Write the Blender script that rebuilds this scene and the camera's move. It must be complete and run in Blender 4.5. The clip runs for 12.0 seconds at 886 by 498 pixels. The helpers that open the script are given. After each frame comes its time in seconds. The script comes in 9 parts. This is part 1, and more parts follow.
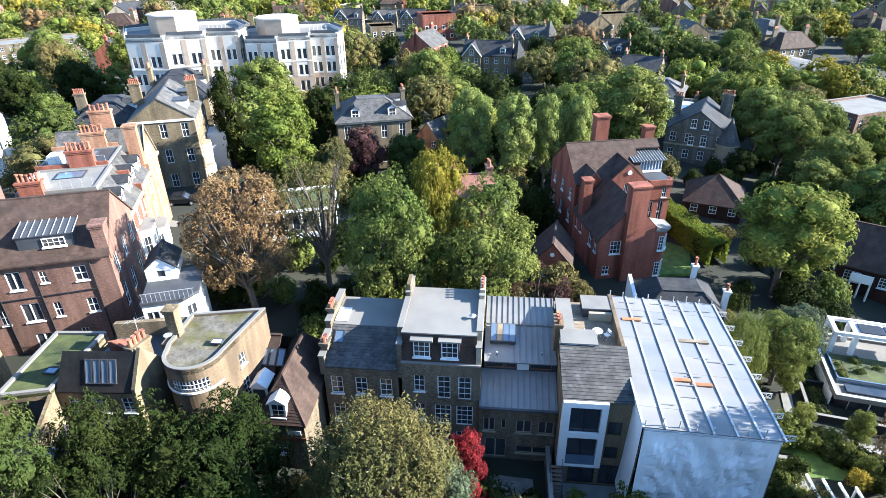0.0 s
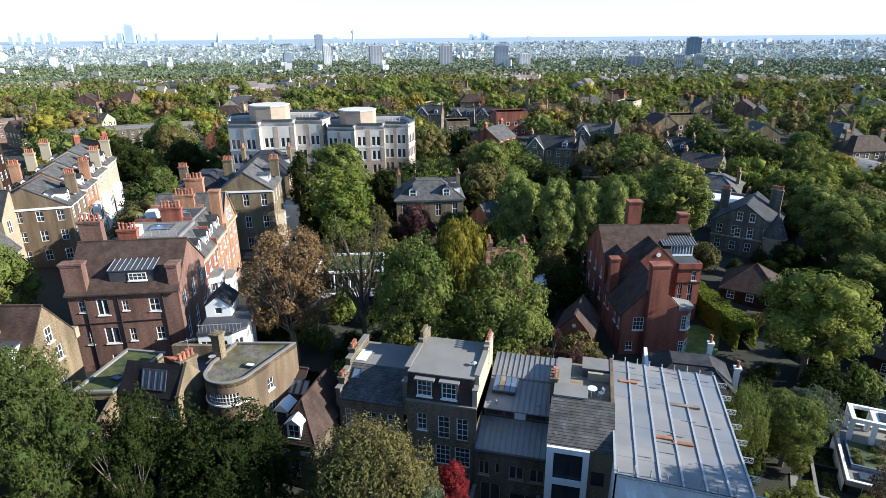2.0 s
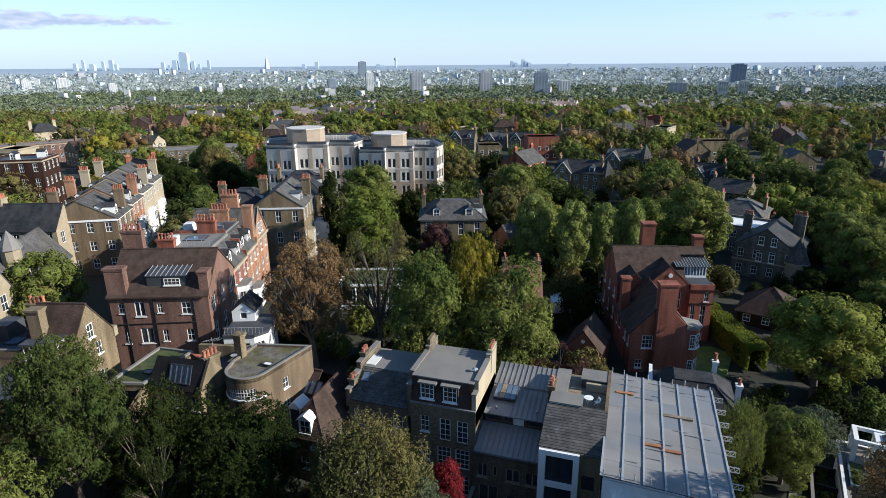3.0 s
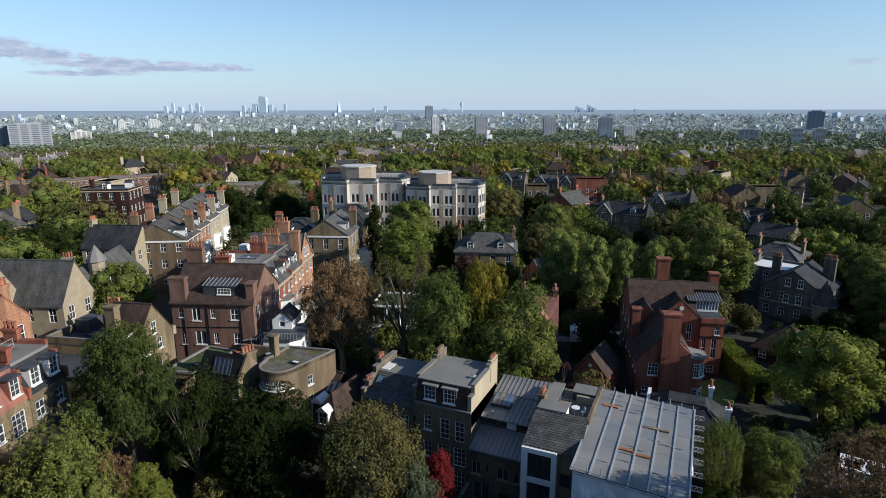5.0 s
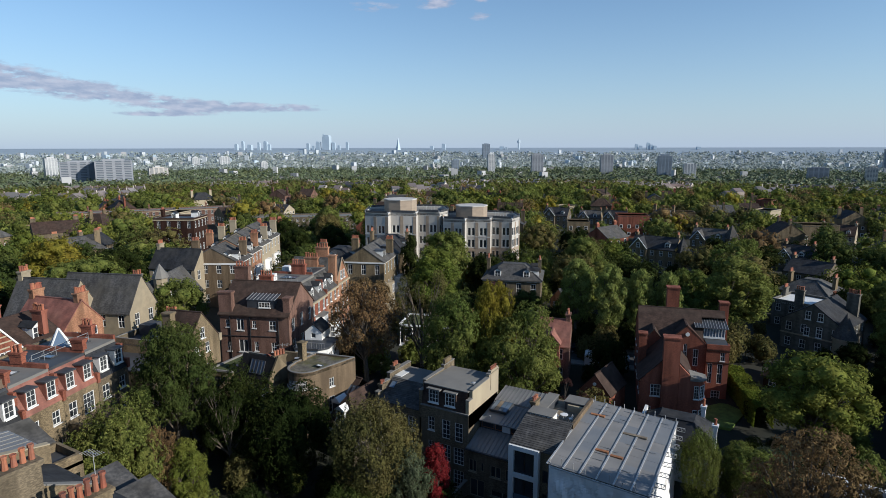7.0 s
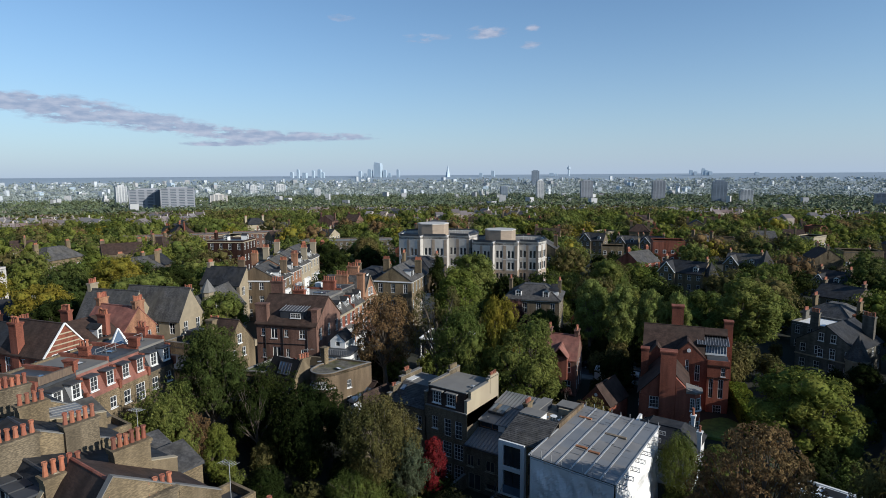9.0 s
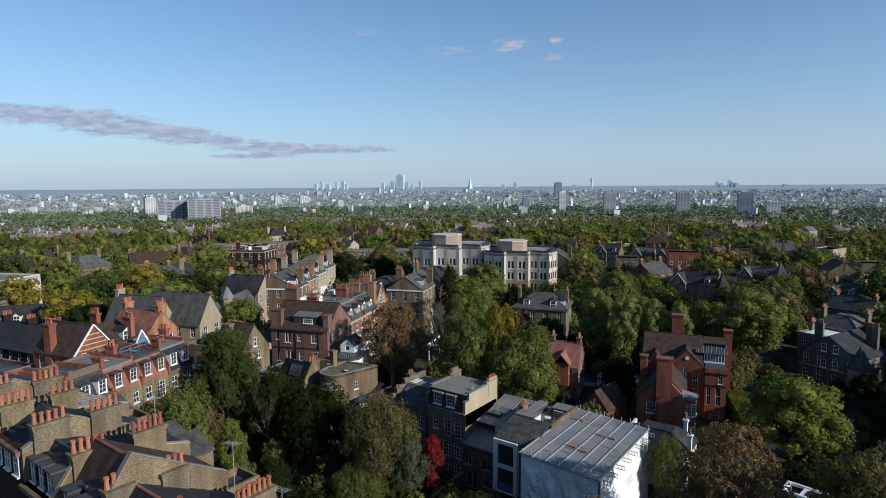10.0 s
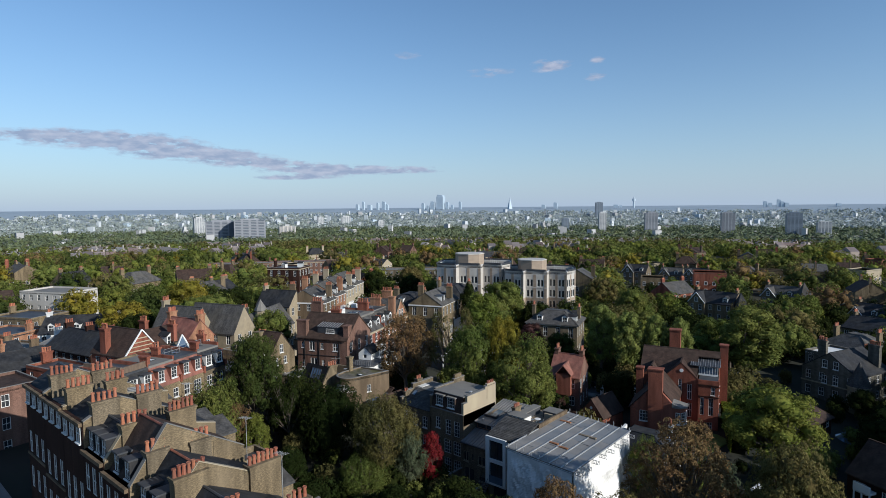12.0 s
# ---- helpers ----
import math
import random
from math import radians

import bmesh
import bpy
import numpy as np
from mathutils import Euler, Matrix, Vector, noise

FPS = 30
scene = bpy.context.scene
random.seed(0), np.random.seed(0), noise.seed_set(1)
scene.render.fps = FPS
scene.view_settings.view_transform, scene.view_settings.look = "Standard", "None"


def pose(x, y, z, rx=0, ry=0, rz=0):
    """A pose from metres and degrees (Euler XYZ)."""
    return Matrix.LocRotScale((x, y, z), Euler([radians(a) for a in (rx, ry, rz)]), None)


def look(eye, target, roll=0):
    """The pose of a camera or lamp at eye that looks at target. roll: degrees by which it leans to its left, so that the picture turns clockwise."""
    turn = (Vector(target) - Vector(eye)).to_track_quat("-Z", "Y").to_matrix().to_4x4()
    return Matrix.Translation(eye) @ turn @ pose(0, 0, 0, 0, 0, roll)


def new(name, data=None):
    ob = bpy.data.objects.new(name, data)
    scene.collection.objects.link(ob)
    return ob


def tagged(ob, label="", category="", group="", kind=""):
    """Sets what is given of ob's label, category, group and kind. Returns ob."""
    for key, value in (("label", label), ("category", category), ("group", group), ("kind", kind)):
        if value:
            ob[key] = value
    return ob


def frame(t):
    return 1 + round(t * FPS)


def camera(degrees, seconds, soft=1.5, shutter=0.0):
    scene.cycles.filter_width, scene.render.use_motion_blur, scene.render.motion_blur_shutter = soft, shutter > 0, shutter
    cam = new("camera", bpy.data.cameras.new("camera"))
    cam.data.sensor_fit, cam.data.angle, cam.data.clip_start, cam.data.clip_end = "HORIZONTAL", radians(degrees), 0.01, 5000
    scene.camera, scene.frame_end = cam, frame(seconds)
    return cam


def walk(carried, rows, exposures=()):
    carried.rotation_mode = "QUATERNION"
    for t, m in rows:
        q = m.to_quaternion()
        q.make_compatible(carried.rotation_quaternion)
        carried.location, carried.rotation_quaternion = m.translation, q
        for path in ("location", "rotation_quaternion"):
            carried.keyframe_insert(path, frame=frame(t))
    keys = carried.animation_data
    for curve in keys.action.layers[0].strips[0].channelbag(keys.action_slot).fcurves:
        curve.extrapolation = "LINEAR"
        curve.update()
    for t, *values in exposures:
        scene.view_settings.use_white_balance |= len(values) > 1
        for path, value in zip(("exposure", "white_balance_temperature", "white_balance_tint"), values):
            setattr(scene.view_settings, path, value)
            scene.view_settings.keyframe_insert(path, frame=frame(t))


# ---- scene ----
cam = camera(74.3, 12.0, 0.8)
PATH = [
    (0, (8.132, -0.157, 38.813), (7.949, 1.585, 37.849), -0.7),
    (0.5, (9.527, -1.728, 38.808), (9.28, 0.046, 37.918), -0.6),
    (1, (11.193, -3.238, 38.737), (10.872, -1.438, 37.926), -0.6),
    (1.5, (12.908, -4.547, 38.701), (12.516, -2.731, 37.961), -0.6),
    (2, (14.696, -5.942, 38.673), (14.233, -4.12, 37.992), -0.5),
    (2.5, (16.419, -7.213, 38.695), (15.892, -5.393, 38.054), -0.5),
    (3, (18.33, -8.579, 38.735), (17.738, -6.766, 38.133), -0.5),
    (3.5, (20.143, -9.885, 38.763), (19.497, -8.08, 38.195), -0.5),
    (5.5, (27.963, -15.365, 38.733), (27.117, -13.605, 38.302), -0.1),
    (6, (30.065, -16.597, 38.711), (29.173, -14.853, 38.311), -0.2),
    (6.5, (32.09, -17.732, 38.745), (31.155, -16.003, 38.373), -0.1),
    (7, (34.302, -18.83, 38.714), (33.324, -17.12, 38.371), -0.1),
    (9, (43.166, -22.787, 38.723), (42.038, -21.155, 38.47), -0.4),
    (9.5, (45.415, -23.751, 38.792), (44.257, -22.138, 38.559), -0.4),
    (10, (47.814, -24.6, 38.856), (46.622, -23.009, 38.643), -0.4),
    (10.5, (50.015, -25.453, 38.801), (48.795, -23.88, 38.607), -0.5),
    (11, (52.487, -26.449, 39.02), (51.238, -24.897, 38.842), -0.5),
    (11.5, (54.751, -27.19, 39.064), (53.476, -25.658, 38.903), -0.4),
    (12, (57.33, -28.172, 39.204), (56.027, -26.661, 39.06), -0.5),
]
walk(cam, [(t, look(eye, target, roll)) for t, eye, target, roll in PATH],
     [(0, 2.5, 5350, 10), (1.0, 2.22, 5350, 10), (1.6, 1.76, 5400, 10), (2.5, 1.08, 5500, 10), (3.5, 0.7, 5550, 10), (5.5, 0.38, 5550, 10), (12, 0.17, 5450, 10)])

# ---- light ----
CLOUDS = ((71, 5.9, 7, 0.7, 2.4), (63.5, 4.9, 5, 0.6, 2.4), (58, 4.2, 4, 0.45, 2.0), (52, 3.6, 5, 0.5, 2.2), (45, 3.6, 4.5, 0.35, 1.6), (55, 2.9, 4, 0.25, 1.4),
          (30.4, 13.0, 2.0, 0.6, 1.5), (36.3, 12.6, 2.4, 0.6, 1.0), (26.2, 11.8, 1.4, 0.4, 1.0), (44, 14.2, 1.6, 0.45, 0.9), (26.1, 13.2, 0.7, 0.4, 1.2), (4, 17, 2.4, 0.9, 1.5), (-12, 3.5, 6, 0.4, 0.9))
SUN_EL, SUN_AZ = 24.0, 5.0        # degrees; azimuth counted from +x towards +y
world = bpy.data.worlds.new("sky")
scene.world = world
world.use_nodes = True
wt = world.node_tree
wt.nodes.clear()
w_out = wt.nodes.new("ShaderNodeOutputWorld")
w_bg = wt.nodes.new("ShaderNodeBackground")
w_sky = wt.nodes.new("ShaderNodeTexSky")
w_sky.sky_type = "NISHITA"
w_sky.sun_disc = False
w_sky.sun_elevation = radians(SUN_EL)
w_sky.sun_rotation = radians(90 - SUN_AZ)
w_sky.altitude = 100
w_sky.air_density = 1.0
w_sky.dust_density = 0.25
w_sky.ozone_density = 1.15
w_bg.inputs["Strength"].default_value = 0.078


def wn(kind, op=None, a=None, b=None):
    """A node of the sky with its first two inputs linked or set."""
    n = wt.nodes.new(kind)
    if op:
        n.operation = op
    for i, v in ((0, a), (1, b)):
        if v is not None:
            if isinstance(v, (int, float)):
                n.inputs[i].default_value = v
            else:
                wt.links.new(v, n.inputs[i])
    return n.outputs[0]


# thin clouds low in the west and a few scraps above: azimuth to the left of +y, height, half widths, in degrees
w_tc = wt.nodes.new("ShaderNodeTexCoord")
w_sep = wt.nodes.new("ShaderNodeSeparateXYZ")
wt.links.new(w_tc.outputs["Generated"], w_sep.inputs[0])
w_az = wn("ShaderNodeMath", "MULTIPLY", wn("ShaderNodeMath", "ARCTAN2", wn("ShaderNodeMath", "MULTIPLY", w_sep.outputs[0], -1.0), w_sep.outputs[1]), 57.3)
w_el = wn("ShaderNodeMath", "MULTIPLY", wn("ShaderNodeMath", "ARCSINE", w_sep.outputs[2]), 57.3)
w_cmb = wt.nodes.new("ShaderNodeCombineXYZ")
wt.links.new(wn("ShaderNodeMath", "MULTIPLY", w_az, 0.55), w_cmb.inputs[0])
wt.links.new(wn("ShaderNodeMath", "MULTIPLY", w_el, 1.7), w_cmb.inputs[1])
w_noise = wt.nodes.new("ShaderNodeTexNoise")
w_noise.inputs["Scale"].default_value, w_noise.inputs["Detail"].default_value, w_noise.inputs["Roughness"].default_value = 1.0, 6.0, 0.6
wt.links.new(w_cmb.outputs[0], w_noise.inputs["Vector"])
w_sum = None
for az, el, ra, re, k in CLOUDS:
    da = wn("ShaderNodeMath", "POWER", wn("ShaderNodeMath", "DIVIDE", wn("ShaderNodeMath", "SUBTRACT", w_az, az), ra), 2.0)
    de = wn("ShaderNodeMath", "POWER", wn("ShaderNodeMath", "DIVIDE", wn("ShaderNodeMath", "SUBTRACT", w_el, el), re), 2.0)
    g = wn("ShaderNodeMath", "MULTIPLY", wn("ShaderNodeMath", "EXPONENT", wn("ShaderNodeMath", "MULTIPLY", wn("ShaderNodeMath", "ADD", da, de), -1.0)), k)
    w_sum = g if w_sum is None else wn("ShaderNodeMath", "ADD", w_sum, g)
w_m = wt.nodes.new("ShaderNodeMapRange")
w_m.inputs["From Min"].default_value, w_m.inputs["From Max"].default_value, w_m.inputs["To Max"].default_value = 0.4, 1.0, 0.92
wt.links.new(wn("ShaderNodeMath", "MULTIPLY", w_sum, wn("ShaderNodeMath", "MULTIPLY", wn("ShaderNodeMath", "SUBTRACT", w_noise.outputs[0], 0.25), 3.0)), w_m.inputs["Value"])
w_mix = wt.nodes.new("ShaderNodeMix")
w_mix.data_type = "RGBA"
w_tone = wt.nodes.new("ShaderNodeMix")
w_tone.data_type = "RGBA"
w_tone.inputs[6].default_value, w_tone.inputs[7].default_value = (3.9, 4.3, 5.2, 1), (6.0, 5.9, 6.3, 1)
w_puff = wt.nodes.new("ShaderNodeTexNoise")
w_puff.inputs["Scale"].default_value, w_puff.inputs["Detail"].default_value = 1.3, 5.0
wt.links.new(w_cmb.outputs[0], w_puff.inputs["Vector"])
w_pr = wt.nodes.new("ShaderNodeMapRange")
w_pr.inputs["From Min"].default_value, w_pr.inputs["From Max"].default_value = 0.38, 0.66
wt.links.new(w_puff.outputs[0], w_pr.inputs["Value"])
wt.links.new(w_pr.outputs[0], w_tone.inputs[0])
wt.links.new(w_tone.outputs[2], w_mix.inputs[7])
wt.links.new(w_m.outputs[0], w_mix.inputs[0])
# pale haze towards the horizon
w_hz = wt.nodes.new("ShaderNodeMix")
w_hz.data_type = "RGBA"
w_hz.inputs[7].default_value = (5.15, 5.8, 6.5, 1)
w_fac = wn("ShaderNodeMath", "MULTIPLY", wn("ShaderNodeMath", "EXPONENT", wn("ShaderNodeMath", "MULTIPLY", wn("ShaderNodeMath", "ABSOLUTE", w_el), -0.14)), 0.9)
wt.links.new(w_fac, w_hz.inputs[0])
w_tint = wt.nodes.new("ShaderNodeMix")
w_tint.data_type, w_tint.blend_type = "RGBA", "MULTIPLY"
w_tint.inputs[0].default_value = 1.0
w_tint.inputs[7].default_value = (1.07, 1.2, 1.24, 1)
wt.links.new(w_sky.outputs[0], w_tint.inputs[6])
wt.links.new(w_tint.outputs[2], w_hz.inputs[6])
wt.links.new(w_hz.outputs[2], w_mix.inputs[6])
wt.links.new(w_mix.outputs[2], w_bg.inputs["Color"])
wt.links.new(w_bg.outputs[0], w_out.inputs["Surface"])
sun = new("sun", bpy.data.lights.new("sun", "SUN"))
sun.data.energy, sun.data.angle, sun.data.color = 5.0, radians(0.55), (1.0, 0.88, 0.69)
sd = Vector((math.cos(radians(SUN_AZ)) * math.cos(radians(SUN_EL)), math.sin(radians(SUN_AZ)) * math.cos(radians(SUN_EL)), math.sin(radians(SUN_EL))))
sun.matrix_world = look((0, 0, 80), Vector((0, 0, 80)) - sd)


# ---- materials ----
def mat(name, base, rough=0.8, metal=0.0, second=None, big=None, scale=(1, 1, 1), amount=0.5, bump=0.0, big_scale=0.15, per_object=0.0, island=0.0, spec=0.5):
    """A surface with grain (base to second) and broad patches (big), at sizes in metres."""
    m = bpy.data.materials.new(name)
    m.use_nodes = True
    t = m.node_tree
    b = t.nodes["Principled BSDF"]
    b.inputs["Roughness"].default_value, b.inputs["Metallic"].default_value = rough, metal
    b.inputs["Specular IOR Level"].default_value = spec
    second = second or tuple(c * 0.7 for c in base)
    geo = t.nodes.new("ShaderNodeNewGeometry")
    mp = t.nodes.new("ShaderNodeMapping")
    mp.inputs["Scale"].default_value = scale
    t.links.new(geo.outputs["Position"], mp.inputs["Vector"])
    n1 = t.nodes.new("ShaderNodeTexNoise")
    n1.inputs["Scale"].default_value, n1.inputs["Detail"].default_value = 1.0, 5.0
    t.links.new(mp.outputs[0], n1.inputs["Vector"])
    r1 = t.nodes.new("ShaderNodeMapRange")
    r1.inputs["From Min"].default_value, r1.inputs["From Max"].default_value = 0.35, 0.65
    t.links.new(n1.outputs[0], r1.inputs["Value"])
    mx = t.nodes.new("ShaderNodeMix")
    mx.data_type = "RGBA"
    mx.inputs[6].default_value, mx.inputs[7].default_value = (*base, 1), (*second, 1)
    mul = t.nodes.new("ShaderNodeMath")
    mul.operation = "MULTIPLY"
    mul.inputs[1].default_value = amount * 2
    mul.use_clamp = True
    t.links.new(r1.outputs[0], mul.inputs[0])
    t.links.new(mul.outputs[0], mx.inputs[0])
    col = mx.outputs[2]
    if big:
        n2 = t.nodes.new("ShaderNodeTexNoise")
        n2.inputs["Scale"].default_value, n2.inputs["Detail"].default_value = big_scale, 4.0
        t.links.new(geo.outputs["Position"], n2.inputs["Vector"])
        r2 = t.nodes.new("ShaderNodeMapRange")
        r2.inputs["From Min"].default_value, r2.inputs["From Max"].default_value, r2.inputs["To Max"].default_value = 0.42, 0.68, 0.85
        t.links.new(n2.outputs[0], r2.inputs["Value"])
        m2 = t.nodes.new("ShaderNodeMix")
        m2.data_type = "RGBA"
        m2.inputs[7].default_value = (*big, 1)
        t.links.new(r2.outputs[0], m2.inputs[0])
        t.links.new(col, m2.inputs[6])
        col = m2.outputs[2]
    if per_object or island:
        hs = t.nodes.new("ShaderNodeHueSaturation")
        src = t.nodes.new("ShaderNodeObjectInfo").outputs["Random"] if per_object else geo.outputs["Random Per Island"]
        amt = per_object or island
        for sock, lo, hi in (("Value", 1 - amt, 1 + amt), ("Hue", 0.5 - amt * 0.025, 0.5 + amt * 0.025)):
            mr = t.nodes.new("ShaderNodeMapRange")
            mr.inputs["To Min"].default_value, mr.inputs["To Max"].default_value = lo, hi
            t.links.new(src, mr.inputs["Value"])
            t.links.new(mr.outputs[0], hs.inputs[sock])
        t.links.new(col, hs.inputs["Color"])
        col = hs.outputs[0]
    if bump and scale[2] >= 2.5:
        ms = t.nodes.new("ShaderNodeMapping")
        ms.inputs["Scale"].default_value = (1.1, 1.1, 0.16)
        t.links.new(geo.outputs["Position"], ms.inputs["Vector"])
        n3 = t.nodes.new("ShaderNodeTexNoise")
        n3.inputs["Scale"].default_value, n3.inputs["Detail"].default_value = 1.0, 6.0
        t.links.new(ms.outputs[0], n3.inputs["Vector"])
        r3 = t.nodes.new("ShaderNodeMapRange")
        r3.inputs["From Min"].default_value, r3.inputs["From Max"].default_value = 0.34, 0.66
        r3.inputs["To Min"].default_value, r3.inputs["To Max"].default_value = 0.66, 1.22
        t.links.new(n3.outputs[0], r3.inputs["Value"])
        m3 = t.nodes.new("ShaderNodeMix")
        m3.data_type, m3.blend_type = "RGBA", "MULTIPLY"
        m3.inputs[0].default_value = 1.0
        t.links.new(col, m3.inputs[6])
        t.links.new(r3.outputs[0], m3.inputs[7])
        col = m3.outputs[2]
    t.links.new(col, b.inputs["Base Color"])
    if bump:
        bp = t.nodes.new("ShaderNodeBump")
        bp.inputs["Strength"].default_value, bp.inputs["Distance"].default_value = 0.35, bump
        t.links.new(n1.outputs[0], bp.inputs["Height"])
        t.links.new(bp.outputs[0], b.inputs["Normal"])
    return m


def leafy(name, base, second, island=0.28):
    """Foliage: broken light and dark at the size of sprays, light passes through a little."""
    m = mat(name, base, 0.85, 0, second, (base[0] * 0.62, base[1] * 0.74, base[2] * 0.7), (0.35, 0.35, 0.35), 0.5, 0, 0.075, island=island, spec=0.06)
    t = m.node_tree
    b = t.nodes["Principled BSDF"]
    src = b.inputs["Base Color"].links[0].from_socket
    geo = t.nodes.new("ShaderNodeNewGeometry")
    fine = t.nodes.new("ShaderNodeTexNoise")
    fine.inputs["Scale"].default_value, fine.inputs["Detail"].default_value, fine.inputs["Roughness"].default_value = 2.6, 6.0, 0.75
    t.links.new(geo.outputs["Position"], fine.inputs["Vector"])
    mr = t.nodes.new("ShaderNodeMapRange")
    mr.inputs["From Min"].default_value, mr.inputs["From Max"].default_value = 0.36, 0.66
    mr.inputs["To Min"].default_value, mr.inputs["To Max"].default_value = 0.65, 1.4
    t.links.new(fine.outputs[0], mr.inputs["Value"])
    mu = t.nodes.new("ShaderNodeMix")
    mu.data_type, mu.blend_type = "RGBA", "MULTIPLY"
    mu.inputs[0].default_value = 1.0
    t.links.new(src, mu.inputs[6])
    t.links.new(mr.outputs[0], mu.inputs[7])
    src = mu.outputs[2]
    t.links.new(src, b.inputs["Base Color"])
    tr = t.nodes.new("ShaderNodeBsdfTranslucent")
    ad = t.nodes.new("ShaderNodeMixShader")
    ad.inputs[0].default_value = 0.28
    t.links.new(src, tr.inputs["Color"])
    t.links.new(b.outputs[0], ad.inputs[1])
    t.links.new(tr.outputs[0], ad.inputs[2])
    t.links.new(ad.outputs[0], t.nodes["Material Output"].inputs["Surface"])
    return m


COURSE = (5.0, 5.0, 13.0)
BRICK_RED = mat("red_brick", (0.265, 0.09, 0.052), 0.9, 0, (0.155, 0.055, 0.036), (0.205, 0.078, 0.052), COURSE, 0.6, 0.02, 0.3, spec=0.2)
BRICK_MAUVE = mat("brown_red_brick", (0.195, 0.11, 0.08), 0.9, 0, (0.11, 0.062, 0.047), (0.155, 0.095, 0.073), COURSE, 0.6, 0.02, 0.3, spec=0.2)
BRICK_ORANGE = mat("orange_brick", (0.35, 0.175, 0.098), 0.9, 0, (0.21, 0.106, 0.062), (0.315, 0.185, 0.112), COURSE, 0.6, 0.02, 0.3, spec=0.2)
BRICK_DARK = mat("dark_brown_brick", (0.044, 0.021, 0.015), 0.9, 0, (0.026, 0.013, 0.01), (0.037, 0.02, 0.015), COURSE, 0.6, 0.02, 0.3, spec=0.1)
BRICK_STOCK = mat("yellow_stock_brick", (0.235, 0.178, 0.102), 0.9, 0, (0.118, 0.09, 0.055), (0.155, 0.12, 0.075), COURSE, 0.65, 0.02, 0.3, spec=0.2)
BRICK_GREY = mat("sooty_stock_brick", (0.19, 0.15, 0.097), 0.9, 0, (0.092, 0.074, 0.05), (0.13, 0.104, 0.07), COURSE, 0.65, 0.02, 0.3, spec=0.2)
STONE = mat("grey_rag_stone", (0.14, 0.129, 0.105), 0.85, 0, (0.085, 0.077, 0.064), (0.1, 0.092, 0.075), (1.6, 1.6, 2.6), 0.5, 0.03, 0.3, spec=0.2)
STONE_WARM = mat("warm_bath_stone", (0.3, 0.245, 0.162), 0.8, 0, (0.215, 0.175, 0.116), (0.25, 0.208, 0.142), (1.2, 1.2, 1.2), 0.4, 0.02, 0.3)
RENDER_CREAM = mat("cream_render", (0.36, 0.3, 0.2), 0.85, 0, (0.295, 0.24, 0.163), (0.27, 0.226, 0.157), (0.413, 0.413, 0.207), 0.5, 0.01)
RENDER_TAN = mat("tan_brick", (0.155, 0.113, 0.07), 0.9, 0, (0.115, 0.083, 0.052), (0.128, 0.093, 0.06), COURSE, 0.5, 0.015, 0.4, spec=0.2)
WHITE = mat("white_paint", (0.72, 0.71, 0.685), 0.5, 0, (0.64, 0.63, 0.605), (0.6, 0.585, 0.555), (0.64, 0.64, 0.4), 0.4, 0.004)
CONCRETE = mat("pale_concrete", (0.5, 0.465, 0.42), 0.85, 0, (0.43, 0.4, 0.36), (0.4, 0.372, 0.335), (0.285, 0.285, 0.19), 0.5, 0.01)
CONCRETE_TAN = mat("tan_concrete_panel", (0.31, 0.243, 0.178), 0.85, 0, (0.25, 0.195, 0.145), None, (0.5, 0.5, 1.5), 0.4, 0.01)
SLATE = mat("grey_slate", (0.0331, 0.0343, 0.039), 0.8, 0, (0.0195, 0.0207, 0.0241), (0.041, 0.039, 0.0371), (2.5, 2.5, 6.0), 0.5, 0.03, 0.35, spec=0.2)
SLATE_PALE = mat("weathered_slate", (0.098, 0.093, 0.088), 0.8, 0, (0.055, 0.053, 0.053), (0.08, 0.073, 0.062), (3.5, 3.5, 7.0), 0.6, 0.03, 0.35, per_object=0.14, spec=0.2)
TILE_BROWN = mat("brown_clay_tile", (0.062, 0.038, 0.028), 0.8, 0, (0.038, 0.024, 0.019), (0.052, 0.036, 0.028), (3.0, 3.0, 8.0), 0.5, 0.04, 0.35, per_object=0.1, spec=0.2)
TILE_RED = mat("red_clay_tile", (0.234, 0.0897, 0.0624), 0.75, 0, (0.172, 0.0663, 0.0468), (0.203, 0.0936, 0.0663), (3.0, 3.0, 9.0), 0.5, 0.03, 0.35)
ZINC = mat("standing_seam_zinc", (0.215, 0.208, 0.2), 0.5, 0.2, (0.175, 0.17, 0.165), (0.25, 0.243, 0.235), (0.574, 0.574, 0.574), 0.5, 0.004, 0.4, spec=0.3)
LEAD = mat("grey_roof_membrane", (0.185, 0.173, 0.155), 0.75, 0, (0.15, 0.141, 0.129), (0.205, 0.193, 0.172), (0.416, 0.416, 0.416), 0.5, 0.004, 0.35, spec=0.2)
LEAD_DARK = mat("dark_lead_sheet", (0.057, 0.06, 0.0672), 0.55, 0.2, (0.042, 0.0444, 0.0504), (0.072, 0.0738, 0.078), (1, 1, 1), 0.5, 0.004, 0.4)
MOSSY = mat("mossy_gravel_roof", (0.15, 0.134, 0.108), 0.9, 0, (0.1, 0.09, 0.074), (0.088, 0.082, 0.022), (5, 5, 5), 0.5, 0.03, 0.55, spec=0.2)
SEDUM = mat("sedum_green_roof", (0.0441, 0.0596, 0.013), 0.9, 0, (0.0674, 0.0725, 0.0156), (0.0259, 0.0389, 0.0103), (3, 3, 3), 0.5, 0.05, 0.7)
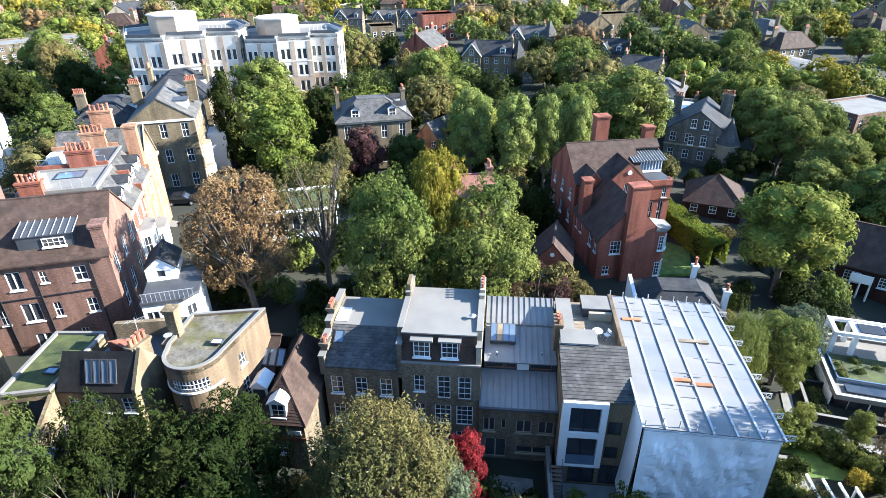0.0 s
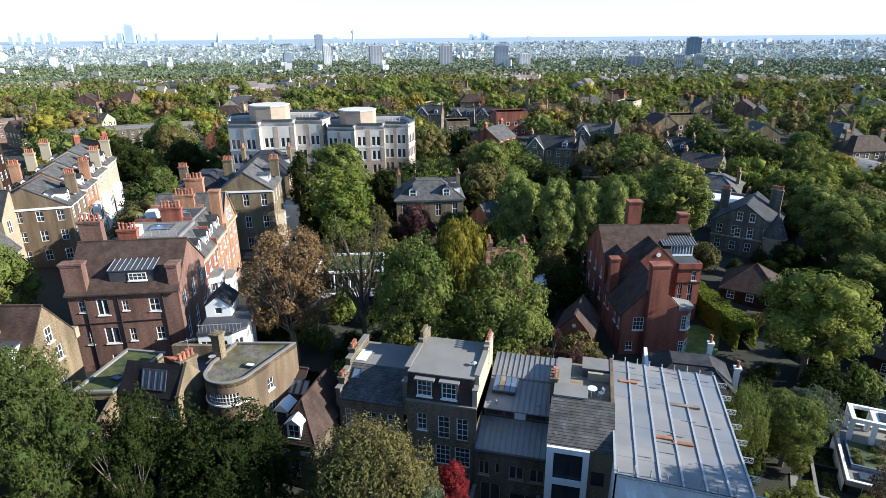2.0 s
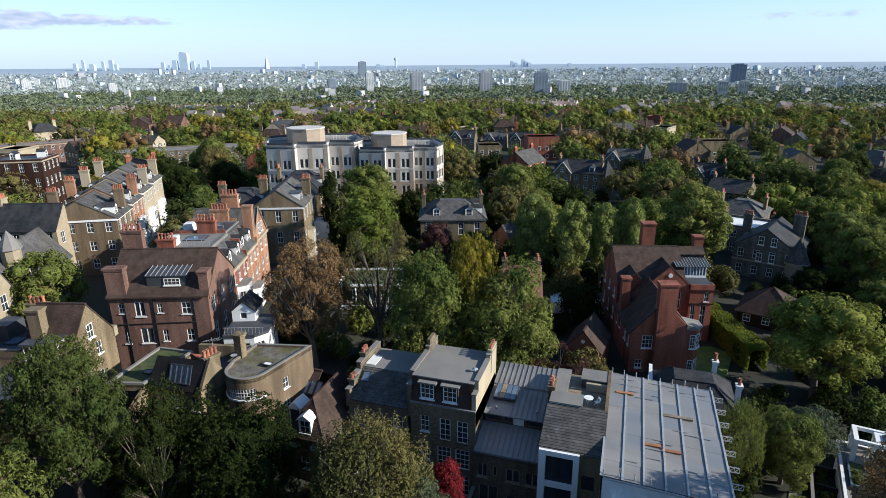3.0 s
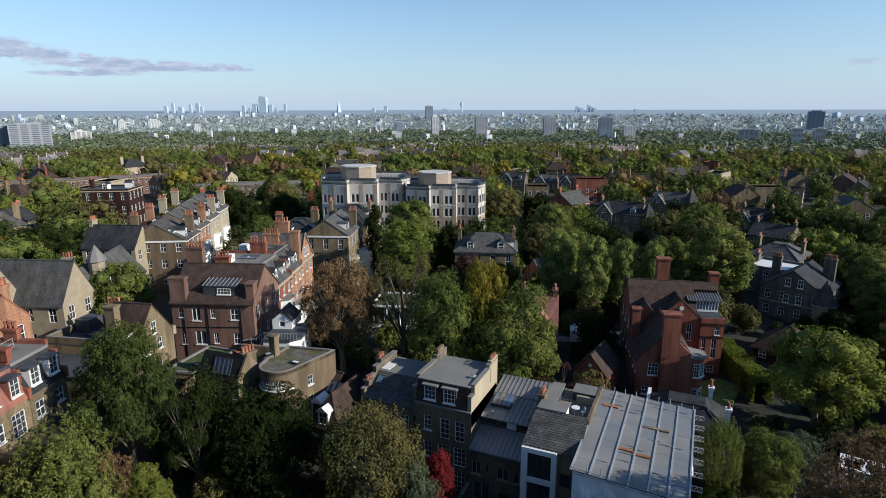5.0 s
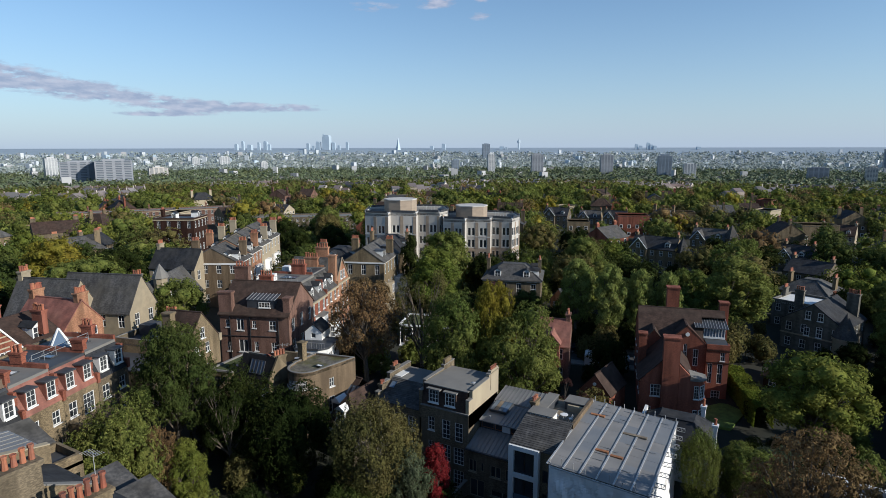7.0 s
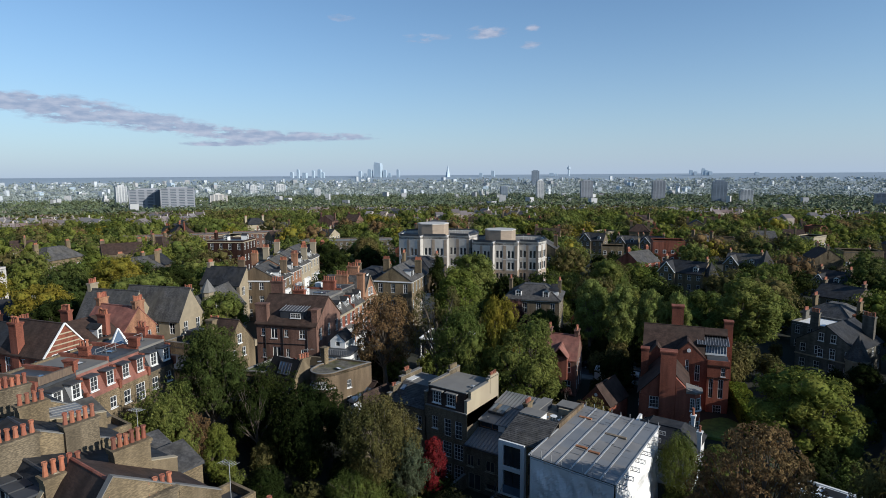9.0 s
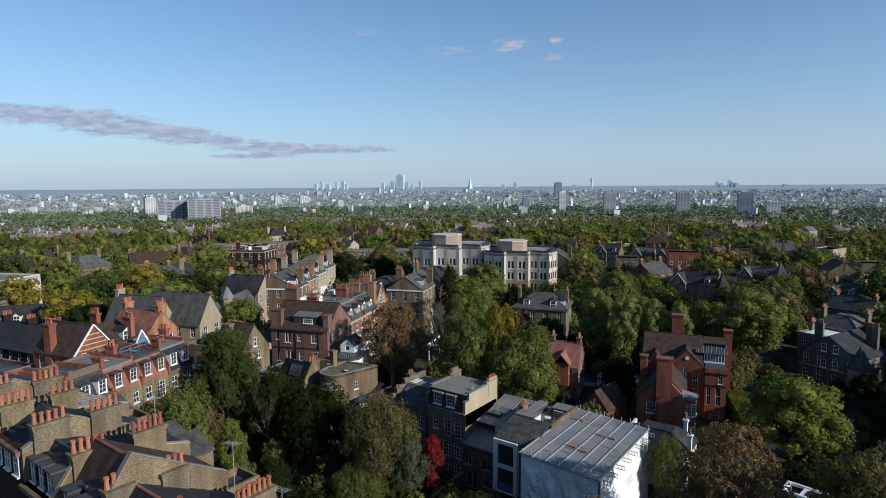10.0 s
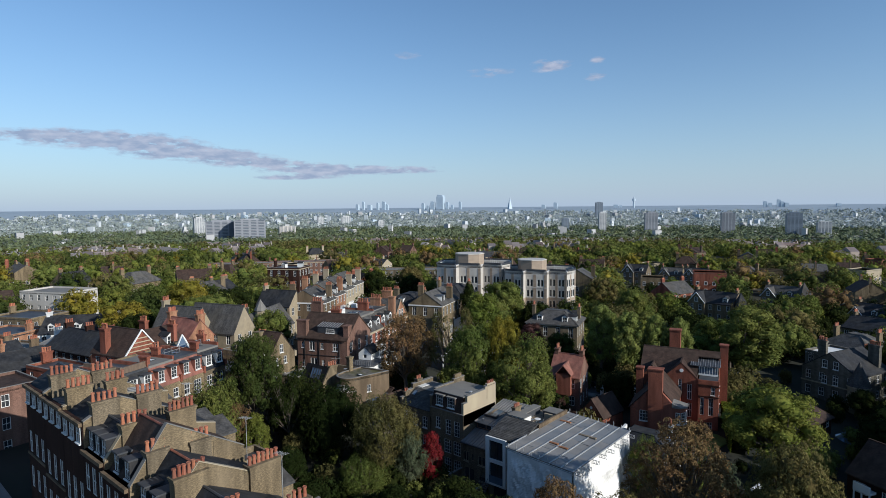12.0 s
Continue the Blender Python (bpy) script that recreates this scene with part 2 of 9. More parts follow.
ROOF_BLACK = mat("black_slate_roof", (0.0176, 0.017, 0.0176), 0.8, 0, (0.0113, 0.0113, 0.012), (0.0252, 0.0227, 0.0214), (2.5, 2.5, 6), 0.5, 0.02, 0.4, spec=0.2)
DECK = mat("timber_decking", (0.225, 0.176, 0.116), 0.7, 0, (0.173, 0.131, 0.0863), None, (0.4, 6, 6), 0.5, 0.01)
TIMBER = mat("orange_plywood", (0.32, 0.136, 0.052), 0.7, 0, (0.256, 0.104, 0.04), None, (1, 6, 3), 0.5, 0.004)
WOOD_DARK = mat("weathered_fence_wood", (0.15, 0.105, 0.07), 0.8, 0, (0.10, 0.07, 0.05), None, (6, 6, 1), 0.5, 0.01)
GLASS = mat("window_glass", (0.02, 0.024, 0.03), 0.06, 0, (0.03, 0.034, 0.04), (0.06, 0.06, 0.06), (0.4, 0.4, 0.4), 0.5, 0.0, 0.5, spec=0.6)
GLASS_SKY = mat("rooflight_glass", (0.16, 0.21, 0.27), 0.08, 0.3, (0.12, 0.16, 0.22), None, (0.4, 0.4, 0.4), 0.5, spec=0.8)
BLACK = mat("black_metal", (0.03, 0.03, 0.033), 0.45, 0.3, (0.02, 0.02, 0.022), None, (2, 2, 2), 0.5)
STEEL = mat("galvanised_steel", (0.42, 0.42, 0.415), 0.5, 0.35, (0.34, 0.34, 0.338), None, (3, 3, 3), 0.5)
POT = mat("terracotta_pot", (0.336, 0.112, 0.056), 0.8, 0, (0.264, 0.088, 0.044), (0.24, 0.104, 0.064), (4, 4, 4), 0.5, 0.01, 1.5, per_object=0.25)
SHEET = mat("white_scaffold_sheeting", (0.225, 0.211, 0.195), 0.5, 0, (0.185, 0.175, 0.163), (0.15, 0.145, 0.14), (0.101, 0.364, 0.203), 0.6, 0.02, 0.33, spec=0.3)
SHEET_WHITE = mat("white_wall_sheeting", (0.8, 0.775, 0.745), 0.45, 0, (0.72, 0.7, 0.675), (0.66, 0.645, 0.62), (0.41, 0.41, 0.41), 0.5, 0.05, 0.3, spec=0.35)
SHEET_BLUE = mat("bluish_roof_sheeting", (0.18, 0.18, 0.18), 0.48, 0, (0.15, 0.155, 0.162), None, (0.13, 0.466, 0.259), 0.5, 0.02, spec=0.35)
ASPHALT = mat("asphalt_road", (0.048, 0.048, 0.0496), 0.85, 0, (0.036, 0.036, 0.0376), (0.06, 0.0584, 0.056), (1, 1, 1), 0.5, 0.01, 0.1)
PAVING = mat("stone_paving", (0.195, 0.188, 0.173), 0.8, 0, (0.15, 0.143, 0.131), None, (1.2, 1.2, 1.2), 0.5, 0.01)
GRAVEL = mat("garden_gravel", (0.17, 0.15, 0.125), 0.9, 0, (0.12, 0.105, 0.09), None, (6, 6, 6), 0.5, 0.02)
LAWN = mat("mown_lawn", (0.1, 0.152, 0.019), 0.9, 0, (0.072, 0.116, 0.016), (0.125, 0.165, 0.026), (3, 3, 3), 0.5, 0.03, 0.4)
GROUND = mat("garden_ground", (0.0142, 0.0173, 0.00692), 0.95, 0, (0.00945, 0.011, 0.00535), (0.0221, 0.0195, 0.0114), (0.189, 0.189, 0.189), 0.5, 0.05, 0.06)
# Haze is put into the far ground colours: paler, then bluer with distance.
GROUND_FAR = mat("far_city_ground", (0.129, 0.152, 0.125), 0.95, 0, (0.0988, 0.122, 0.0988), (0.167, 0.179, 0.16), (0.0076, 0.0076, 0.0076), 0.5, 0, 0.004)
PLAIN_HAZE = mat("haze_pale_city_plain", (0.256, 0.285, 0.29), 0.95, 0, (0.219, 0.251, 0.251), None, (0.0076, 0.0076, 0.0076), 0.5)
HILLS_HAZE = mat("haze_blue_hills", (0.264, 0.314, 0.365), 0.95, 0, (0.241, 0.292, 0.337), None, (0.00365, 0.00365, 0.00365), 0.5)
BARK = mat("tree_bark", (0.12, 0.095, 0.07), 0.9, 0, (0.075, 0.06, 0.045), None, (4, 4, 1), 0.5, 0.03)
BARK_PALE = mat("pale_tree_bark", (0.24, 0.21, 0.165), 0.9, 0, (0.15, 0.125, 0.1), None, (4, 4, 1), 0.5, 0.03)
# Dark green with garden shade put into it, down to near black.
L_DARK = leafy("dark_green_shaded_leaves", (0.021, 0.0295, 0.007), (0.034, 0.042, 0.009))
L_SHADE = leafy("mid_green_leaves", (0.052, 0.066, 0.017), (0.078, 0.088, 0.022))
L_MID = leafy("green_leaves", (0.112, 0.13, 0.03), (0.16, 0.165, 0.04))
L_LIME = leafy("lime_green_leaves", (0.128, 0.146, 0.027), (0.172, 0.172, 0.033))
L_YEL = leafy("yellow_leaves", (0.24, 0.179, 0.0232), (0.159, 0.146, 0.0266))
L_OLIVE = leafy("olive_autumn_leaves", (0.105, 0.094, 0.032), (0.15, 0.118, 0.042))
L_BROWN = leafy("brown_autumn_leaves", (0.205, 0.128, 0.058), (0.14, 0.084, 0.04))
L_RED = leafy("crimson_leaves", (0.24, 0.025, 0.027), (0.14, 0.015, 0.019))
L_PURP = leafy("purple_leaves", (0.0854, 0.0399, 0.0346), (0.0532, 0.0266, 0.0266))
L_SILV = leafy("silver_green_leaves", (0.106, 0.12, 0.0692), (0.0742, 0.0875, 0.0479))
L_HEDGE = leafy("hedge_leaves", (0.138, 0.163, 0.0208), (0.173, 0.181, 0.0242))
L_POLE = leafy("row_tree_leaves", (0.165, 0.19, 0.048), (0.215, 0.228, 0.064))


# ---- mesh helpers ----
class Shape:
    """Collects corners and faces; each face has a material slot."""

    def __init__(self):
        self.v, self.f, self.m = [], [], []

    def face(self, pts, slot=0):
        n = len(self.v)
        self.v.extend(tuple(p) for p in pts)
        self.f.append(tuple(range(n, n + len(pts))))
        self.m.append(slot)
        return self

    def prism(self, pts, z0, z1, slot=0, top=True, bottom=True):
        """Upright prism over a footprint that runs counter-clockwise; z1 may be a list of heights."""
        zs = z1 if isinstance(z1, (list, tuple)) else [z1] * len(pts)
        for i in range(len(pts)):
            j = (i + 1) % len(pts)
            a, b = pts[i], pts[j]
            self.face([(a[0], a[1], z0), (b[0], b[1], z0), (b[0], b[1], zs[j]), (a[0], a[1], zs[i])], slot)
        if top:
            self.face([(p[0], p[1], z) for p, z in zip(pts, zs)], slot)
        if bottom:
            self.face([(p[0], p[1], z0) for p in reversed(pts)], slot)
        return self

    def box(self, x0, x1, y0, y1, z0, z1, slot=0):
        return self.prism([(x0, y0), (x1, y0), (x1, y1), (x0, y1)], z0, z1, slot)

    def bar(self, a, b, r, slot=0, sides=4):
        """A straight rod from a to b."""
        a, b = Vector(a), Vector(b)
        d = (b - a).normalized()
        u = d.orthogonal().normalized()
        w = d.cross(u)
        ring = [u * math.cos(2 * math.pi * i / sides) * r + w * math.sin(2 * math.pi * i / sides) * r for i in range(sides)]
        for i in range(sides):
            j = (i + 1) % sides
            self.face([a + ring[i], a + ring[j], b + ring[j], b + ring[i]], slot)
        self.face([b + q for q in ring], slot)
        self.face([a + q for q in reversed(ring)], slot)
        return self

    def cone(self, x, y, z0, r0, z1, r1, sides=10, slot=0, cap=True):
        p0 = [(x + r0 * math.cos(2 * math.pi * i / sides), y + r0 * math.sin(2 * math.pi * i / sides), z0) for i in range(sides)]
        p1 = [(x + r1 * math.cos(2 * math.pi * i / sides), y + r1 * math.sin(2 * math.pi * i / sides), z1) for i in range(sides)]
        for i in range(sides):
            j = (i + 1) % sides
            self.face([p0[i], p0[j], p1[j], p1[i]] if r1 > 0.001 else [p0[i], p0[j], (x, y, z1)], slot)
        if cap and r1 > 0.001:
            self.face(p1, slot)
        return self

    def mesh(self, name):
        me = bpy.data.meshes.new(name)
        me.from_pydata(self.v, [], self.f)
        me.polygons.foreach_set("material_index", self.m)
        me.update()
        return me


def part(name, shape, materials, parent=None, label="", at=None):
    """Links a shape as one mesh object under a thing."""
    me = shape.mesh(name) if isinstance(shape, Shape) else shape
    ob = new(name, me)
    if not me.materials:
        for m in materials if isinstance(materials, (list, tuple)) else [materials]:
            me.materials.append(m)
    if parent is not None:
        ob.parent = parent
    if at is not None:
        ob.matrix_basis = at
    if label:
        ob["label"] = label
    return ob


def thing(name, m, label, category, group=""):
    ob = new(name)
    ob.matrix_basis = m
    ob.empty_display_size = 0.2
    return tagged(ob, label, category, group)


_win = {}


def window(parent, at, w, h, style="sash", frame_mat=None):
    """A window in the xz plane, its lower middle at the origin, facing -y: the frame, and the pane under it."""
    frame_mat = frame_mat or WHITE
    key = (round(w, 2), round(h, 2), style, frame_mat.name)
    if key not in _win:
        s, t = Shape(), 0.07 if min(w, h) > 0.8 else 0.05
        s.box(-w / 2, -w / 2 + t, -0.05, 0.05, 0, h).box(w / 2 - t, w / 2, -0.05, 0.05, 0, h)
        s.box(-w / 2 + t, w / 2 - t, -0.05, 0.05, 0, t).box(-w / 2 + t, w / 2 - t, -0.05, 0.05, h - t, h)
        if style in ("sash", "bare"):
            s.box(-w / 2 + t, w / 2 - t, -0.045, 0.04, h * 0.5 - 0.035, h * 0.5 + 0.035)
            s.box(-0.02, 0.02, -0.035, 0.03, t, h * 0.5 - 0.035).box(-0.02, 0.02, -0.035, 0.03, h * 0.5 + 0.035, h - t)
        elif style == "grid":
            n, k = max(2, round(w / 0.42)), max(2, round(h / 0.5))
            for i in range(1, n):
                x = -w / 2 + w * i / n
                s.box(x - 0.016, x + 0.016, -0.035, 0.03, t, h - t)
            for i in range(1, k):
                z = h * i / k
                s.box(-w / 2 + t, w / 2 - t, -0.032, 0.028, z - 0.016, z + 0.016)
        elif style == "pair":
            s.box(-0.05, 0.05, -0.045, 0.04, t, h - t)
        g = Shape().box(-w / 2 + 0.03, w / 2 - 0.03, 0.0, 0.02, 0.03, h - 0.03)
        sill = Shape().box(-w / 2 - 0.08, w / 2 + 0.08, -0.2, 0.0, -0.1, -0.003)
        _win[key] = (s.mesh("window"), g.mesh("pane"), sill.mesh("sill"))
    a, b, c = _win[key]
    if style in ("bare", "plain"):
        key += ("far",)
        if key not in _win:
            s = Shape()
            s.v, s.f, s.m = [tuple(v.co) for v in a.vertices], [tuple(p.vertices) for p in a.polygons], [0] * len(a.polygons)
            s.box(-w / 2 + 0.03, w / 2 - 0.03, 0.0, 0.02, 0.03, h - 0.03, 1)
            _win[key] = s.mesh("window")
        return part("window", _win[key], [frame_mat, GLASS], parent, at=at)
    ob = part("window", a, frame_mat, parent, at=at)
    part("pane", b, GLASS, ob)
    if h < 2.0 and style not in ("plain", "bare"):
        part("sill", c, frame_mat, ob)
    return ob


def facade(s, p0, p1, z0, z1, holes, deep=0.16, slot=0):
    """A wall from p0 to p1 as seen from outside, left to right, with holes (u0, u1, v0, v1) and their reveals."""
    d = Vector((p1[0] - p0[0], p1[1] - p0[1], 0))
    w = d.length
    d.normalize()
    n = Vector((d.y, -d.x, 0))
    us = sorted({0.0, w, *[round(q, 4) for hh in holes for q in hh[:2]]})
    vs = sorted({z0, z1, *[round(q, 4) for hh in holes for q in hh[2:4]]})
    at = lambda u, v, k=0.0: Vector((p0[0], p0[1], 0)) + d * u + Vector((0, 0, v)) - n * k
    for i in range(len(us) - 1):
        for j in range(len(vs) - 1):
            cu, cv = (us[i] + us[i + 1]) / 2, (vs[j] + vs[j + 1]) / 2
            if any(h[0] < cu < h[1] and h[2] < cv < h[3] for h in holes):
                continue
            s.face([at(us[i], vs[j]), at(us[i + 1], vs[j]), at(us[i + 1], vs[j + 1]), at(us[i], vs[j + 1])], slot)
    for u0, u1, v0, v1 in [h[:4] for h in holes]:
        s.face([at(u0, v0), at(u0, v1), at(u0, v1, deep), at(u0, v0, deep)], slot)
        s.face([at(u1, v1), at(u1, v0), at(u1, v0, deep), at(u1, v1, deep)], slot)
        s.face([at(u0, v0), at(u0, v0, deep), at(u1, v0, deep), at(u1, v0)], slot)
        s.face([at(u0, v1, deep), at(u0, v1), at(u1, v1), at(u1, v1, deep)], slot)
    return d, n, at


def rows(w, *specs):
    """Openings in even rows: each spec is (sill, height, count, width[, style])."""
    out = []
    for v, h, n, ww, *st in specs:
        for i in range(n):
            c = w * (i + 0.5) / n
            out.append((c - ww / 2, c + ww / 2, v, v + h, st[0] if st else "sash"))
    return out


def walls(parent, pts, z0, z1, m, sides=None, frame_mat=None, gables=None, name="wall", label=""):
    """Walls round a counter-clockwise footprint, with the windows of each side; gables: {side: rise}."""
    s, todo = Shape(), []
    sides, gables = sides or {}, gables or {}
    for i in range(len(pts)):
        p0, p1 = pts[i], pts[(i + 1) % len(pts)]
        holes = [h for h in sides.get(i, [])]
        low = [h for h in holes if h[3] <= z1 + 1e-6]
        d, n, at = facade(s, p0, p1, z0, z1, low)
        w = (Vector(p1) - Vector(p0)).length
        if i in gables:
            s.face([at(0, z1), at(w, z1), at(w / 2, z1 + gables[i])])
        for u0, u1, v0, v1, *st in holes:
            c = at((u0 + u1) / 2, v0, 0.1 if v1 <= z1 + 1e-6 else -0.03)
            todo.append((Matrix.Translation(c) @ Matrix.Rotation(math.atan2(d.y, d.x), 4, "Z"), u1 - u0, v1 - v0, st[0] if st else "sash"))
    ob = part(name, s, m, parent, label)
    for mt, w, h, st in todo:
        window(parent, mt, w, h, st, frame_mat)
    return ob


def gable_roof(parent, x0, x1, y0, y1, z, rise, m, along="x", over=0.3, thick=0.16, name="roof", label=""):
    s = Shape()
    if along == "x":
        ym = (y0 + y1) / 2
        k = over * rise / (ym - y0)
        for a, b in ((y0 - over, ym), (y1 + over, ym)):
            q = [(x0 - 0.12, a, z - k), (x1 + 0.12, a, z - k), (x1 + 0.12, b, z + rise), (x0 - 0.12, b, z + rise)]
            if a > b:
                q = [q[1], q[0], q[3], q[2]]
            slab(s, q, thick)
        s.box(x0 - 0.14, x1 + 0.14, ym - 0.12, ym + 0.12, z + rise + thick - 0.12, z + rise + thick + 0.03)
    else:
        xm = (x0 + x1) / 2
        k = over * rise / (xm - x0)
        for a, b in ((x0 - over, xm), (x1 + over, xm)):
            q = [(a, y1 + 0.12, z - k), (a, y0 - 0.12, z - k), (b, y0 - 0.12, z + rise), (b, y1 + 0.12, z + rise)]
            if a > b:
                q = [q[1], q[0], q[3], q[2]]
            slab(s, q, thick)
        s.box(xm - 0.12, xm + 0.12, y0 - 0.14, y1 + 0.14, z + rise + thick - 0.12, z + rise + thick + 0.03)
    return part(name, s, m, parent, label)


def slab(s, q, thick, slot=0):
    """A sloping slab over four corners, thick upwards."""
    up = [(p[0], p[1], p[2] + thick) for p in q]
    n = len(q)
    s.face(up, slot)
    s.face(list(reversed(q)), slot)
    for i in range(n):
        j = (i + 1) % n
        s.face([q[i], q[j], up[j], up[i]], slot)


def hip_roof(parent, x0, x1, y0, y1, z, rise, m, over=0.4, flat=0.0, name="roof", label=""):
    """A hipped roof; flat > 0 cuts it off at that share of its run."""
    s = Shape()
    a, b, c, d = x0 - over, x1 + over, y0 - over, y1 + over
    run = min(b - a, d - c) / 2 * (1 - flat)
    lo = [(a, c, z), (b, c, z), (b, d, z), (a, d, z)]
    hi = [(a + run, c + run, z + rise), (b - run, c + run, z + rise), (b - run, d - run, z + rise), (a + run, d - run, z + rise)]
    s.box(a, b, c, d, z - 0.18, z)
    for i in range(4):
        j = (i + 1) % 4
        s.face([lo[i], lo[j], hi[j], hi[i]])
        s.bar(lo[i], hi[i], 0.09)
    if flat > 0:
        s.face(hi)
    s.bar(hi[0], hi[2] if flat == 0 else hi[1], 0.1)
    return part(name, s, m, parent, label)


def flat_roof(parent, pts, z, m, parapet=0.35, wall_mat=None, name="roof", coping=None):
    """A flat roof inside a parapet with a coping."""
    part(name, Shape().prism(pts, z - 0.25, z), m, parent)
    if parapet <= 0:
        return
    s = Shape()
    n = len(pts)
    inner = []
    for i in range(n):
        a, b, d = Vector(pts[i - 1]), Vector(pts[i]), Vector(pts[(i + 1) % n])
        e0, e1 = (b - a).normalized(), (d - b).normalized()
        n0, n1 = Vector((-e0.y, e0.x)), Vector((-e1.y, e1.x))
        k = (n0 + n1)
        inner.append(b + k * (0.26 / max(0.3, 1 + n0.dot(n1))))
    for i in range(n):
        j = (i + 1) % n
        s.prism([pts[i], pts[j], inner[j], inner[i]], z - 0.02, z + parapet)
    part("parapet", s, wall_mat or m, parent)
    if coping:
        s = Shape()
        for i in range(n):
            j = (i + 1) % n
            s.prism([pts[i], pts[j], inner[j], inner[i]], z + parapet + 0.003, z + parapet + 0.07)
        part("coping", s, coping, parent)


_pot = []


def chimney(parent, x, y, z0, z1, w=1.6, d=0.6, pots=4, m=None, rz=0.0, tall=0.7, label=""):
    """A brick stack with a corbelled head and its pots."""
    m = m or BRICK_GREY
    s = Shape().box(-w / 2, w / 2, -d / 2, d / 2, 0, z1 - z0 - 0.36)
    s.box(-w / 2 - 0.06, w / 2 + 0.06, -d / 2 - 0.06, d / 2 + 0.06, z1 - z0 - 0.36, z1 - z0 - 0.18)
    s.box(-w / 2 - 0.12, w / 2 + 0.12, -d / 2 - 0.12, d / 2 + 0.12, z1 - z0 - 0.18, z1 - z0)
    ob = part("chimney", s, m, parent, label, pose(x, y, z0, 0, 0, rz))
    if not _pot:
        q = Shape().cone(0, 0, 0, 0.17, 0.5, 0.12, 8, cap=False).cone(0, 0, 0.5, 0.17, 0.62, 0.17, 8, cap=False)
        q.cone(0, 0, 0.62, 0.17, 0.6, 0.11, 8).cone(0, 0, 0.5, 0.12, 0.5001, 0.17, 8, cap=False)
        _pot.append(q.mesh("chimney_pot"))
    for i in range(pots):
        px = -w / 2 + w * (i + 0.5) / pots
        k = tall / 0.62 * (0.85 + 0.3 * random.random())
        part("chimney_pot", _pot[0], POT, ob, at=pose(px, 0, z1 - z0, 0, 0, 30 * i) @ Matrix.Diagonal((1, 1, k, 1)))
    return ob


def dormer(parent, at, w, h, deep, roof="flat", cheek=None, top=None, style="sash", frame_mat=None):
    """A dormer in local axes: face at y = 0 looking to -y, running back to y = deep."""
    cheek, top = cheek or LEAD_DARK, top or LEAD_DARK
    s = Shape()
    s.box(-w / 2, -w / 2 + 0.1, 0, deep, 0, h).box(w / 2 - 0.1, w / 2, 0, deep, 0, h)
    s.box(-w / 2 + 0.1, w / 2 - 0.1, 0.15, 0.2, 0, h)
    s.box(-w / 2 + 0.1, w / 2 - 0.1, 0, 0.15, 0, 0.12)
    ob = part("dormer", s, cheek, parent, at=at)
    r = Shape()
    if roof == "flat":
        r.box(-w / 2 - 0.12, w / 2 + 0.12, -0.15, deep, h, h + 0.14)
    else:
        rise = w * 0.42
        for sx in (-1, 1):
            q = [(sx * (w / 2 + 0.15), -0.15, h - 0.05), (0, -0.15, h + rise), (0, deep, h + rise), (sx * (w / 2 + 0.15), deep, h - 0.05)]
            slab(r, q if sx < 0 else q[::-1], 0.08)
        r.face([(-w / 2, 0, h), (w / 2, 0, h), (0, 0, h + rise)], 1)
    part("dormer_roof", r, [top, cheek], ob)
    window(parent, at @ Matrix.Translation((0, 0.06, 0.12)), w - 0.2, h - 0.14, style, frame_mat)
    return ob


def courses(parent, q, n, m, name="slate_course"):
    """Lapped rows of slates over a slope; q runs from its lower left corner round."""
    a, b, c, d = [Vector(p) for p in q]
    up = (b - a).cross(d - a).normalized()
    for i in range(n):
        k0, k1 = i / n, min(1.0, (i + 1.12) / n)
        s = Shape()
        lo0, lo1, hi0, hi1 = a.lerp(d, k0) + up * 0.045, b.lerp(c, k0) + up * 0.045, a.lerp(d, k1) + up * 0.012, b.lerp(c, k1) + up * 0.012
        s.face([lo0, lo1, hi1, hi0]).face([lo0 - up * 0.035, lo1 - up * 0.035, lo1, lo0])
        part(name, s, m, parent)


def rooflight(parent, at, w, h, label="", m=None):
    """A roof window lying in the local xy plane."""
    s = Shape()
    s.box(-w / 2, -w / 2 + 0.08, 0, h, 0, 0.1).box(w / 2 - 0.08, w / 2, 0, h, 0, 0.1)
    s.box(-w / 2 + 0.08, w / 2 - 0.08, 0, 0.08, 0, 0.1).box(-w / 2 + 0.08, w / 2 - 0.08, h - 0.08, h, 0, 0.1)
    ob = part("rooflight", s, LEAD_DARK, parent, label, at)
    part("pane", Shape().box(-w / 2 + 0.08, w / 2 - 0.08, 0.08, h - 0.08, 0.0, 0.06), m or GLASS_SKY, ob)
    return ob


def rect(x0, x1, y0, y1):
    return [(x0, y0), (x1, y0), (x1, y1), (x0, y1)]


# ---- ground ----
def smooth(a, b, v):
    t = min(1, max(0, (v - a) / (b - a)))
    return t * t * (3 - 2 * t)


def ground_z(x, y):
    near = 1.0 + 5.5 * smooth(8, -30, x) * (1 - smooth(45, 100, y)) + 1.3 * smooth(45, 80, y) - 2.5 * smooth(34, 60, x)
    r = math.hypot(x - 20, y)
    far = -62 * smooth(170, 1900, r) + 95 * smooth(3300, 4900, r)
    return near * (1 - smooth(250, 600, r)) + far


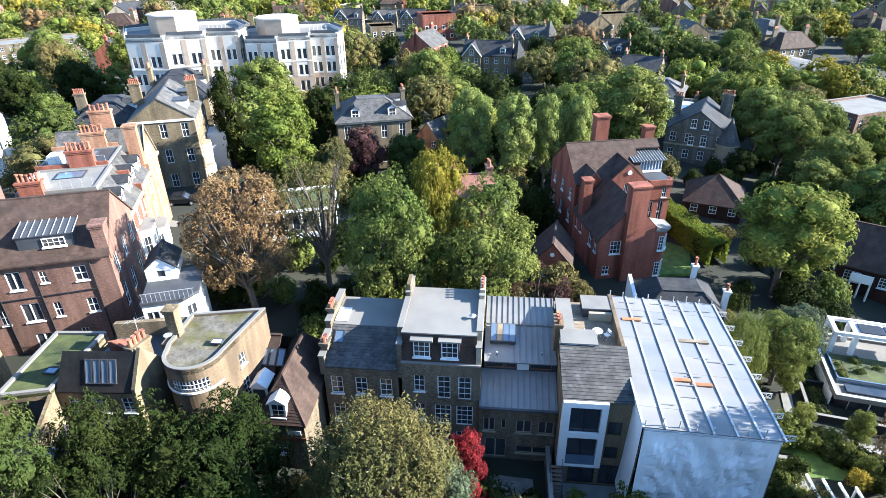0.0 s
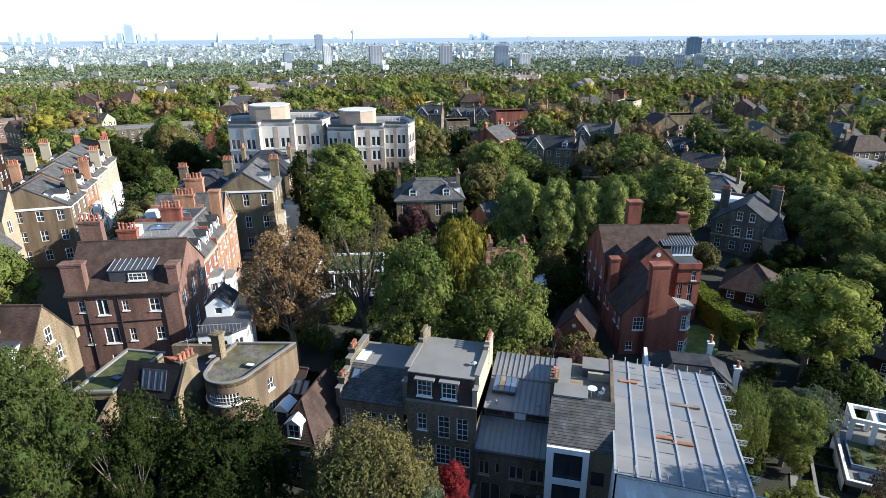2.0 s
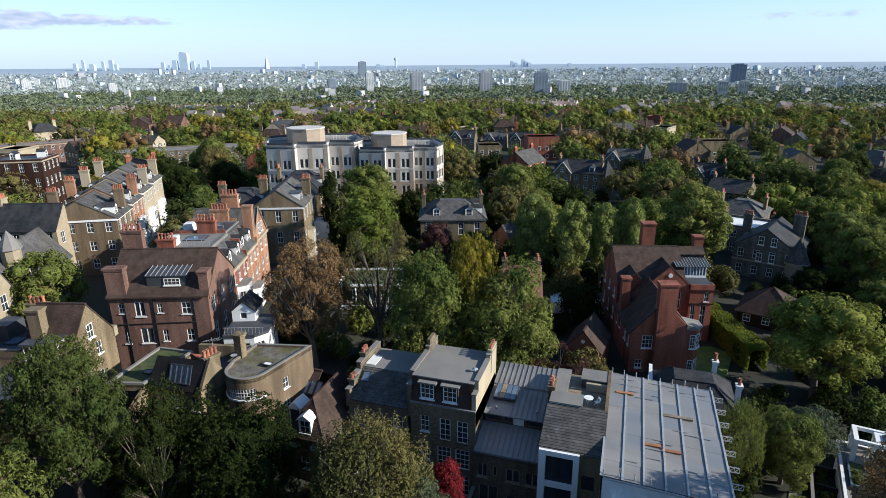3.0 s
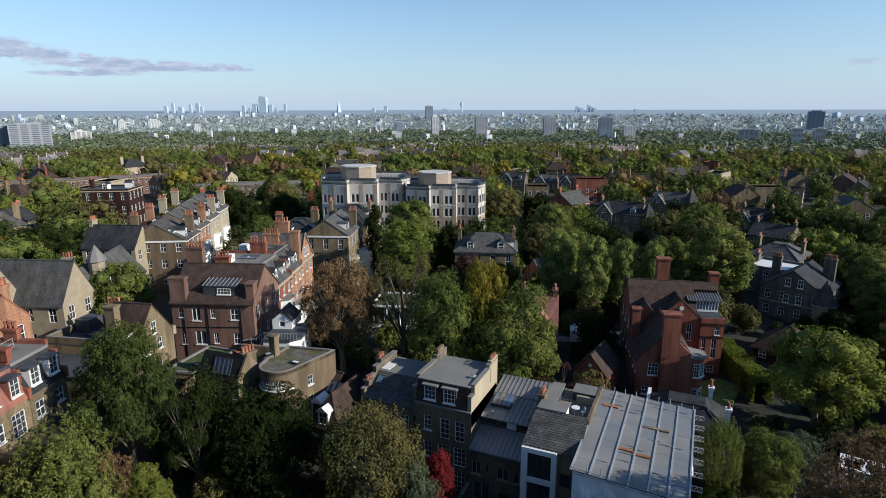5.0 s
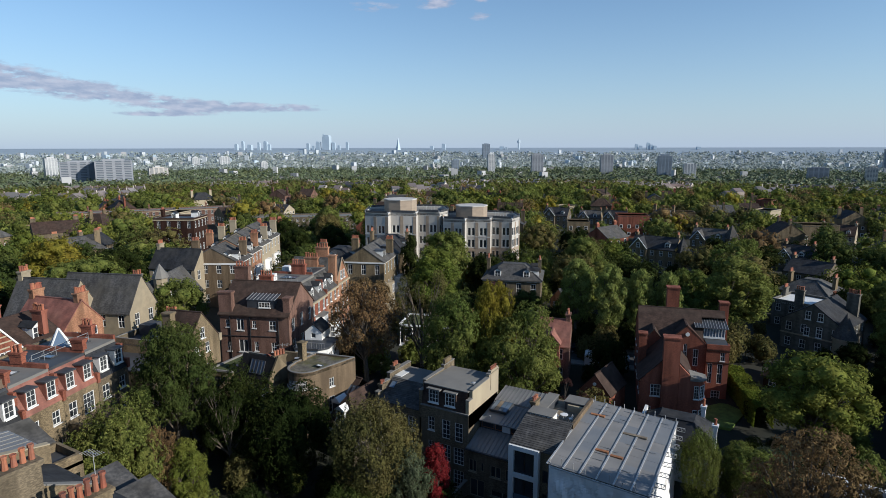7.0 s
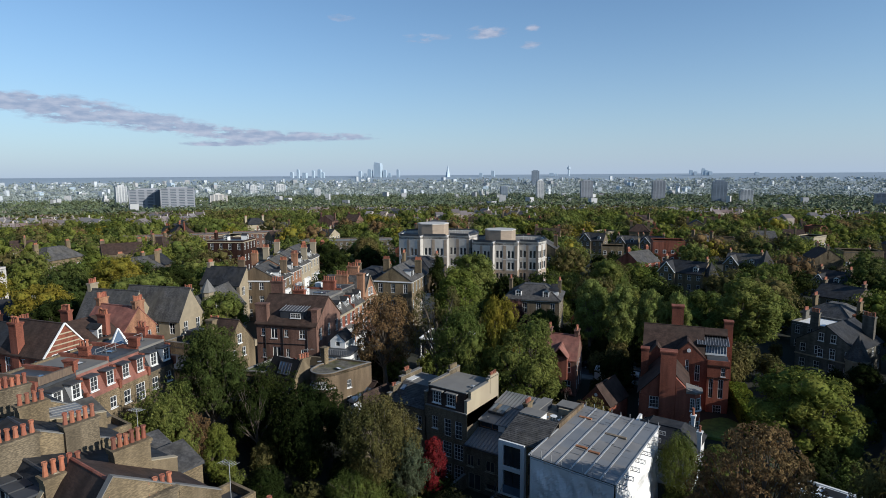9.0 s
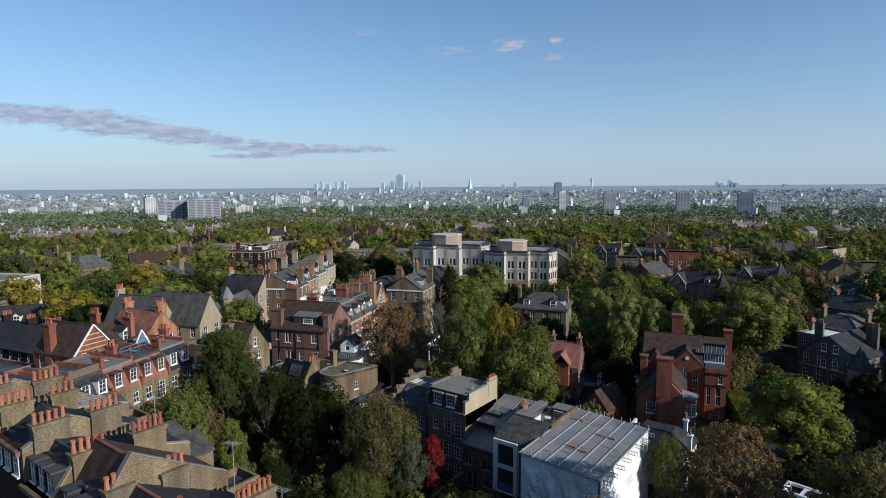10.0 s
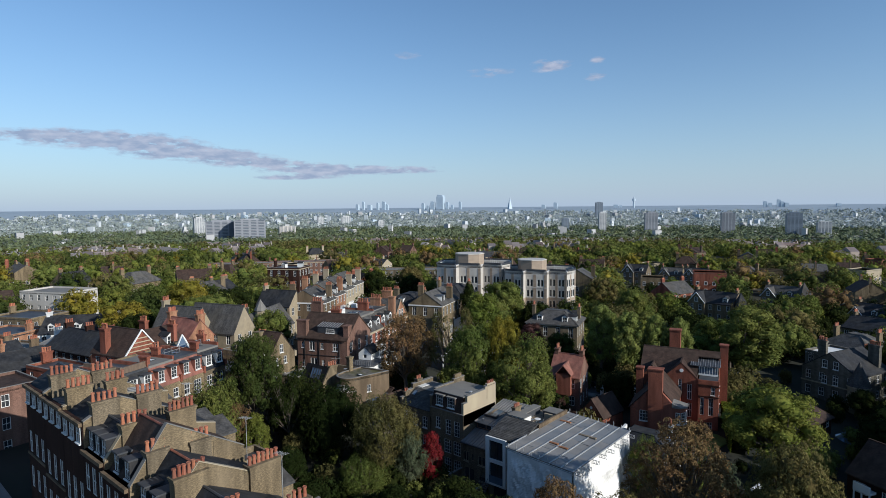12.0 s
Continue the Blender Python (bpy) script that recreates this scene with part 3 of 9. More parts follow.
def build_ground():
    radii = [0, 4, 8, 13, 18, 24, 30, 37, 45, 54, 64, 76, 90, 106, 125, 148, 176, 210, 250, 300, 360, 440, 540, 680, 850, 1080, 1350, 1700, 2100, 2600, 3100, 3600, 4100, 4500, 4900]
    n = 144
    ring = lambda r, i: (20 + r * math.cos(2 * math.pi * i / n), r * math.sin(2 * math.pi * i / n))
    verts, faces = [(20, 0, ground_z(20, 0))], []
    for r in radii[1:]:
        for i in range(n):
            x, y = ring(r, i)
            verts.append((x, y, ground_z(x, y)))
    for i in range(n):
        j = (i + 1) % n
        faces.append((0, 1 + i, 1 + j))
        for k in range(len(radii) - 2):
            a = 1 + k * n
            faces.append((a + i, a + n + i, a + n + j, a + j))
    me = bpy.data.meshes.new("ground")
    me.from_pydata(verts, [], faces)
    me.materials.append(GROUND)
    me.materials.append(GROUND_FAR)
    me.materials.append(HILLS_HAZE)
    me.materials.append(PLAIN_HAZE)
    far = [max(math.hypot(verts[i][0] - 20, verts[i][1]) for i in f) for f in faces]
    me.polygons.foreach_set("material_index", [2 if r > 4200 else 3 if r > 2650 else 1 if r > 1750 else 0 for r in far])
    tagged(new("ground", me), "dark garden soil and grass falling away to a distant city", "ground", kind="structure")


build_ground()


# ---- trees ----
_ball = {}


def core_ball(fine):
    """Corners and faces of a coarse ball."""
    if fine not in _ball:
        bm = bmesh.new()
        bmesh.ops.create_icosphere(bm, subdivisions=fine, radius=1.0)
        bm.verts.ensure_lookup_table()
        _ball[fine] = (([v.co.copy() for v in bm.verts], [tuple(v.index for v in f.verts) for f in bm.faces]))
        bm.free()
    return _ball[fine]


def smooth_core(me):
    """Rounds the inner masses; the leaf sprays stay crisp."""
    n = len(me.polygons)
    flags = np.ones(n, dtype=bool)
    lv = np.zeros(n * 3, dtype=np.int32)
    me.loops.foreach_get("vertex_index", lv)
    use = np.bincount(lv, minlength=len(me.vertices))
    flags[(use[lv.reshape(-1, 3)] < 3).any(axis=1)] = False
    me.polygons.foreach_set("use_smooth", flags)


def leaf_cloud(rnd, blobs, count, size, drop=0.0, core=0.74, loose=0.34, fine=1, spray=7):
    """Sprays of leaves over the outsides of blobs (x, y, z, rx, ry, rz), each spray a small dome, round rough inner masses."""
    verts, faces = [], []
    areas = [b[3] * b[5] for b in blobs]
    total = sum(areas)
    mid = Vector((sum(b[0] for b in blobs), sum(b[1] for b in blobs), sum(b[2] for b in blobs))) / len(blobs)
    for b, a in zip(blobs, areas):
        o = Vector((b[0], b[1], b[2]))
        away = o - mid
        away = away.normalized() if away.length > 0.3 and len(blobs) > 2 else Vector((0, 0, 0))
        if core:
            cv, cf = core_ball(fine)
            i = len(verts)
            for v in cv:
                k = core * (1 + 0.34 * noise.noise(v * 2.2 + o) + 0.3 * noise.noise(v * 5 + o))
                verts.append(Vector((b[0] + v.x * b[3] * k, b[1] + v.y * b[4] * k, b[2] + v.z * b[5] * k)))
            faces += [(p + i, q + i, r + i) for p, q, r in cf]
        for _ in range(max(1, round(count * a / total / spray))):
            while True:
                v = Vector((rnd.gauss(0, 1), rnd.gauss(0, 1), rnd.gauss(0, 1)))
                if v.length > 0.05:
                    v.normalize()
                    if v.dot(away) > -0.35 and (v.z > -0.6 or rnd.random() < 0.3):
                        break
            k = 1.1 - abs(rnd.gauss(0, 0.16))
            bump = 1 + 0.3 * noise.noise(v * 2.2 + o) + 0.14 * noise.noise(v * 6 + o)
            c = Vector((b[0] + v.x * b[3] * k * bump, b[1] + v.y * b[4] * k * bump, b[2] + v.z * b[5] * k * bump - drop * rnd.random()))
            axis = (v + Vector((0, 0, 0.25))).normalized()
            u0 = axis.orthogonal().normalized()
            w0 = axis.cross(u0)
            wide = size * 2.1
            for _ in range(spray):
                t, q = rnd.random() * 6.28, math.sqrt(rnd.random())
                side = u0 * math.cos(t) + w0 * math.sin(t)
                p = c + side * q * wide + axis * (wide * 0.5 * (1 - q * q) + rnd.gauss(0, 0.15) * wide) - Vector((0, 0, drop * 0.25 * q))
                n = (axis * 0.8 + side * q * 0.7 + Vector((rnd.gauss(0, loose), rnd.gauss(0, loose), rnd.gauss(0, loose)))).normalized()
                u = n.orthogonal().normalized()
                u.rotate(Matrix.Rotation(rnd.random() * 6.28, 3, n))
                w = n.cross(u)
                e = size * (0.6 + 0.8 * rnd.random())
                i = len(verts)
                verts += [p - u * e, p + w * e * 0.75, p + u * e]
                faces += [(i, i + 2, i + 1)]
    return verts, faces


def trunk_shape(rnd, blobs, height, r0, base=0.0, twigs=True):
    """A tapering trunk with a limb into each blob."""
    s = Shape()
    fork = height * 0.32 + base
    lean = (rnd.uniform(-0.2, 0.2), rnd.uniform(-0.2, 0.2))
    pts = [(0, 0, base - 0.5, r0 * 1.35), (lean[0] * 0.3, lean[1] * 0.3, base + height * 0.12, r0), (lean[0], lean[1], fork, r0 * 0.8)]
    top = max(b[2] for b in blobs)
    pts.append((lean[0] * 1.5, lean[1] * 1.5, fork + (top - fork) * 0.6, r0 * 0.4))
    for p, q in zip(pts, pts[1:]):
        limb(s, p, q)
    for b in blobs:
        k = rnd.uniform(0.6, 1.0)
        st = (lean[0], lean[1], fork * k + (1 - k) * base + (0 if b[2] < top - 1 else 1), r0 * 0.42)
        mid = (b[0] * 0.55 + rnd.uniform(-0.3, 0.3), b[1] * 0.55 + rnd.uniform(-0.3, 0.3), st[2] * 0.45 + b[2] * 0.55, r0 * 0.26)
        limb(s, st, mid)
        limb(s, mid, (b[0], b[1], b[2] + b[5] * 0.3, r0 * 0.08))
        for _ in range(3 if twigs else 0):
            limb(s, mid, (b[0] + rnd.uniform(-0.8, 0.8) * b[3], b[1] + rnd.uniform(-0.8, 0.8) * b[4], b[2] + rnd.uniform(-0.3, 0.8) * b[5], r0 * 0.04), 4)
    return s


def limb(s, p, q, sides=6):
    a, b = Vector(p[:3]), Vector(q[:3])
    d = (b - a)
    if d.length < 0.05:
        return
    d.normalize()
    u = d.orthogonal().normalized()
    w = d.cross(u)
    cs = [(math.cos(2 * math.pi * i / sides), math.sin(2 * math.pi * i / sides)) for i in range(sides)]
    for i in range(sides):
        j = (i + 1) % sides
        s.face([a + (u * cs[i][0] + w * cs[i][1]) * p[3], a + (u * cs[j][0] + w * cs[j][1]) * p[3],
                b + (u * cs[j][0] + w * cs[j][1]) * q[3], b + (u * cs[i][0] + w * cs[i][1]) * q[3]])


_kinds = {}


def lobes(rnd, n, R, H, zc, q0, q1, low):
    """Boughs set round an upright egg of half width R and half height H, some standing out and some drawn in."""
    out = []
    for i in range(n):
        z = low + (1 - low) * (i + 0.5) / n + rnd.uniform(-0.05, 0.05)
        a, r = i * 2.4 + rnd.uniform(-0.3, 0.3), math.sqrt(max(0.04, 1 - z * z))
        k, q = rnd.uniform(0.74, 1.08), rnd.uniform(q0, q1)
        out.append((R * r * k * math.cos(a), R * r * k * math.sin(a), zc + H * z * rnd.uniform(0.9, 1.04), q, q, q * 0.85))
    return out


def tree_kind(kind, seed, close=False):
    """Unit trees about 10 m high with a crown about 7 m wide: trunk and crown meshes."""
    key = (kind, seed, close)
    if key in _kinds:
        return _kinds[key]
    rnd = random.Random(seed * 77 + len(kind))
    blobs, size, count, drop, r0, core, fine = [], 0.15, 12500, 0.0, 0.24, 0.74, 2
    if kind == "round":
        blobs = [(0, 0, 6.0, 2.1, 2.1, 2.6)] + lobes(rnd, 24, 2.65, 3.3, 5.9, 0.8, 1.35, -0.75)
    elif kind == "oval":
        blobs = [(0, 0, 4.0, 1.6, 1.6, 2.0), (0, 0, 6.4, 1.4, 1.4, 2.2)] + lobes(rnd, 26, 1.9, 3.9, 5.0, 0.65, 1.0, -0.9)
    elif kind == "slim":
        for i in range(13):
            z = 1.5 + i * 0.63
            q = 1.15 * math.sqrt(max(0.1, 1 - ((z - 4.6) / 5.4) ** 2))
            blobs.append((rnd.uniform(-0.5, 0.5), rnd.uniform(-0.5, 0.5), z, q, q, 0.9))
        count = 8500
    elif kind == "broad":
        blobs = [(0, 0, 5.2, 2.8, 2.8, 1.7)] + lobes(rnd, 26, 3.5, 2.5, 5.2, 0.9, 1.45, -0.6)
    elif kind == "weep":
        for i in range(14):
            a, rr = i * 2.4, 2.7 * math.sqrt((i + 0.3) / 14)
            z = 7.2 - 0.24 * rr * rr + rnd.uniform(-0.5, 0.5)
            blobs.append((rr * math.cos(a), rr * math.sin(a), z, 1.05, 1.05, 1.6))
        blobs.append((0, 0, 4.2, 2.2, 2.2, 2.0))
        drop, size, count, core = 1.3, 0.13, 17000, 0.36
    elif kind == "sparse":
        for i in range(18):
            a, z = i * 2.4, rnd.uniform(4.0, 9.3)
            r = 2.9 * math.sqrt(max(0.1, 1 - ((z - 6.0) / 4.3) ** 2))
            blobs.append((r * math.cos(a), r * math.sin(a), z, 0.8, 0.8, 0.7))
        size, count, core = 0.12, 6000, 0
    elif kind == "clipped":
        blobs = [(0, 0, 5.4, 1.5, 1.5, 1.8), (0, 0, 7.2, 1.3, 1.3, 1.6)] + lobes(rnd, 28, 1.95, 3.2, 6.3, 0.6, 0.9, -0.95)
    elif kind == "thin":
        blobs = lobes(rnd, 34, 2.9, 3.4, 5.9, 0.6, 1.0, -0.8) + lobes(rnd, 10, 1.5, 1.8, 5.9, 0.7, 1.0, -0.6)
        size, count, core = 0.15, 11500, 0
    elif kind == "bush":
        for i in range(12):
            a, rr = i * 2.4, 3.0 * math.sqrt((i + 0.3) / 12)
            q = rnd.uniform(1.1, 1.7)
            blobs.append((rr * math.cos(a), rr * math.sin(a), 4.2 - 0.2 * rr * rr + rnd.uniform(-0.6, 1.2), q, q, q * 1.5))
        blobs.append((0, 0, 2.5, 3.0, 3.0, 2.4))
        count = 12500
    elif kind == "shrub":
        for i in range(7):
            a, rr = i * 2.4, 2.6 * math.sqrt((i + 0.3) / 7)
            q = rnd.uniform(1.3, 2.0)
            blobs.append((rr * math.cos(a), rr * math.sin(a), 3.6 - 0.15 * rr * rr + rnd.uniform(-0.6, 1.2), q, q, q * 1.4))
        blobs.append((0, 0, 2.0, 2.8, 2.8, 2.2))
        count, size, fine = 1500, 0.34, 1
    if close and kind != "shrub":
        size, count, core = size * 0.64, count * 2, core * 0.72
    elif kind != "shrub":
        count = count * 3 // 4
    v, f = leaf_cloud(rnd, blobs, count, size, drop, core, fine=fine, spray=9 if close else 7)
    me = bpy.data.meshes.new("crown")
    me.from_pydata([tuple(p) for p in v], [], f)
    if core:
        smooth_core(me)
    tr = trunk_shape(rnd, blobs, 10, r0, 0.0, kind != "shrub").mesh("trunk")
    tr.materials.append(BARK)
    me.materials.append(L_MID)
    _kinds[key] = (tr, me)
    return _kinds[key]


def tree(x, y, height, width, kind, leaves, label, seed=1, name="tree", z=None, rz=None, bark=None, group=""):
    """A tree whose crown is width across and whose top is at the given height above its foot."""
    tr, me = tree_kind(kind, seed, math.hypot(x - 10, y - 25) < 42)
    wide = {"round": 7.4, "oval": 5.6, "slim": 2.9, "broad": 9.0, "weep": 7.0, "sparse": 6.6, "thin": 7.2, "clipped": 5.4, "bush": 8.4, "shrub": 8.0}[kind]
    tall = {"round": 10.0, "oval": 9.8, "slim": 10.2, "broad": 8.4, "weep": 9.0, "sparse": 9.8, "thin": 9.9, "clipped": 9.9, "bush": 6.6, "shrub": 6.2}[kind]
    zz = ground_z(x, y) if z is None else z
    ob = thing(name, pose(x, y, zz - 0.05, 0, 0, (x * 37 + y * 61) % 360 if rz is None else rz), label, "tree" if name == "tree" else "shrub", group)
    sc = Matrix.Diagonal((width / wide, width / wide, height / tall, 1))
    t1 = part("trunk", tr, BARK, ob, at=sc)
    t2 = part("crown", me, leaves, ob, at=sc)
    t2.material_slots[0].link = "OBJECT"
    t2.material_slots[0].material = leaves
    if bark:
        t1.material_slots[0].link = "OBJECT"
        t1.material_slots[0].material = bark
    return ob

# ---- houses by the gardens ----
def scaffold_house():
    """A house wrapped in white sheeting under a ribbed temporary roof."""
    h = thing("wrapped_house", pose(0, 0, 0), "house under scaffolding wrapped in white plastic sheeting", "house")
    x0, x1, y0, y1 = 18.2, 26.9, 28.9, 43.9
    top = lambda x, y: 10.15 - (x - x0) * 0.055 + 0.0 * y
    # sheeting walls, rippled and billowing between the poles
    rnd = random.Random(5)
    for name, p0, p1 in (("front_sheet", (x0, y0), (x1, y0)), ("side_sheet", (x1, y0), (x1, y1)), ("back_sheet", (x1, y1), (x0, y1)), ("party_sheet", (x0, y1), (x0, y0))):
        s = Shape()
        n = int(math.hypot(p1[0] - p0[0], p1[1] - p0[1]) / 0.2)
        m = 38
        d = Vector((p1[0] - p0[0], p1[1] - p0[1], 0))
        nn = Vector((d.y, -d.x, 0)).normalized()
        grid = []
        for i in range(n + 1):
            col = []
            for j in range(m + 1):
                u, v = i / n, j / m
                p = Vector((p0[0], p0[1], 0)) + d * u
                z1 = top(p.x, p.y) - 0.1
                foot = 1.3 + 0.9 * noise.noise(Vector((p.x * 0.6, p.y * 0.6, 3.0)))
                q = Vector((p.x * 0.7 + v * 1.3, p.y * 0.7 - v * 1.1, v * 2.6))
                bulge = 0.42 * noise.noise(q) + 0.2 * noise.noise(q * 2.4) + 0.16 * abs(noise.noise(Vector((q.x * 3.1, q.y * 3.1, q.z * 1.4)))) + 0.09 * noise.noise(q * 7.0) - 0.14 * abs(math.sin(v * 9.4))
                bulge *= min(1, 6 * v * (1 - v) + 0.1) * min(1, 8 * u * (1 - u) + 0.05)
                if name == "party_sheet":
                    bulge = 0
                col.append(p + nn * (0.12 + bulge + 0.25 * (1 - v) * (1 - v)) + Vector((0, 0, foot + (z1 - foot) * v)))
            grid.append(col)
        for i in range(n):
            for j in range(m):
                s.face([grid[i][j], grid[i + 1][j], grid[i + 1][j + 1], grid[i][j + 1]])
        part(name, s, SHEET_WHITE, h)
    # roof sheets, one strip between every two ribs, each of lapped pieces
    k = 6
    for i in range(k):
        a, b = x0 - 0.15 + (x1 - x0 + 0.3) * i / k, x0 - 0.15 + (x1 - x0 + 0.3) * (i + 1) / k
        for j in range(8):
            c, d = y0 - 0.2 + (y1 - y0 + 0.5) * j / 8, y0 - 0.2 + (y1 - y0 + 0.5) * (j + 1) / 8 + 0.06
            lift = 0.012 * (j % 2) + rnd.uniform(0, 0.01)
            s = Shape()
            q = [(a, c, top(a, c) + lift), (b, c, top(b, c) + lift), (b, d, top(b, d) + lift), (a, d, top(a, d) + lift)]
            slab(s, q, 0.05)
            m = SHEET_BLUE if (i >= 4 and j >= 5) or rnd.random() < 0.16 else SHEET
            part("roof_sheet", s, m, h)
    for i in range(k + 1):
        x = x0 - 0.15 + (x1 - x0 + 0.3) * i / k
        z = top(x, 0) + 0.09
        s = Shape().box(x - 0.07, x + 0.07, y0 - 0.3, y1 + 0.35, z - 0.04, z + 0.06)
        part("roof_rib", s, STEEL, h)
    for i in range(18):
        x, y = rnd.uniform(x0 + 0.3, x1 - 1.8), rnd.uniform(y0 + 1, y1 - 0.5)
        part("tape_strip", Shape().box(x, x + rnd.uniform(0.8, 1.9), y, y + 0.09, top(x, y) + 0.07, top(x, y) + 0.085), SHEET_BLUE, h)
    for x, y, w in ((21.0, 33.5, 1.35), (22.4, 33.2, 1.4), (18.7, 40.6, 1.5), (22.6, 38.3, 2.4)):
        part("board", Shape().box(x, x + w, y, y + 0.35, top(x + w, y) + 0.10, top(x, y) + 0.13), TIMBER if w < 2 else DECK, h)
    # poles that stand above the edge, and the eaves rail
    for i in range(9):
        x = x0 + (x1 - x0) * i / 8
        part("scaffold_pole", Shape().bar((x, y0 + 0.7, 0.6), (x + 0.04, y0 + 0.02, top(x, 0) + rnd.uniform(0.2, 1.0)), 0.045, 0, 6), STEEL, h)
        part("scaffold_pole", Shape().bar((x, y1 + 0.3, 1.5), (x, y1 + 0.3, top(x, 0) + rnd.uniform(0.2, 0.7)), 0.045, 0, 6), STEEL, h)
    part("scaffold_rail", Shape().bar((x0, y0 - 0.2, 9.95), (x1, y0 - 0.2, 9.5), 0.045, 0, 6), STEEL, h)
    for i in range(8):
        y = y0 + 0.4 + i * 2.0
        z = 9.2
        lb = part("ladder_beam", Shape().bar((x1 - 0.2, y, z), (x1 + 1.05, y, z), 0.04, 0, 6), STEEL, h)
        part("top_chord", Shape().bar((x1 - 0.2, y, z + 0.42), (x1 + 1.05, y, z + 0.42), 0.04, 0, 6), STEEL, lb)
        for j in range(3):
            xa = x1 + j * 0.35
            part("brace", Shape().bar((xa, y, z), (xa + 0.35, y, z + 0.42), 0.025, 0, 4), STEEL, lb)
            part("rung", Shape().bar((xa + 0.35, y, z), (xa + 0.35, y, z + 0.42), 0.025, 0, 4), STEEL, lb)


def modern_house():
    h = thing("modern_house", pose(0, 0, 0), "narrow brick house with a white framed glazed bay", "house")
    x0, x1, y0, y1 = 13.25, 18.15, 31.6, 43.6
    # brick strip beside the bay
    side = {0: [(3.35, 4.35, 3.9, 5.1, "plain"), (3.35, 4.35, 6.3, 7.6, "plain"), (3.2, 4.7, 1.1, 3.2, "pair"), (0.9, 2.9, 1.1, 3.3, "pair")]}
    walls(h, rect(x0, x1, y0, y1), 0.8, 9.6, BRICK_STOCK, side, BLACK)
    fr = Shape()
    fy = y0 - 0.55
    fr.box(x0 - 0.05, x0 + 0.5, fy, y0 - 0.003, 3.4, 9.7).box(x0 + 2.65, x0 + 3.1, fy, y0 - 0.003, 3.4, 9.7)
    fr.box(x0 + 0.5, x0 + 2.65, fy, y0 - 0.003, 9.25, 9.7).box(x0 + 0.5, x0 + 2.65, fy, y0 - 0.003, 6.35, 6.8).box(x0 + 0.5, x0 + 2.65, fy, y0 - 0.003, 3.4, 3.62)
    part("bay_frame", fr, WHITE, h, "white rendered frame")
    for z0, z1 in ((6.8, 9.25), (3.62, 6.35)):
        part("pane", Shape().box(x0 + 0.55, x0 + 2.6, y0 - 0.28, y0 - 0.24, z0, z1), GLASS, h)
        part("mullion", Shape().box(x0 + 0.5, x0 + 2.65, y0 - 0.32, y0 - 0.2, z0, z0 + 0.1).box(x0 + 1.52, x0 + 1.62, y0 - 0.32, y0 - 0.2, z0 + 0.1, z1), BLACK, h)
    part("balustrade", Shape().box(x0 + 0.5, x0 + 2.65, y0 - 0.5, y0 - 0.47, 3.65, 4.6), GLASS_SKY, h)
    s = Shape()
    slab(s, [(x0 - 0.1, y0 - 0.15, 9.62), (x1, y0 - 0.15, 9.62), (x1, y0 + 4.4, 10.9), (x0 - 0.1, y0 + 4.4, 10.9)], 0.12)
    courses(part("slate_roof", s, SLATE_PALE, h), [(x0 - 0.1, y0 - 0.15, 9.74), (x1, y0 - 0.15, 9.74), (x1, y0 + 4.4, 11.02), (x0 - 0.1, y0 + 4.4, 11.02)], 16, SLATE_PALE)
    part("gutter", Shape().box(x0 - 0.1, x1, y0 - 0.3, y0 - 0.16, 9.58, 9.72), SLATE_PALE, h)
    part("roof_terrace", Shape().box(x0 + 0.05, x1, y0 + 4.45, y1, 9.6, 9.75), DECK, h, "timber decked terrace")
    for nm, b, m in (("roof_box", (x0 + 0.1, x0 + 2.7, 35.9, 37.6, 9.76, 11.1), WHITE), ("roof_box", (x0 + 0.1, x0 + 1.2, 38.2, 42.5, 9.76, 10.7), LEAD_DARK), ("roof_box", (x0 + 2.3, x1 - 0.2, 41.4, 43.3, 9.76, 10.6), LEAD_DARK)):
        o = part(nm, Shape().box(*b), m, h)
        part("coping", Shape().box(b[0] - 0.08, b[1] + 0.08, b[2] - 0.08, b[3] + 0.08, b[5] + 0.003, b[5] + 0.1), LEAD, o)
    part("terrace_wall", Shape().box(x0 + 2.75, x1 - 0.1, 40.9, 41.2, 9.76, 10.5), RENDER_CREAM, h)
    part("terrace_wall", Shape().box(x1 - 0.28, x1, 36.1, 43.6, 9.76, 10.75), RENDER_TAN, h)
    chimney(h, x0 - 0.05, 38.3, 9.0, 11.6, 1.4, 0.5, 3, BRICK_STOCK, 90, 0.4)
    # outside stair and patio fittings
    st = thing("garden_stair", pose(x0 - 0.5, y0 - 2.6, 0.95), "black metal garden stair beside the white bay", "stair")
    for i in range(11):
        part("tread", Shape().box(0, 0.9, i * 0.2, i * 0.2 + 0.24, 0.22 * i, 0.22 * i + 0.05), WOOD_DARK, st)
    for x in (0, 0.86):
        part("stringer", Shape().bar((x, 0, 0), (x, 2.3, 2.45), 0.06), BLACK, st)
        part("handrail", Shape().bar((x, 0, 0.95), (x, 2.3, 3.4), 0.03), BLACK, st)
    tb = thing("garden_table", pose(16.4, 38.6, 9.75, 0, 0, 20), "small pale metal terrace table", "table")
    part("tabletop", Shape().cone(0, 0, 0.68, 0.42, 0.72, 0.42, 14), WHITE, tb)
    for i in range(3):
        a = i * 2.1
        part("leg", Shape().bar((0.32 * math.cos(a), 0.32 * math.sin(a), 0), (0.1 * math.cos(a), 0.1 * math.sin(a), 0.68), 0.02), WHITE, tb)
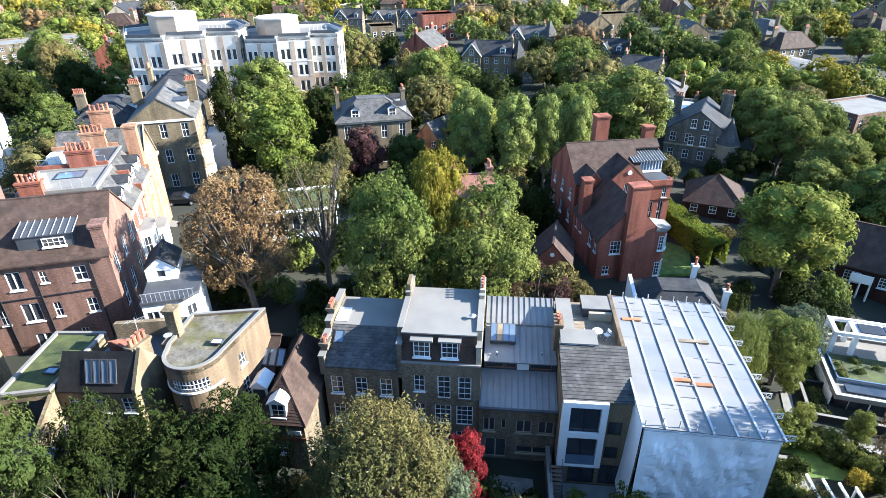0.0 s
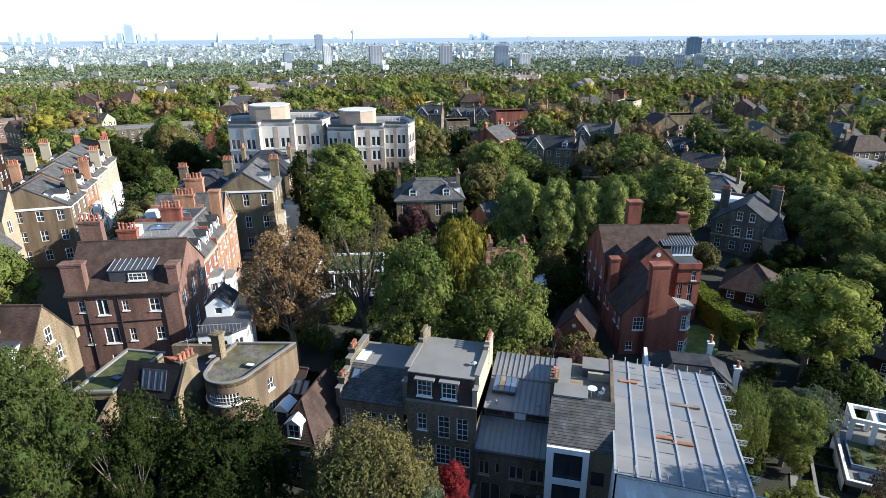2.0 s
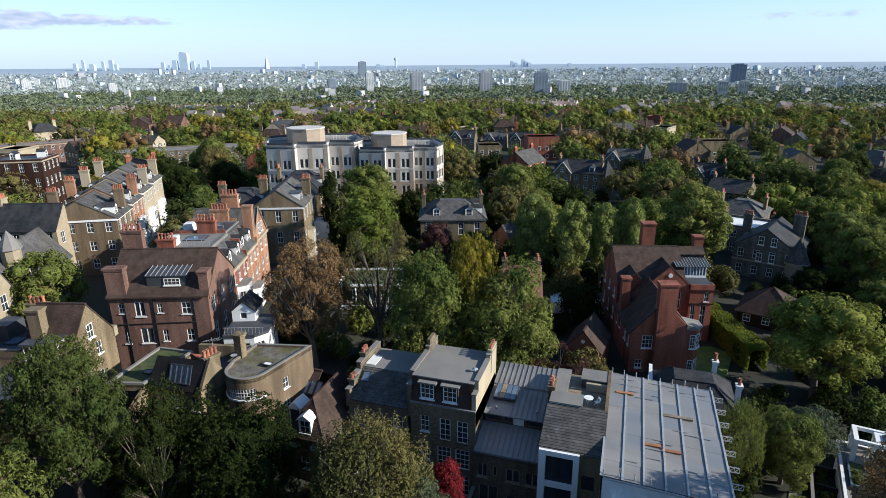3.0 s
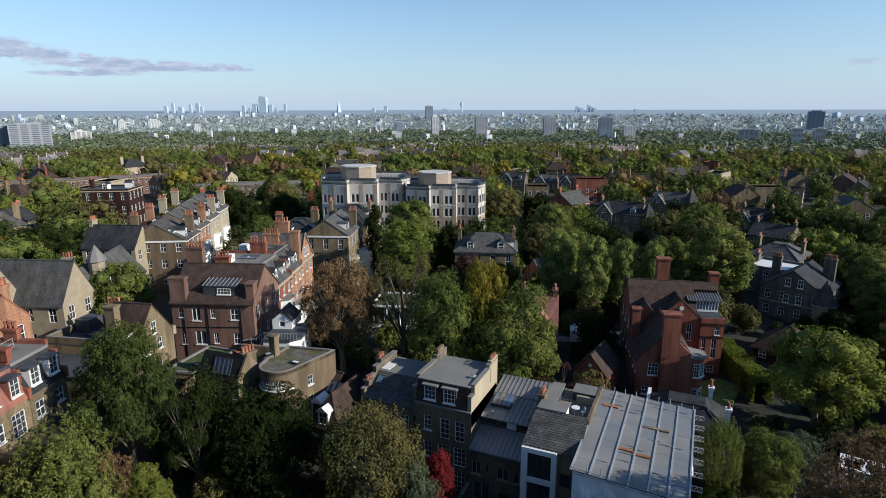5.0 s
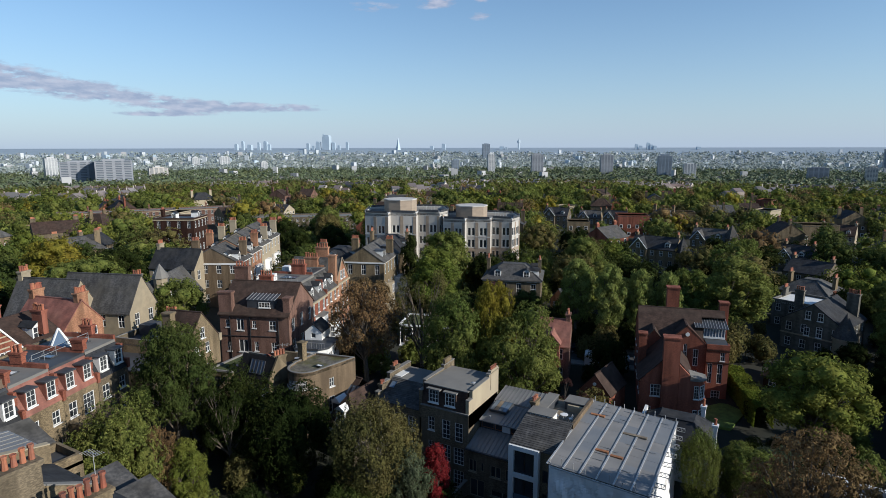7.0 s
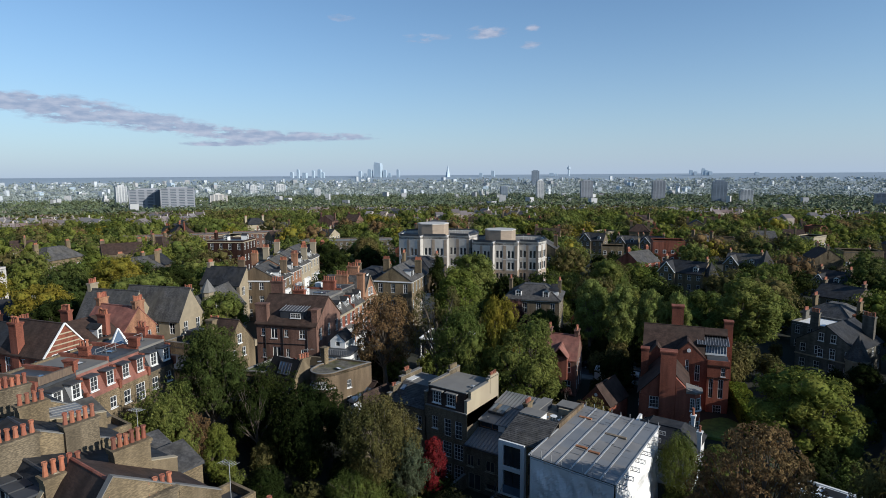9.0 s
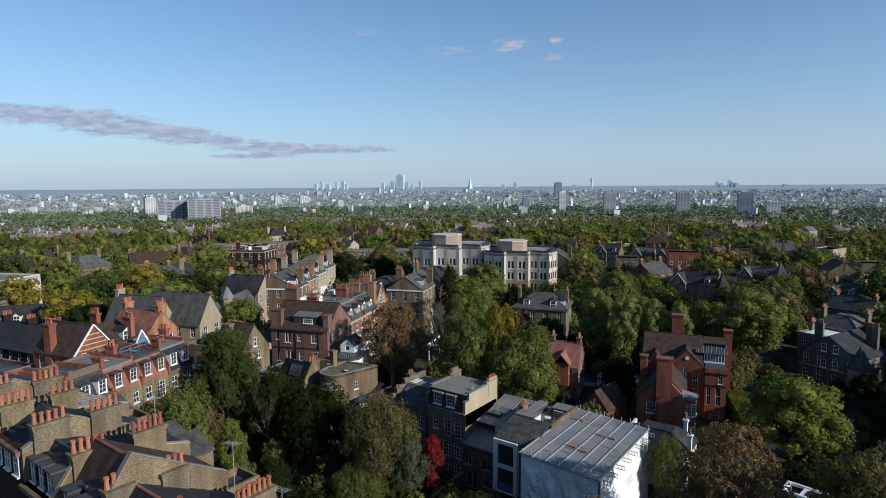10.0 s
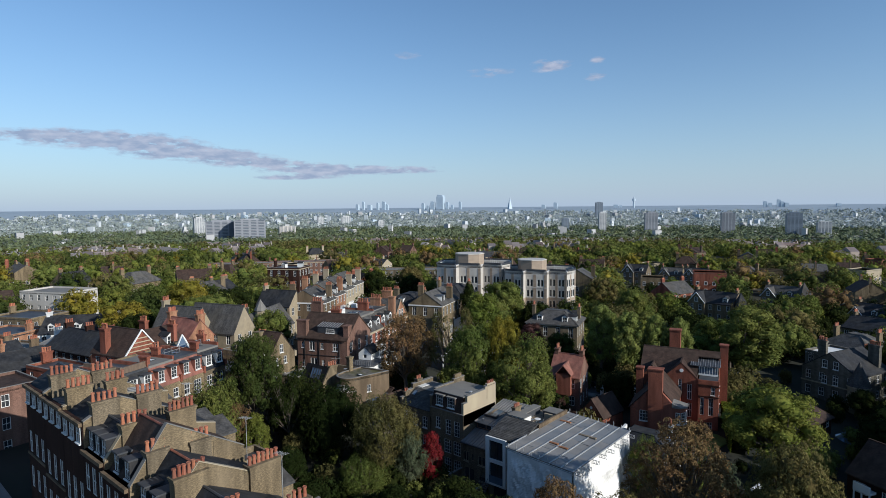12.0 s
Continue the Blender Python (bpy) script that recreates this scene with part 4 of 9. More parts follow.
    for dx, r in ((-0.8, 100), (0.75, -60)):
        c = thing("folding_chair", pose(16.4 + dx, 38.5, 9.75, 0, 0, r), "white folding chair on the roof terrace", "chair")
        part("seat", Shape().box(-0.21, 0.21, -0.2, 0.2, 0.43, 0.46), WHITE, c)
        part("backrest", Shape().box(-0.21, 0.21, 0.2, 0.23, 0.55, 0.85), WHITE, c)
        for lx in (-0.19, 0.19):
            part("leg", Shape().bar((lx, -0.18, 0), (lx, 0.22, 0.8), 0.015), WHITE, c)
            part("leg", Shape().bar((lx, 0.2, 0), (lx, -0.18, 0.45), 0.015), WHITE, c)


def zinc_house():
    h = thing("zinc_roof_house", pose(0, 0, 0), "low brick house under stepped standing seam zinc roofs", "house")
    x0, x1 = 7.45, 13.2
    walls(h, rect(x0 - 0.2, x1, 33.5, 43.4), 0.9, 6.6, BRICK_GREY, {0: [(0.35, 1.25, 4.0, 5.4, "pair"), (1.75, 2.1, 4.3, 5.3, "plain"), (2.9, 4.1, 4.0, 5.3, "pair"), (4.6, 5.8, 4.0, 5.3, "pair"), (3.0, 5.6, 1.8, 2.5, "pair"), (0.5, 2.2, 1.2, 3.2, "pair")]}, STONE_WARM)
    s = Shape()
    slab(s, [(x0 - 0.2, 33.35, 6.55), (x1, 33.35, 6.55), (x1, 36.6, 7.55), (x0 - 0.2, 36.6, 7.55)], 0.1)
    lower = part("lower_roof", s, ZINC, h)
    for i in range(13):
        x = x0 - 0.1 + i * 0.47
        q = Shape()
        slab(q, [(x, 33.35, 6.66), (x + 0.035, 33.35, 6.66), (x + 0.035, 36.6, 7.66), (x, 36.6, 7.66)], 0.06)
        part("seam", q, ZINC, lower)
    part("gutter", Shape().box(x0 - 0.2, x1, 33.15, 33.36, 6.5, 6.62), LEAD_DARK, h)
    walls(h, rect(x0, x1, 36.65, 43.35), 6.6, 8.7, LEAD_DARK, {0: [(0.1, 1.6, 7.75, 8.45, "plain"), (1.75, 2.6, 7.75, 8.45, "plain"), (3.7, 5.4, 7.75, 8.4, "plain")]}, TIMBER)
    part("white_panel", Shape().box(x0 + 2.65, x0 + 3.6, 36.56, 36.64, 7.72, 8.48), WHITE, h)
    s = Shape()
    slab(s, [(x0, 36.2, 8.62), (x1, 36.2, 8.62), (x1, 40.2, 9.25), (x0, 40.2, 9.25)], 0.1)
    up = part("upper_roof", s, ZINC, h)
    s = Shape()
    slab(s, [(x0, 40.25, 9.4), (x1, 40.25, 9.4), (x1, 43.5, 10.0), (x0, 43.5, 10.0)], 0.1)
    bk = part("back_roof", s, ZINC, h)
    part("step_wall", Shape().box(x0, x1, 40.22, 40.3, 8.7, 9.45), ZINC, h)
    for i in range(13):
        x = x0 + 0.02 + i * 0.47
        if not 1 <= i <= 4:
            q = Shape()
            slab(q, [(x, 36.2, 8.73), (x + 0.035, 36.2, 8.73), (x + 0.035, 40.2, 9.36), (x, 40.2, 9.36)], 0.06)
            part("seam", q, ZINC, up)
        q = Shape()
        slab(q, [(x, 40.25, 9.51), (x + 0.035, 40.25, 9.51), (x + 0.035, 43.5, 10.11), (x, 43.5, 10.11)], 0.06)
        part("seam", q, ZINC, bk)
    s = Shape()
    rl = Matrix.Translation((x0 + 1.45, 38.0, 9.1)) @ Matrix.Rotation(radians(9), 4, "X")
    r = part("glass_rooflight", Shape().box(-1.05, 1.05, 0, 2.1, 0, 0.28), LEAD_DARK, h, at=rl)
    for i in range(4):
        part("pane", Shape().box(-1.0 + i * 0.5 + 0.03, -0.5 + i * 0.5 - 0.03, 0.08, 2.0, 0.282, 0.31), DECK if i in (1,) else GLASS_SKY, r)
    part("vent", Shape().cone(x0 + 1.0, 36.9, 8.8, 0.08, 9.15, 0.08, 8), STEEL, h)
    part("vent", Shape().cone(x0 + 4.6, 37.2, 8.8, 0.08, 9.1, 0.08, 8), STEEL, h)


def terrace_house():
    h = thing("terrace_house", pose(0, 0, 0), "tall stock brick terrace house with a tiled mansard", "house")
    x0, x1, y0, y1 = 1.25, 7.3, 33.9, 41.4
    wn = [(0.95, 1.75, 7.3, 8.9, "grid"), (2.75, 3.75, 6.7, 8.9, "grid"), (4.35, 5.35, 6.7, 8.9, "grid"), (0.95, 1.75, 4.3, 6.0, "grid"), (2.5, 3.8, 4.0, 6.0, "grid"), (4.2, 5.5, 4.0, 6.0, "grid"), (2.5, 3.8, 1.2, 3.3, "grid"), (4.2, 5.5, 1.2, 3.3, "grid")]
    walls(h, rect(x0, x1, y0, y1), 0.9, 10.1, BRICK_GREY, {0: wn})
    for u in (3.25, 4.85):
        b = Shape()
        for z in (6.75, 7.25):
            b.bar((x0 + u - 0.6, y0 - 0.22, z), (x0 + u + 0.6, y0 - 0.22, z), 0.018)
        for i in range(9):
            b.bar((x0 + u - 0.6 + i * 0.15, y0 - 0.22, 6.75), (x0 + u - 0.6 + i * 0.15, y0 - 0.22, 7.25), 0.01)
        for sx in (-0.6, 0.6):
            b.bar((x0 + u + sx, y0 - 0.22, 7.25), (x0 + u + sx, y0, 7.25), 0.018)
        part("balconette", b, BLACK, h)
    s = Shape()
    s.prism([(x0 + 0.1, y0 + 0.1), (x1 - 0.4, y0 + 0.1), (x1 - 0.4, y0 + 0.12), (x0 + 0.1, y0 + 0.12)], 10.1, 10.11)
    s.face([(x0 + 0.1, y0 + 0.05, 10.1), (x1 - 0.35, y0 + 0.05, 10.1), (x1 - 0.35, y0 + 0.55, 12.45), (x0 + 0.1, y0 + 0.55, 12.45)])
    courses(part("mansard", s, TILE_BROWN, h), [(x0 + 0.1, y0 + 0.05, 10.12), (x1 - 0.35, y0 + 0.05, 10.12), (x1 - 0.35, y0 + 0.55, 12.45), (x0 + 0.1, y0 + 0.55, 12.45)], 12, TILE_BROWN, "tile_course")
    part("gutter", Shape().box(x0, x1, y0 - 0.16, y0 + 0.06, 10.08, 10.22), LEAD, h)
    top = Shape()
    slab(top, [(x0 + 0.05, y0 + 0.45, 12.45), (x1 - 0.35, y0 + 0.45, 12.45), (x1 - 0.35, y1 - 0.4, 12.2), (x0 + 0.05, y1 - 0.4, 12.2)], 0.1)
    part("flat_roof", top, LEAD, h)
    part("back_wall", Shape().box(x0 + 0.1, x1 - 0.4, y1 - 0.6, y1 - 0.3, 10.1, 12.2), BRICK_GREY, h)
    for xa, xb, nm in ((x1 - 0.38, x1, "party_wall"), (x0 - 0.28, x0 + 0.08, "party_wall")):
        w = Shape()
        for a, b, z in ((y0 + 0.02, y0 + 0.9, 11.7), (y0 + 0.9, y1 - 2.4, 12.6), (y1 - 2.4, y1 + 0.2, 12.95)):
            w.box(xa, xb, a, b, 8.5, z)
        part(nm, w, RENDER_CREAM if xa > 5 else BRICK_GREY, h)
        c = Shape()
        for a, b, z in ((y0 + 0.02, y0 + 0.9, 11.7), (y0 + 0.9, y1 - 2.4, 12.6), (y1 - 2.4, y1 + 0.2, 12.95)):
            c.box(xa - 0.05, xb + 0.05, a, b, z + 0.003, z + 0.09)
        part("coping", c, LEAD, h)
    for x in (2.85, 4.95):
        dormer(h, pose(x, y0 + 0.08, 10.5), 1.45, 1.6, 1.2, "flat", TILE_BROWN, LEAD, "grid")
    part("roof_vent", Shape().cone(6.5, 36.6, 12.5, 0.12, 12.75, 0.12, 10).cone(6.5, 36.6, 12.75, 0.28, 12.85, 0.05, 10), STEEL, h)
    part("chimney", Shape().box(6.95, 7.35, 39.4, 41.4, 11, 13.3), RENDER_CREAM, h)
    for i in range(4):
        part("chimney_pot", _pot[0] if _pot else Shape().cone(0, 0, 0, 0.13, 0.4, 0.11, 8), POT, h, at=pose(7.15, 39.8 + i * 0.4, 13.3) @ Matrix.Diagonal((0.8, 0.8, 0.6, 1)))
    part("chimney", Shape().box(1.0, 1.3, 39.3, 40.9, 11, 13.6), BRICK_STOCK, h)


def slate_terrace():
    h = thing("terrace_house", pose(0, 0, 0), "brick terrace house with slate slope and pale flat roof", "house")
    x0, x1, y0, y1 = -4.9, 0.95, 33.9, 41.0
    walls(h, rect(x0, x1, y0, y1), 1.5, 9.2, BRICK_GREY, {0: rows(5.85, (6.6, 1.7, 3, 0.95, "grid"), (3.6, 1.9, 3, 0.95, "grid"))})
    s = Shape()
    slab(s, [(x0 + 0.25, y0 - 0.1, 9.2), (x1, y0 - 0.1, 9.2), (x1, y0 + 3.0, 11.0), (x0 + 0.25, y0 + 3.0, 11.0)], 0.1)
    courses(part("slate_roof", s, SLATE_PALE, h), [(x0 + 0.25, y0 - 0.1, 9.3), (x1, y0 - 0.1, 9.3), (x1, y0 + 3.0, 11.1), (x0 + 0.25, y0 + 3.0, 11.1)], 14, SLATE_PALE)
    part("flat_roof", Shape().box(x0 + 0.25, x1, y0 + 2.95, y1 - 0.2, 10.9, 11.15), LEAD, h)
    part("upper_wall", Shape().box(x0 + 0.3, x1, y0 + 3.2, y1, 9.2, 10.9), BRICK_GREY, h)
    w = Shape()
    c = Shape()
    for a, b, z in ((y0 - 0.1, y0 + 1.0, 10.2), (y0 + 1.0, y0 + 2.4, 11.0), (y0 + 2.4, y1, 11.7)):
        w.box(x0 - 0.2, x0 + 0.22, a, b, 8.5, z)
        c.box(x0 - 0.26, x0 + 0.28, a, b, z + 0.003, z + 0.09)
    part("party_wall", w, BRICK_GREY, h)
    part("coping", c, LEAD, h)
    chimney(h, x0, 37.8, 11.6, 12.3, 1.0, 0.5, 3, BRICK_GREY, 90, 0.45)
    chimney(h, x0 + 0.1, 34.9, 10.2, 11.0, 0.8, 0.5, 2, BRICK_GREY, 90, 0.4)
    rooflight(h, pose(x0 + 0.95, y0 + 1.6, 10.3, 30), 0.8, 1.1)
    part("cover_sheet", Shape().box(x0 + 0.3, x0 + 1.3, y0 + 3.3, y0 + 5.2, 11.16, 11.22), WHITE, h)


def tile_cottage():
    h = thing("tile_roof_cottage", pose(0, 0, 0), "low brick cottage with brown tiled roof and white dormer", "house")
    x0, x1, y0, y1 = -8.9, -5.3, 29.6, 38.2
    walls(h, rect(x0, x1, y0, y1), 2.5, 7.4, BRICK_GREY, {0: [(1.2, 2.1, 4.2, 5.4, "sash")]})
    hip_roof(h, x0, x1, y0, y1, 7.4, 3.0, TILE_BROWN, 0.2)
    part("band", Shape().box(x0 + 0.3, x0 + 1.3, y0 - 0.06, y0 - 0.01, 6.3, 6.7).box(x1 - 1.3, x1 - 0.3, y0 - 0.06, y0 - 0.01, 6.3, 6.7), WHITE, h)
    part("brick_band", Shape().box(x0 - 0.05, x1 + 0.05, y0 - 0.05, y0 - 0.01, 5.75, 6.05), BRICK_RED, h)
    dormer(h, pose(-7.1, y0 + 0.12, 7.75), 1.2, 1.35, 1.0, "gable", WHITE, WHITE, "grid")
    walls(h, rect(-11.4, x0, 33.6, 38.6), 2.5, 8.2, BRICK_GREY)
    gable_roof(h, -11.4, x0, 33.6, 38.6, 8.2, 2.0, TILE_BROWN, "x", 0.15)
    lan = part("glass_lantern", Shape().box(-9.7, -8.5, 31.4, 32.9, 6.8, 9.0), WHITE, h)
    part("lantern_roof", Shape().prism([(-9.8, 31.3), (-9.1, 31.3), (-9.1, 33.0), (-9.8, 33.0)], 8.98, [9.0, 9.6, 9.6, 9.0]).prism([(-9.1, 31.3), (-8.4, 31.3), (-8.4, 33.0), (-9.1, 33.0)], 8.98, [9.6, 9.0, 9.0, 9.6]), WHITE, lan)
    part("pane", Shape().box(-9.55, -8.65, 31.36, 31.4, 7.0, 8.8), GLASS, lan)
    part("pane", Shape().box(-8.5, -8.46, 31.55, 32.75, 7.0, 8.8), GLASS, lan)
    part("link", Shape().box(-9.7, -8.9, 31.3, 33.6, 2.5, 6.8), LEAD_DARK, h)
    over, run = 0.2, 2.0
    a, b, c, d = x0 - over, x1 + over, y0 - over, y1 + over
    courses(h, [(a, c, 7.4), (b, c, 7.4), (-7.09, c + run, 10.4), (-7.11, c + run, 10.4)], 16, TILE_BROWN, "tile_course")
    courses(h, [(b, c, 7.4), (b, d, 7.4), (-7.1, d - run, 10.4), (-7.1, c + run, 10.4)], 16, TILE_BROWN, "tile_course")
    courses(h, [(a, d, 7.4), (a, c, 7.4), (-7.1, c + run, 10.4), (-7.1, d - run, 10.4)], 16, TILE_BROWN, "tile_course")
    slope = Matrix(((1, 0, 0, 0), (0, 0.78, -0.625, 0), (0, 0.625, 0.78, 0), (0, 0, 0, 1)))
    for i in range(3):
        rooflight(h, Matrix.Translation((-9.75 + i * 0.64, 34.1, 8.78)) @ slope, 0.6, 1.4)


def bay_house():
    """The flat-roofed house with the round bay, its dark mansard wing and its sedum roof."""
    h = thing("flat_roof_house", pose(0, 0, 0), "rendered flat-roofed house with a round bay and sedum roof", "house")
    arc = [(-12.75 + 2.1 * math.cos(radians(a)), 30.6 + 2.3 * math.sin(radians(a))) for a in range(205, 346, 7)]
    pts = arc + [(-10.6, 30.7), (-9.6, 35.9), (-15.0, 34.7), (-15.0, 31.0)]
    sides = {i: [(0.012, 0.25, 11.05, 12.0, "plain")] for i in range(6, 16)}
    n = len(arc)
    sides[n] = [(1.2, 1.9, 10.4, 11.5, "grid"), (1.1, 1.9, 7.2, 9.2, "grid")]
    walls(h, pts, 4.5, 12.95, RENDER_TAN, sides)
    flat_roof(h, pts, 12.85, MOSSY, 0.16, RENDER_TAN, coping=LEAD)
    part("bay_band", Shape().prism([(p[0] + 0.04 * (p[0] + 12.75), p[1] + 0.04 * (p[1] - 30.6)) for p in arc], 10.88, 11.02), WHITE, h)
    for z in (11.33, 11.66):
        bar = Shape()
        for p, q in zip(arc[6:16], arc[7:17]):
            bar.bar((p[0], p[1] - 0.01, z), (q[0], q[1] - 0.01, z), 0.022, 0, 4)
        part("glazing_bar", bar, WHITE, h)
    rooflight(h, pose(-11.5, 31.2, 13.0), 0.9, 0.6, m=WHITE)
    chimney(h, -14.95, 32.3, 12.6, 15.2, 0.75, 0.75, 0, BRICK_STOCK)
    # parapet range and dark roof wing
    walls(h, [(-21.3, 27.2), (-15.9, 27.6), (-15.2, 31.4), (-15.6, 34.4), (-21.0, 33.4)], 4.8, 11.4, BRICK_STOCK, {0: [(0.6, 1.4, 9.6, 10.9, "grid"), (2.4, 3.3, 9.6, 10.9, "grid"), (4.3, 5.1, 9.6, 10.9, "grid")]})
    s = Shape()
    slab(s, [(-21.2, 27.1, 11.4), (-16.0, 27.5, 11.4), (-15.7, 28.7, 14.0), (-20.7, 28.3, 14.0)], 0.1)
    slab(s, [(-15.7, 28.7, 14.0), (-15.4, 30.2, 12.0), (-20.6, 30.0, 12.0), (-20.7, 28.3, 14.0)], 0.1)
    part("dark_roof", s, ROOF_BLACK, h)
    g = Shape().prism([(-16.0, 27.5), (-15.75, 27.5), (-15.1, 30.3), (-15.35, 30.3)], 11.3, [11.75, 11.75, 12.3, 12.3])
    g.face([(-15.75, 27.5, 11.7), (-15.1, 30.3, 12.3), (-15.42, 28.8, 14.35)])
    g.face([(-16.0, 27.5, 11.7), (-15.67, 28.8, 14.35), (-15.35, 30.3, 12.3)])
    g.face([(-16.0, 27.5, 11.75), (-15.75, 27.5, 11.75), (-15.42, 28.8, 14.35), (-15.67, 28.8, 14.35)])
    g.face([(-15.1, 30.3, 12.3), (-15.35, 30.3, 12.3), (-15.67, 28.8, 14.35), (-15.42, 28.8, 14.35)])
    part("gable_wall", g, BRICK_STOCK, h)
    tilt = Matrix.Rotation(math.atan2(2.6, 1.2), 4, "X")
    for i in range(4):
        rooflight(h, pose(-18.9 + i * 0.55, 27.55 + i * 0.04, 12.05, 0, 0, 4.5) @ tilt, 0.5, 1.7)
    part("parapet", Shape().prism([(-20.4, 33.0), (-15.6, 34.0), (-15.6, 34.4), (-20.4, 33.4)], 11.4, 12.9).prism([(-15.5, 31.0), (-15.1, 31.0), (-15.2, 34.4), (-15.6, 34.4)], 11.4, 12.9), BRICK_STOCK, h)
    part("inner_roof", Shape().prism([(-20.6, 30.0), (-15.5, 30.4), (-15.6, 34.0), (-20.4, 33.0)], 11.3, 11.6), LEAD_DARK, h)
    part("stair_hood", Shape().prism([(-18.6, 29.9), (-17.3, 29.9), (-17.3, 31.3), (-18.6, 31.3)], 11.6, [13.8, 13.2, 12.4, 13.0]), BRICK_RED, h, "brick stair hood")
    chimney(h, -16.1, 29.6, 12.0, 14.2, 1.5, 0.55, 4, BRICK_STOCK, 75, 0.6)
    part("satellite_dish", Shape().cone(-15.2, 31.6, 13.2, 0.05, 13.3, 0.32, 12), STEEL, h)
    a = Shape().bar((-17.1, 31.2, 11.6), (-17.1, 31.2, 15.0), 0.025).bar((-17.7, 30.8, 14.7), (-16.5, 31.6, 14.9), 0.015)
    for i in range(5):
        a.bar((-17.7 + i * 0.28, 30.55 + i * 0.18, 14.72), (-17.5 + i * 0.28, 31.05 + i * 0.18, 14.78), 0.008)
    part("aerial", a, STEEL, h)
    # sedum roof over the low wing
    low = [(-24.6, 25.9), (-21.3, 26.8), (-21.4, 33.3), (-25.3, 33.0)]
    walls(h, low, 5.0, 11.75, BRICK_STOCK, {0: [(0.5, 2.9, 9.2, 11.2, "pair")]}, BLACK)
    flat_roof(h, low, 11.8, SEDUM, 0.12, LEAD, coping=LEAD)
    rooflight(h, pose(-22.6, 28.4, 11.85), 0.9, 0.7)
    # terrace in front
    part("terrace_floor", Shape().prism([(-23.6, 22.6), (-18.6, 23.8), (-18.2, 27.3), (-23.4, 26.0)], 5.0, 9.0), LEAD_DARK, h)
    part("terrace_wall", Shape().prism([(-20.6, 22.9), (-20.3, 22.8), (-21.2, 26.8), (-21.5, 26.8)], 9.0, [10.3, 10.3, 11.6, 11.6]), BRICK_STOCK, h)
    part("terrace_wall", Shape().prism([(-18.6, 23.8), (-18.3, 23.8), (-18.1, 25.0), (-18.4, 25.0)], 9.0, 10.0), BRICK_STOCK, h)
    part("glass_pyramid", Shape().cone(-20.6, 24.0, 9.0, 0.9, 9.5, 0.15, 8), GLASS_SKY, h)


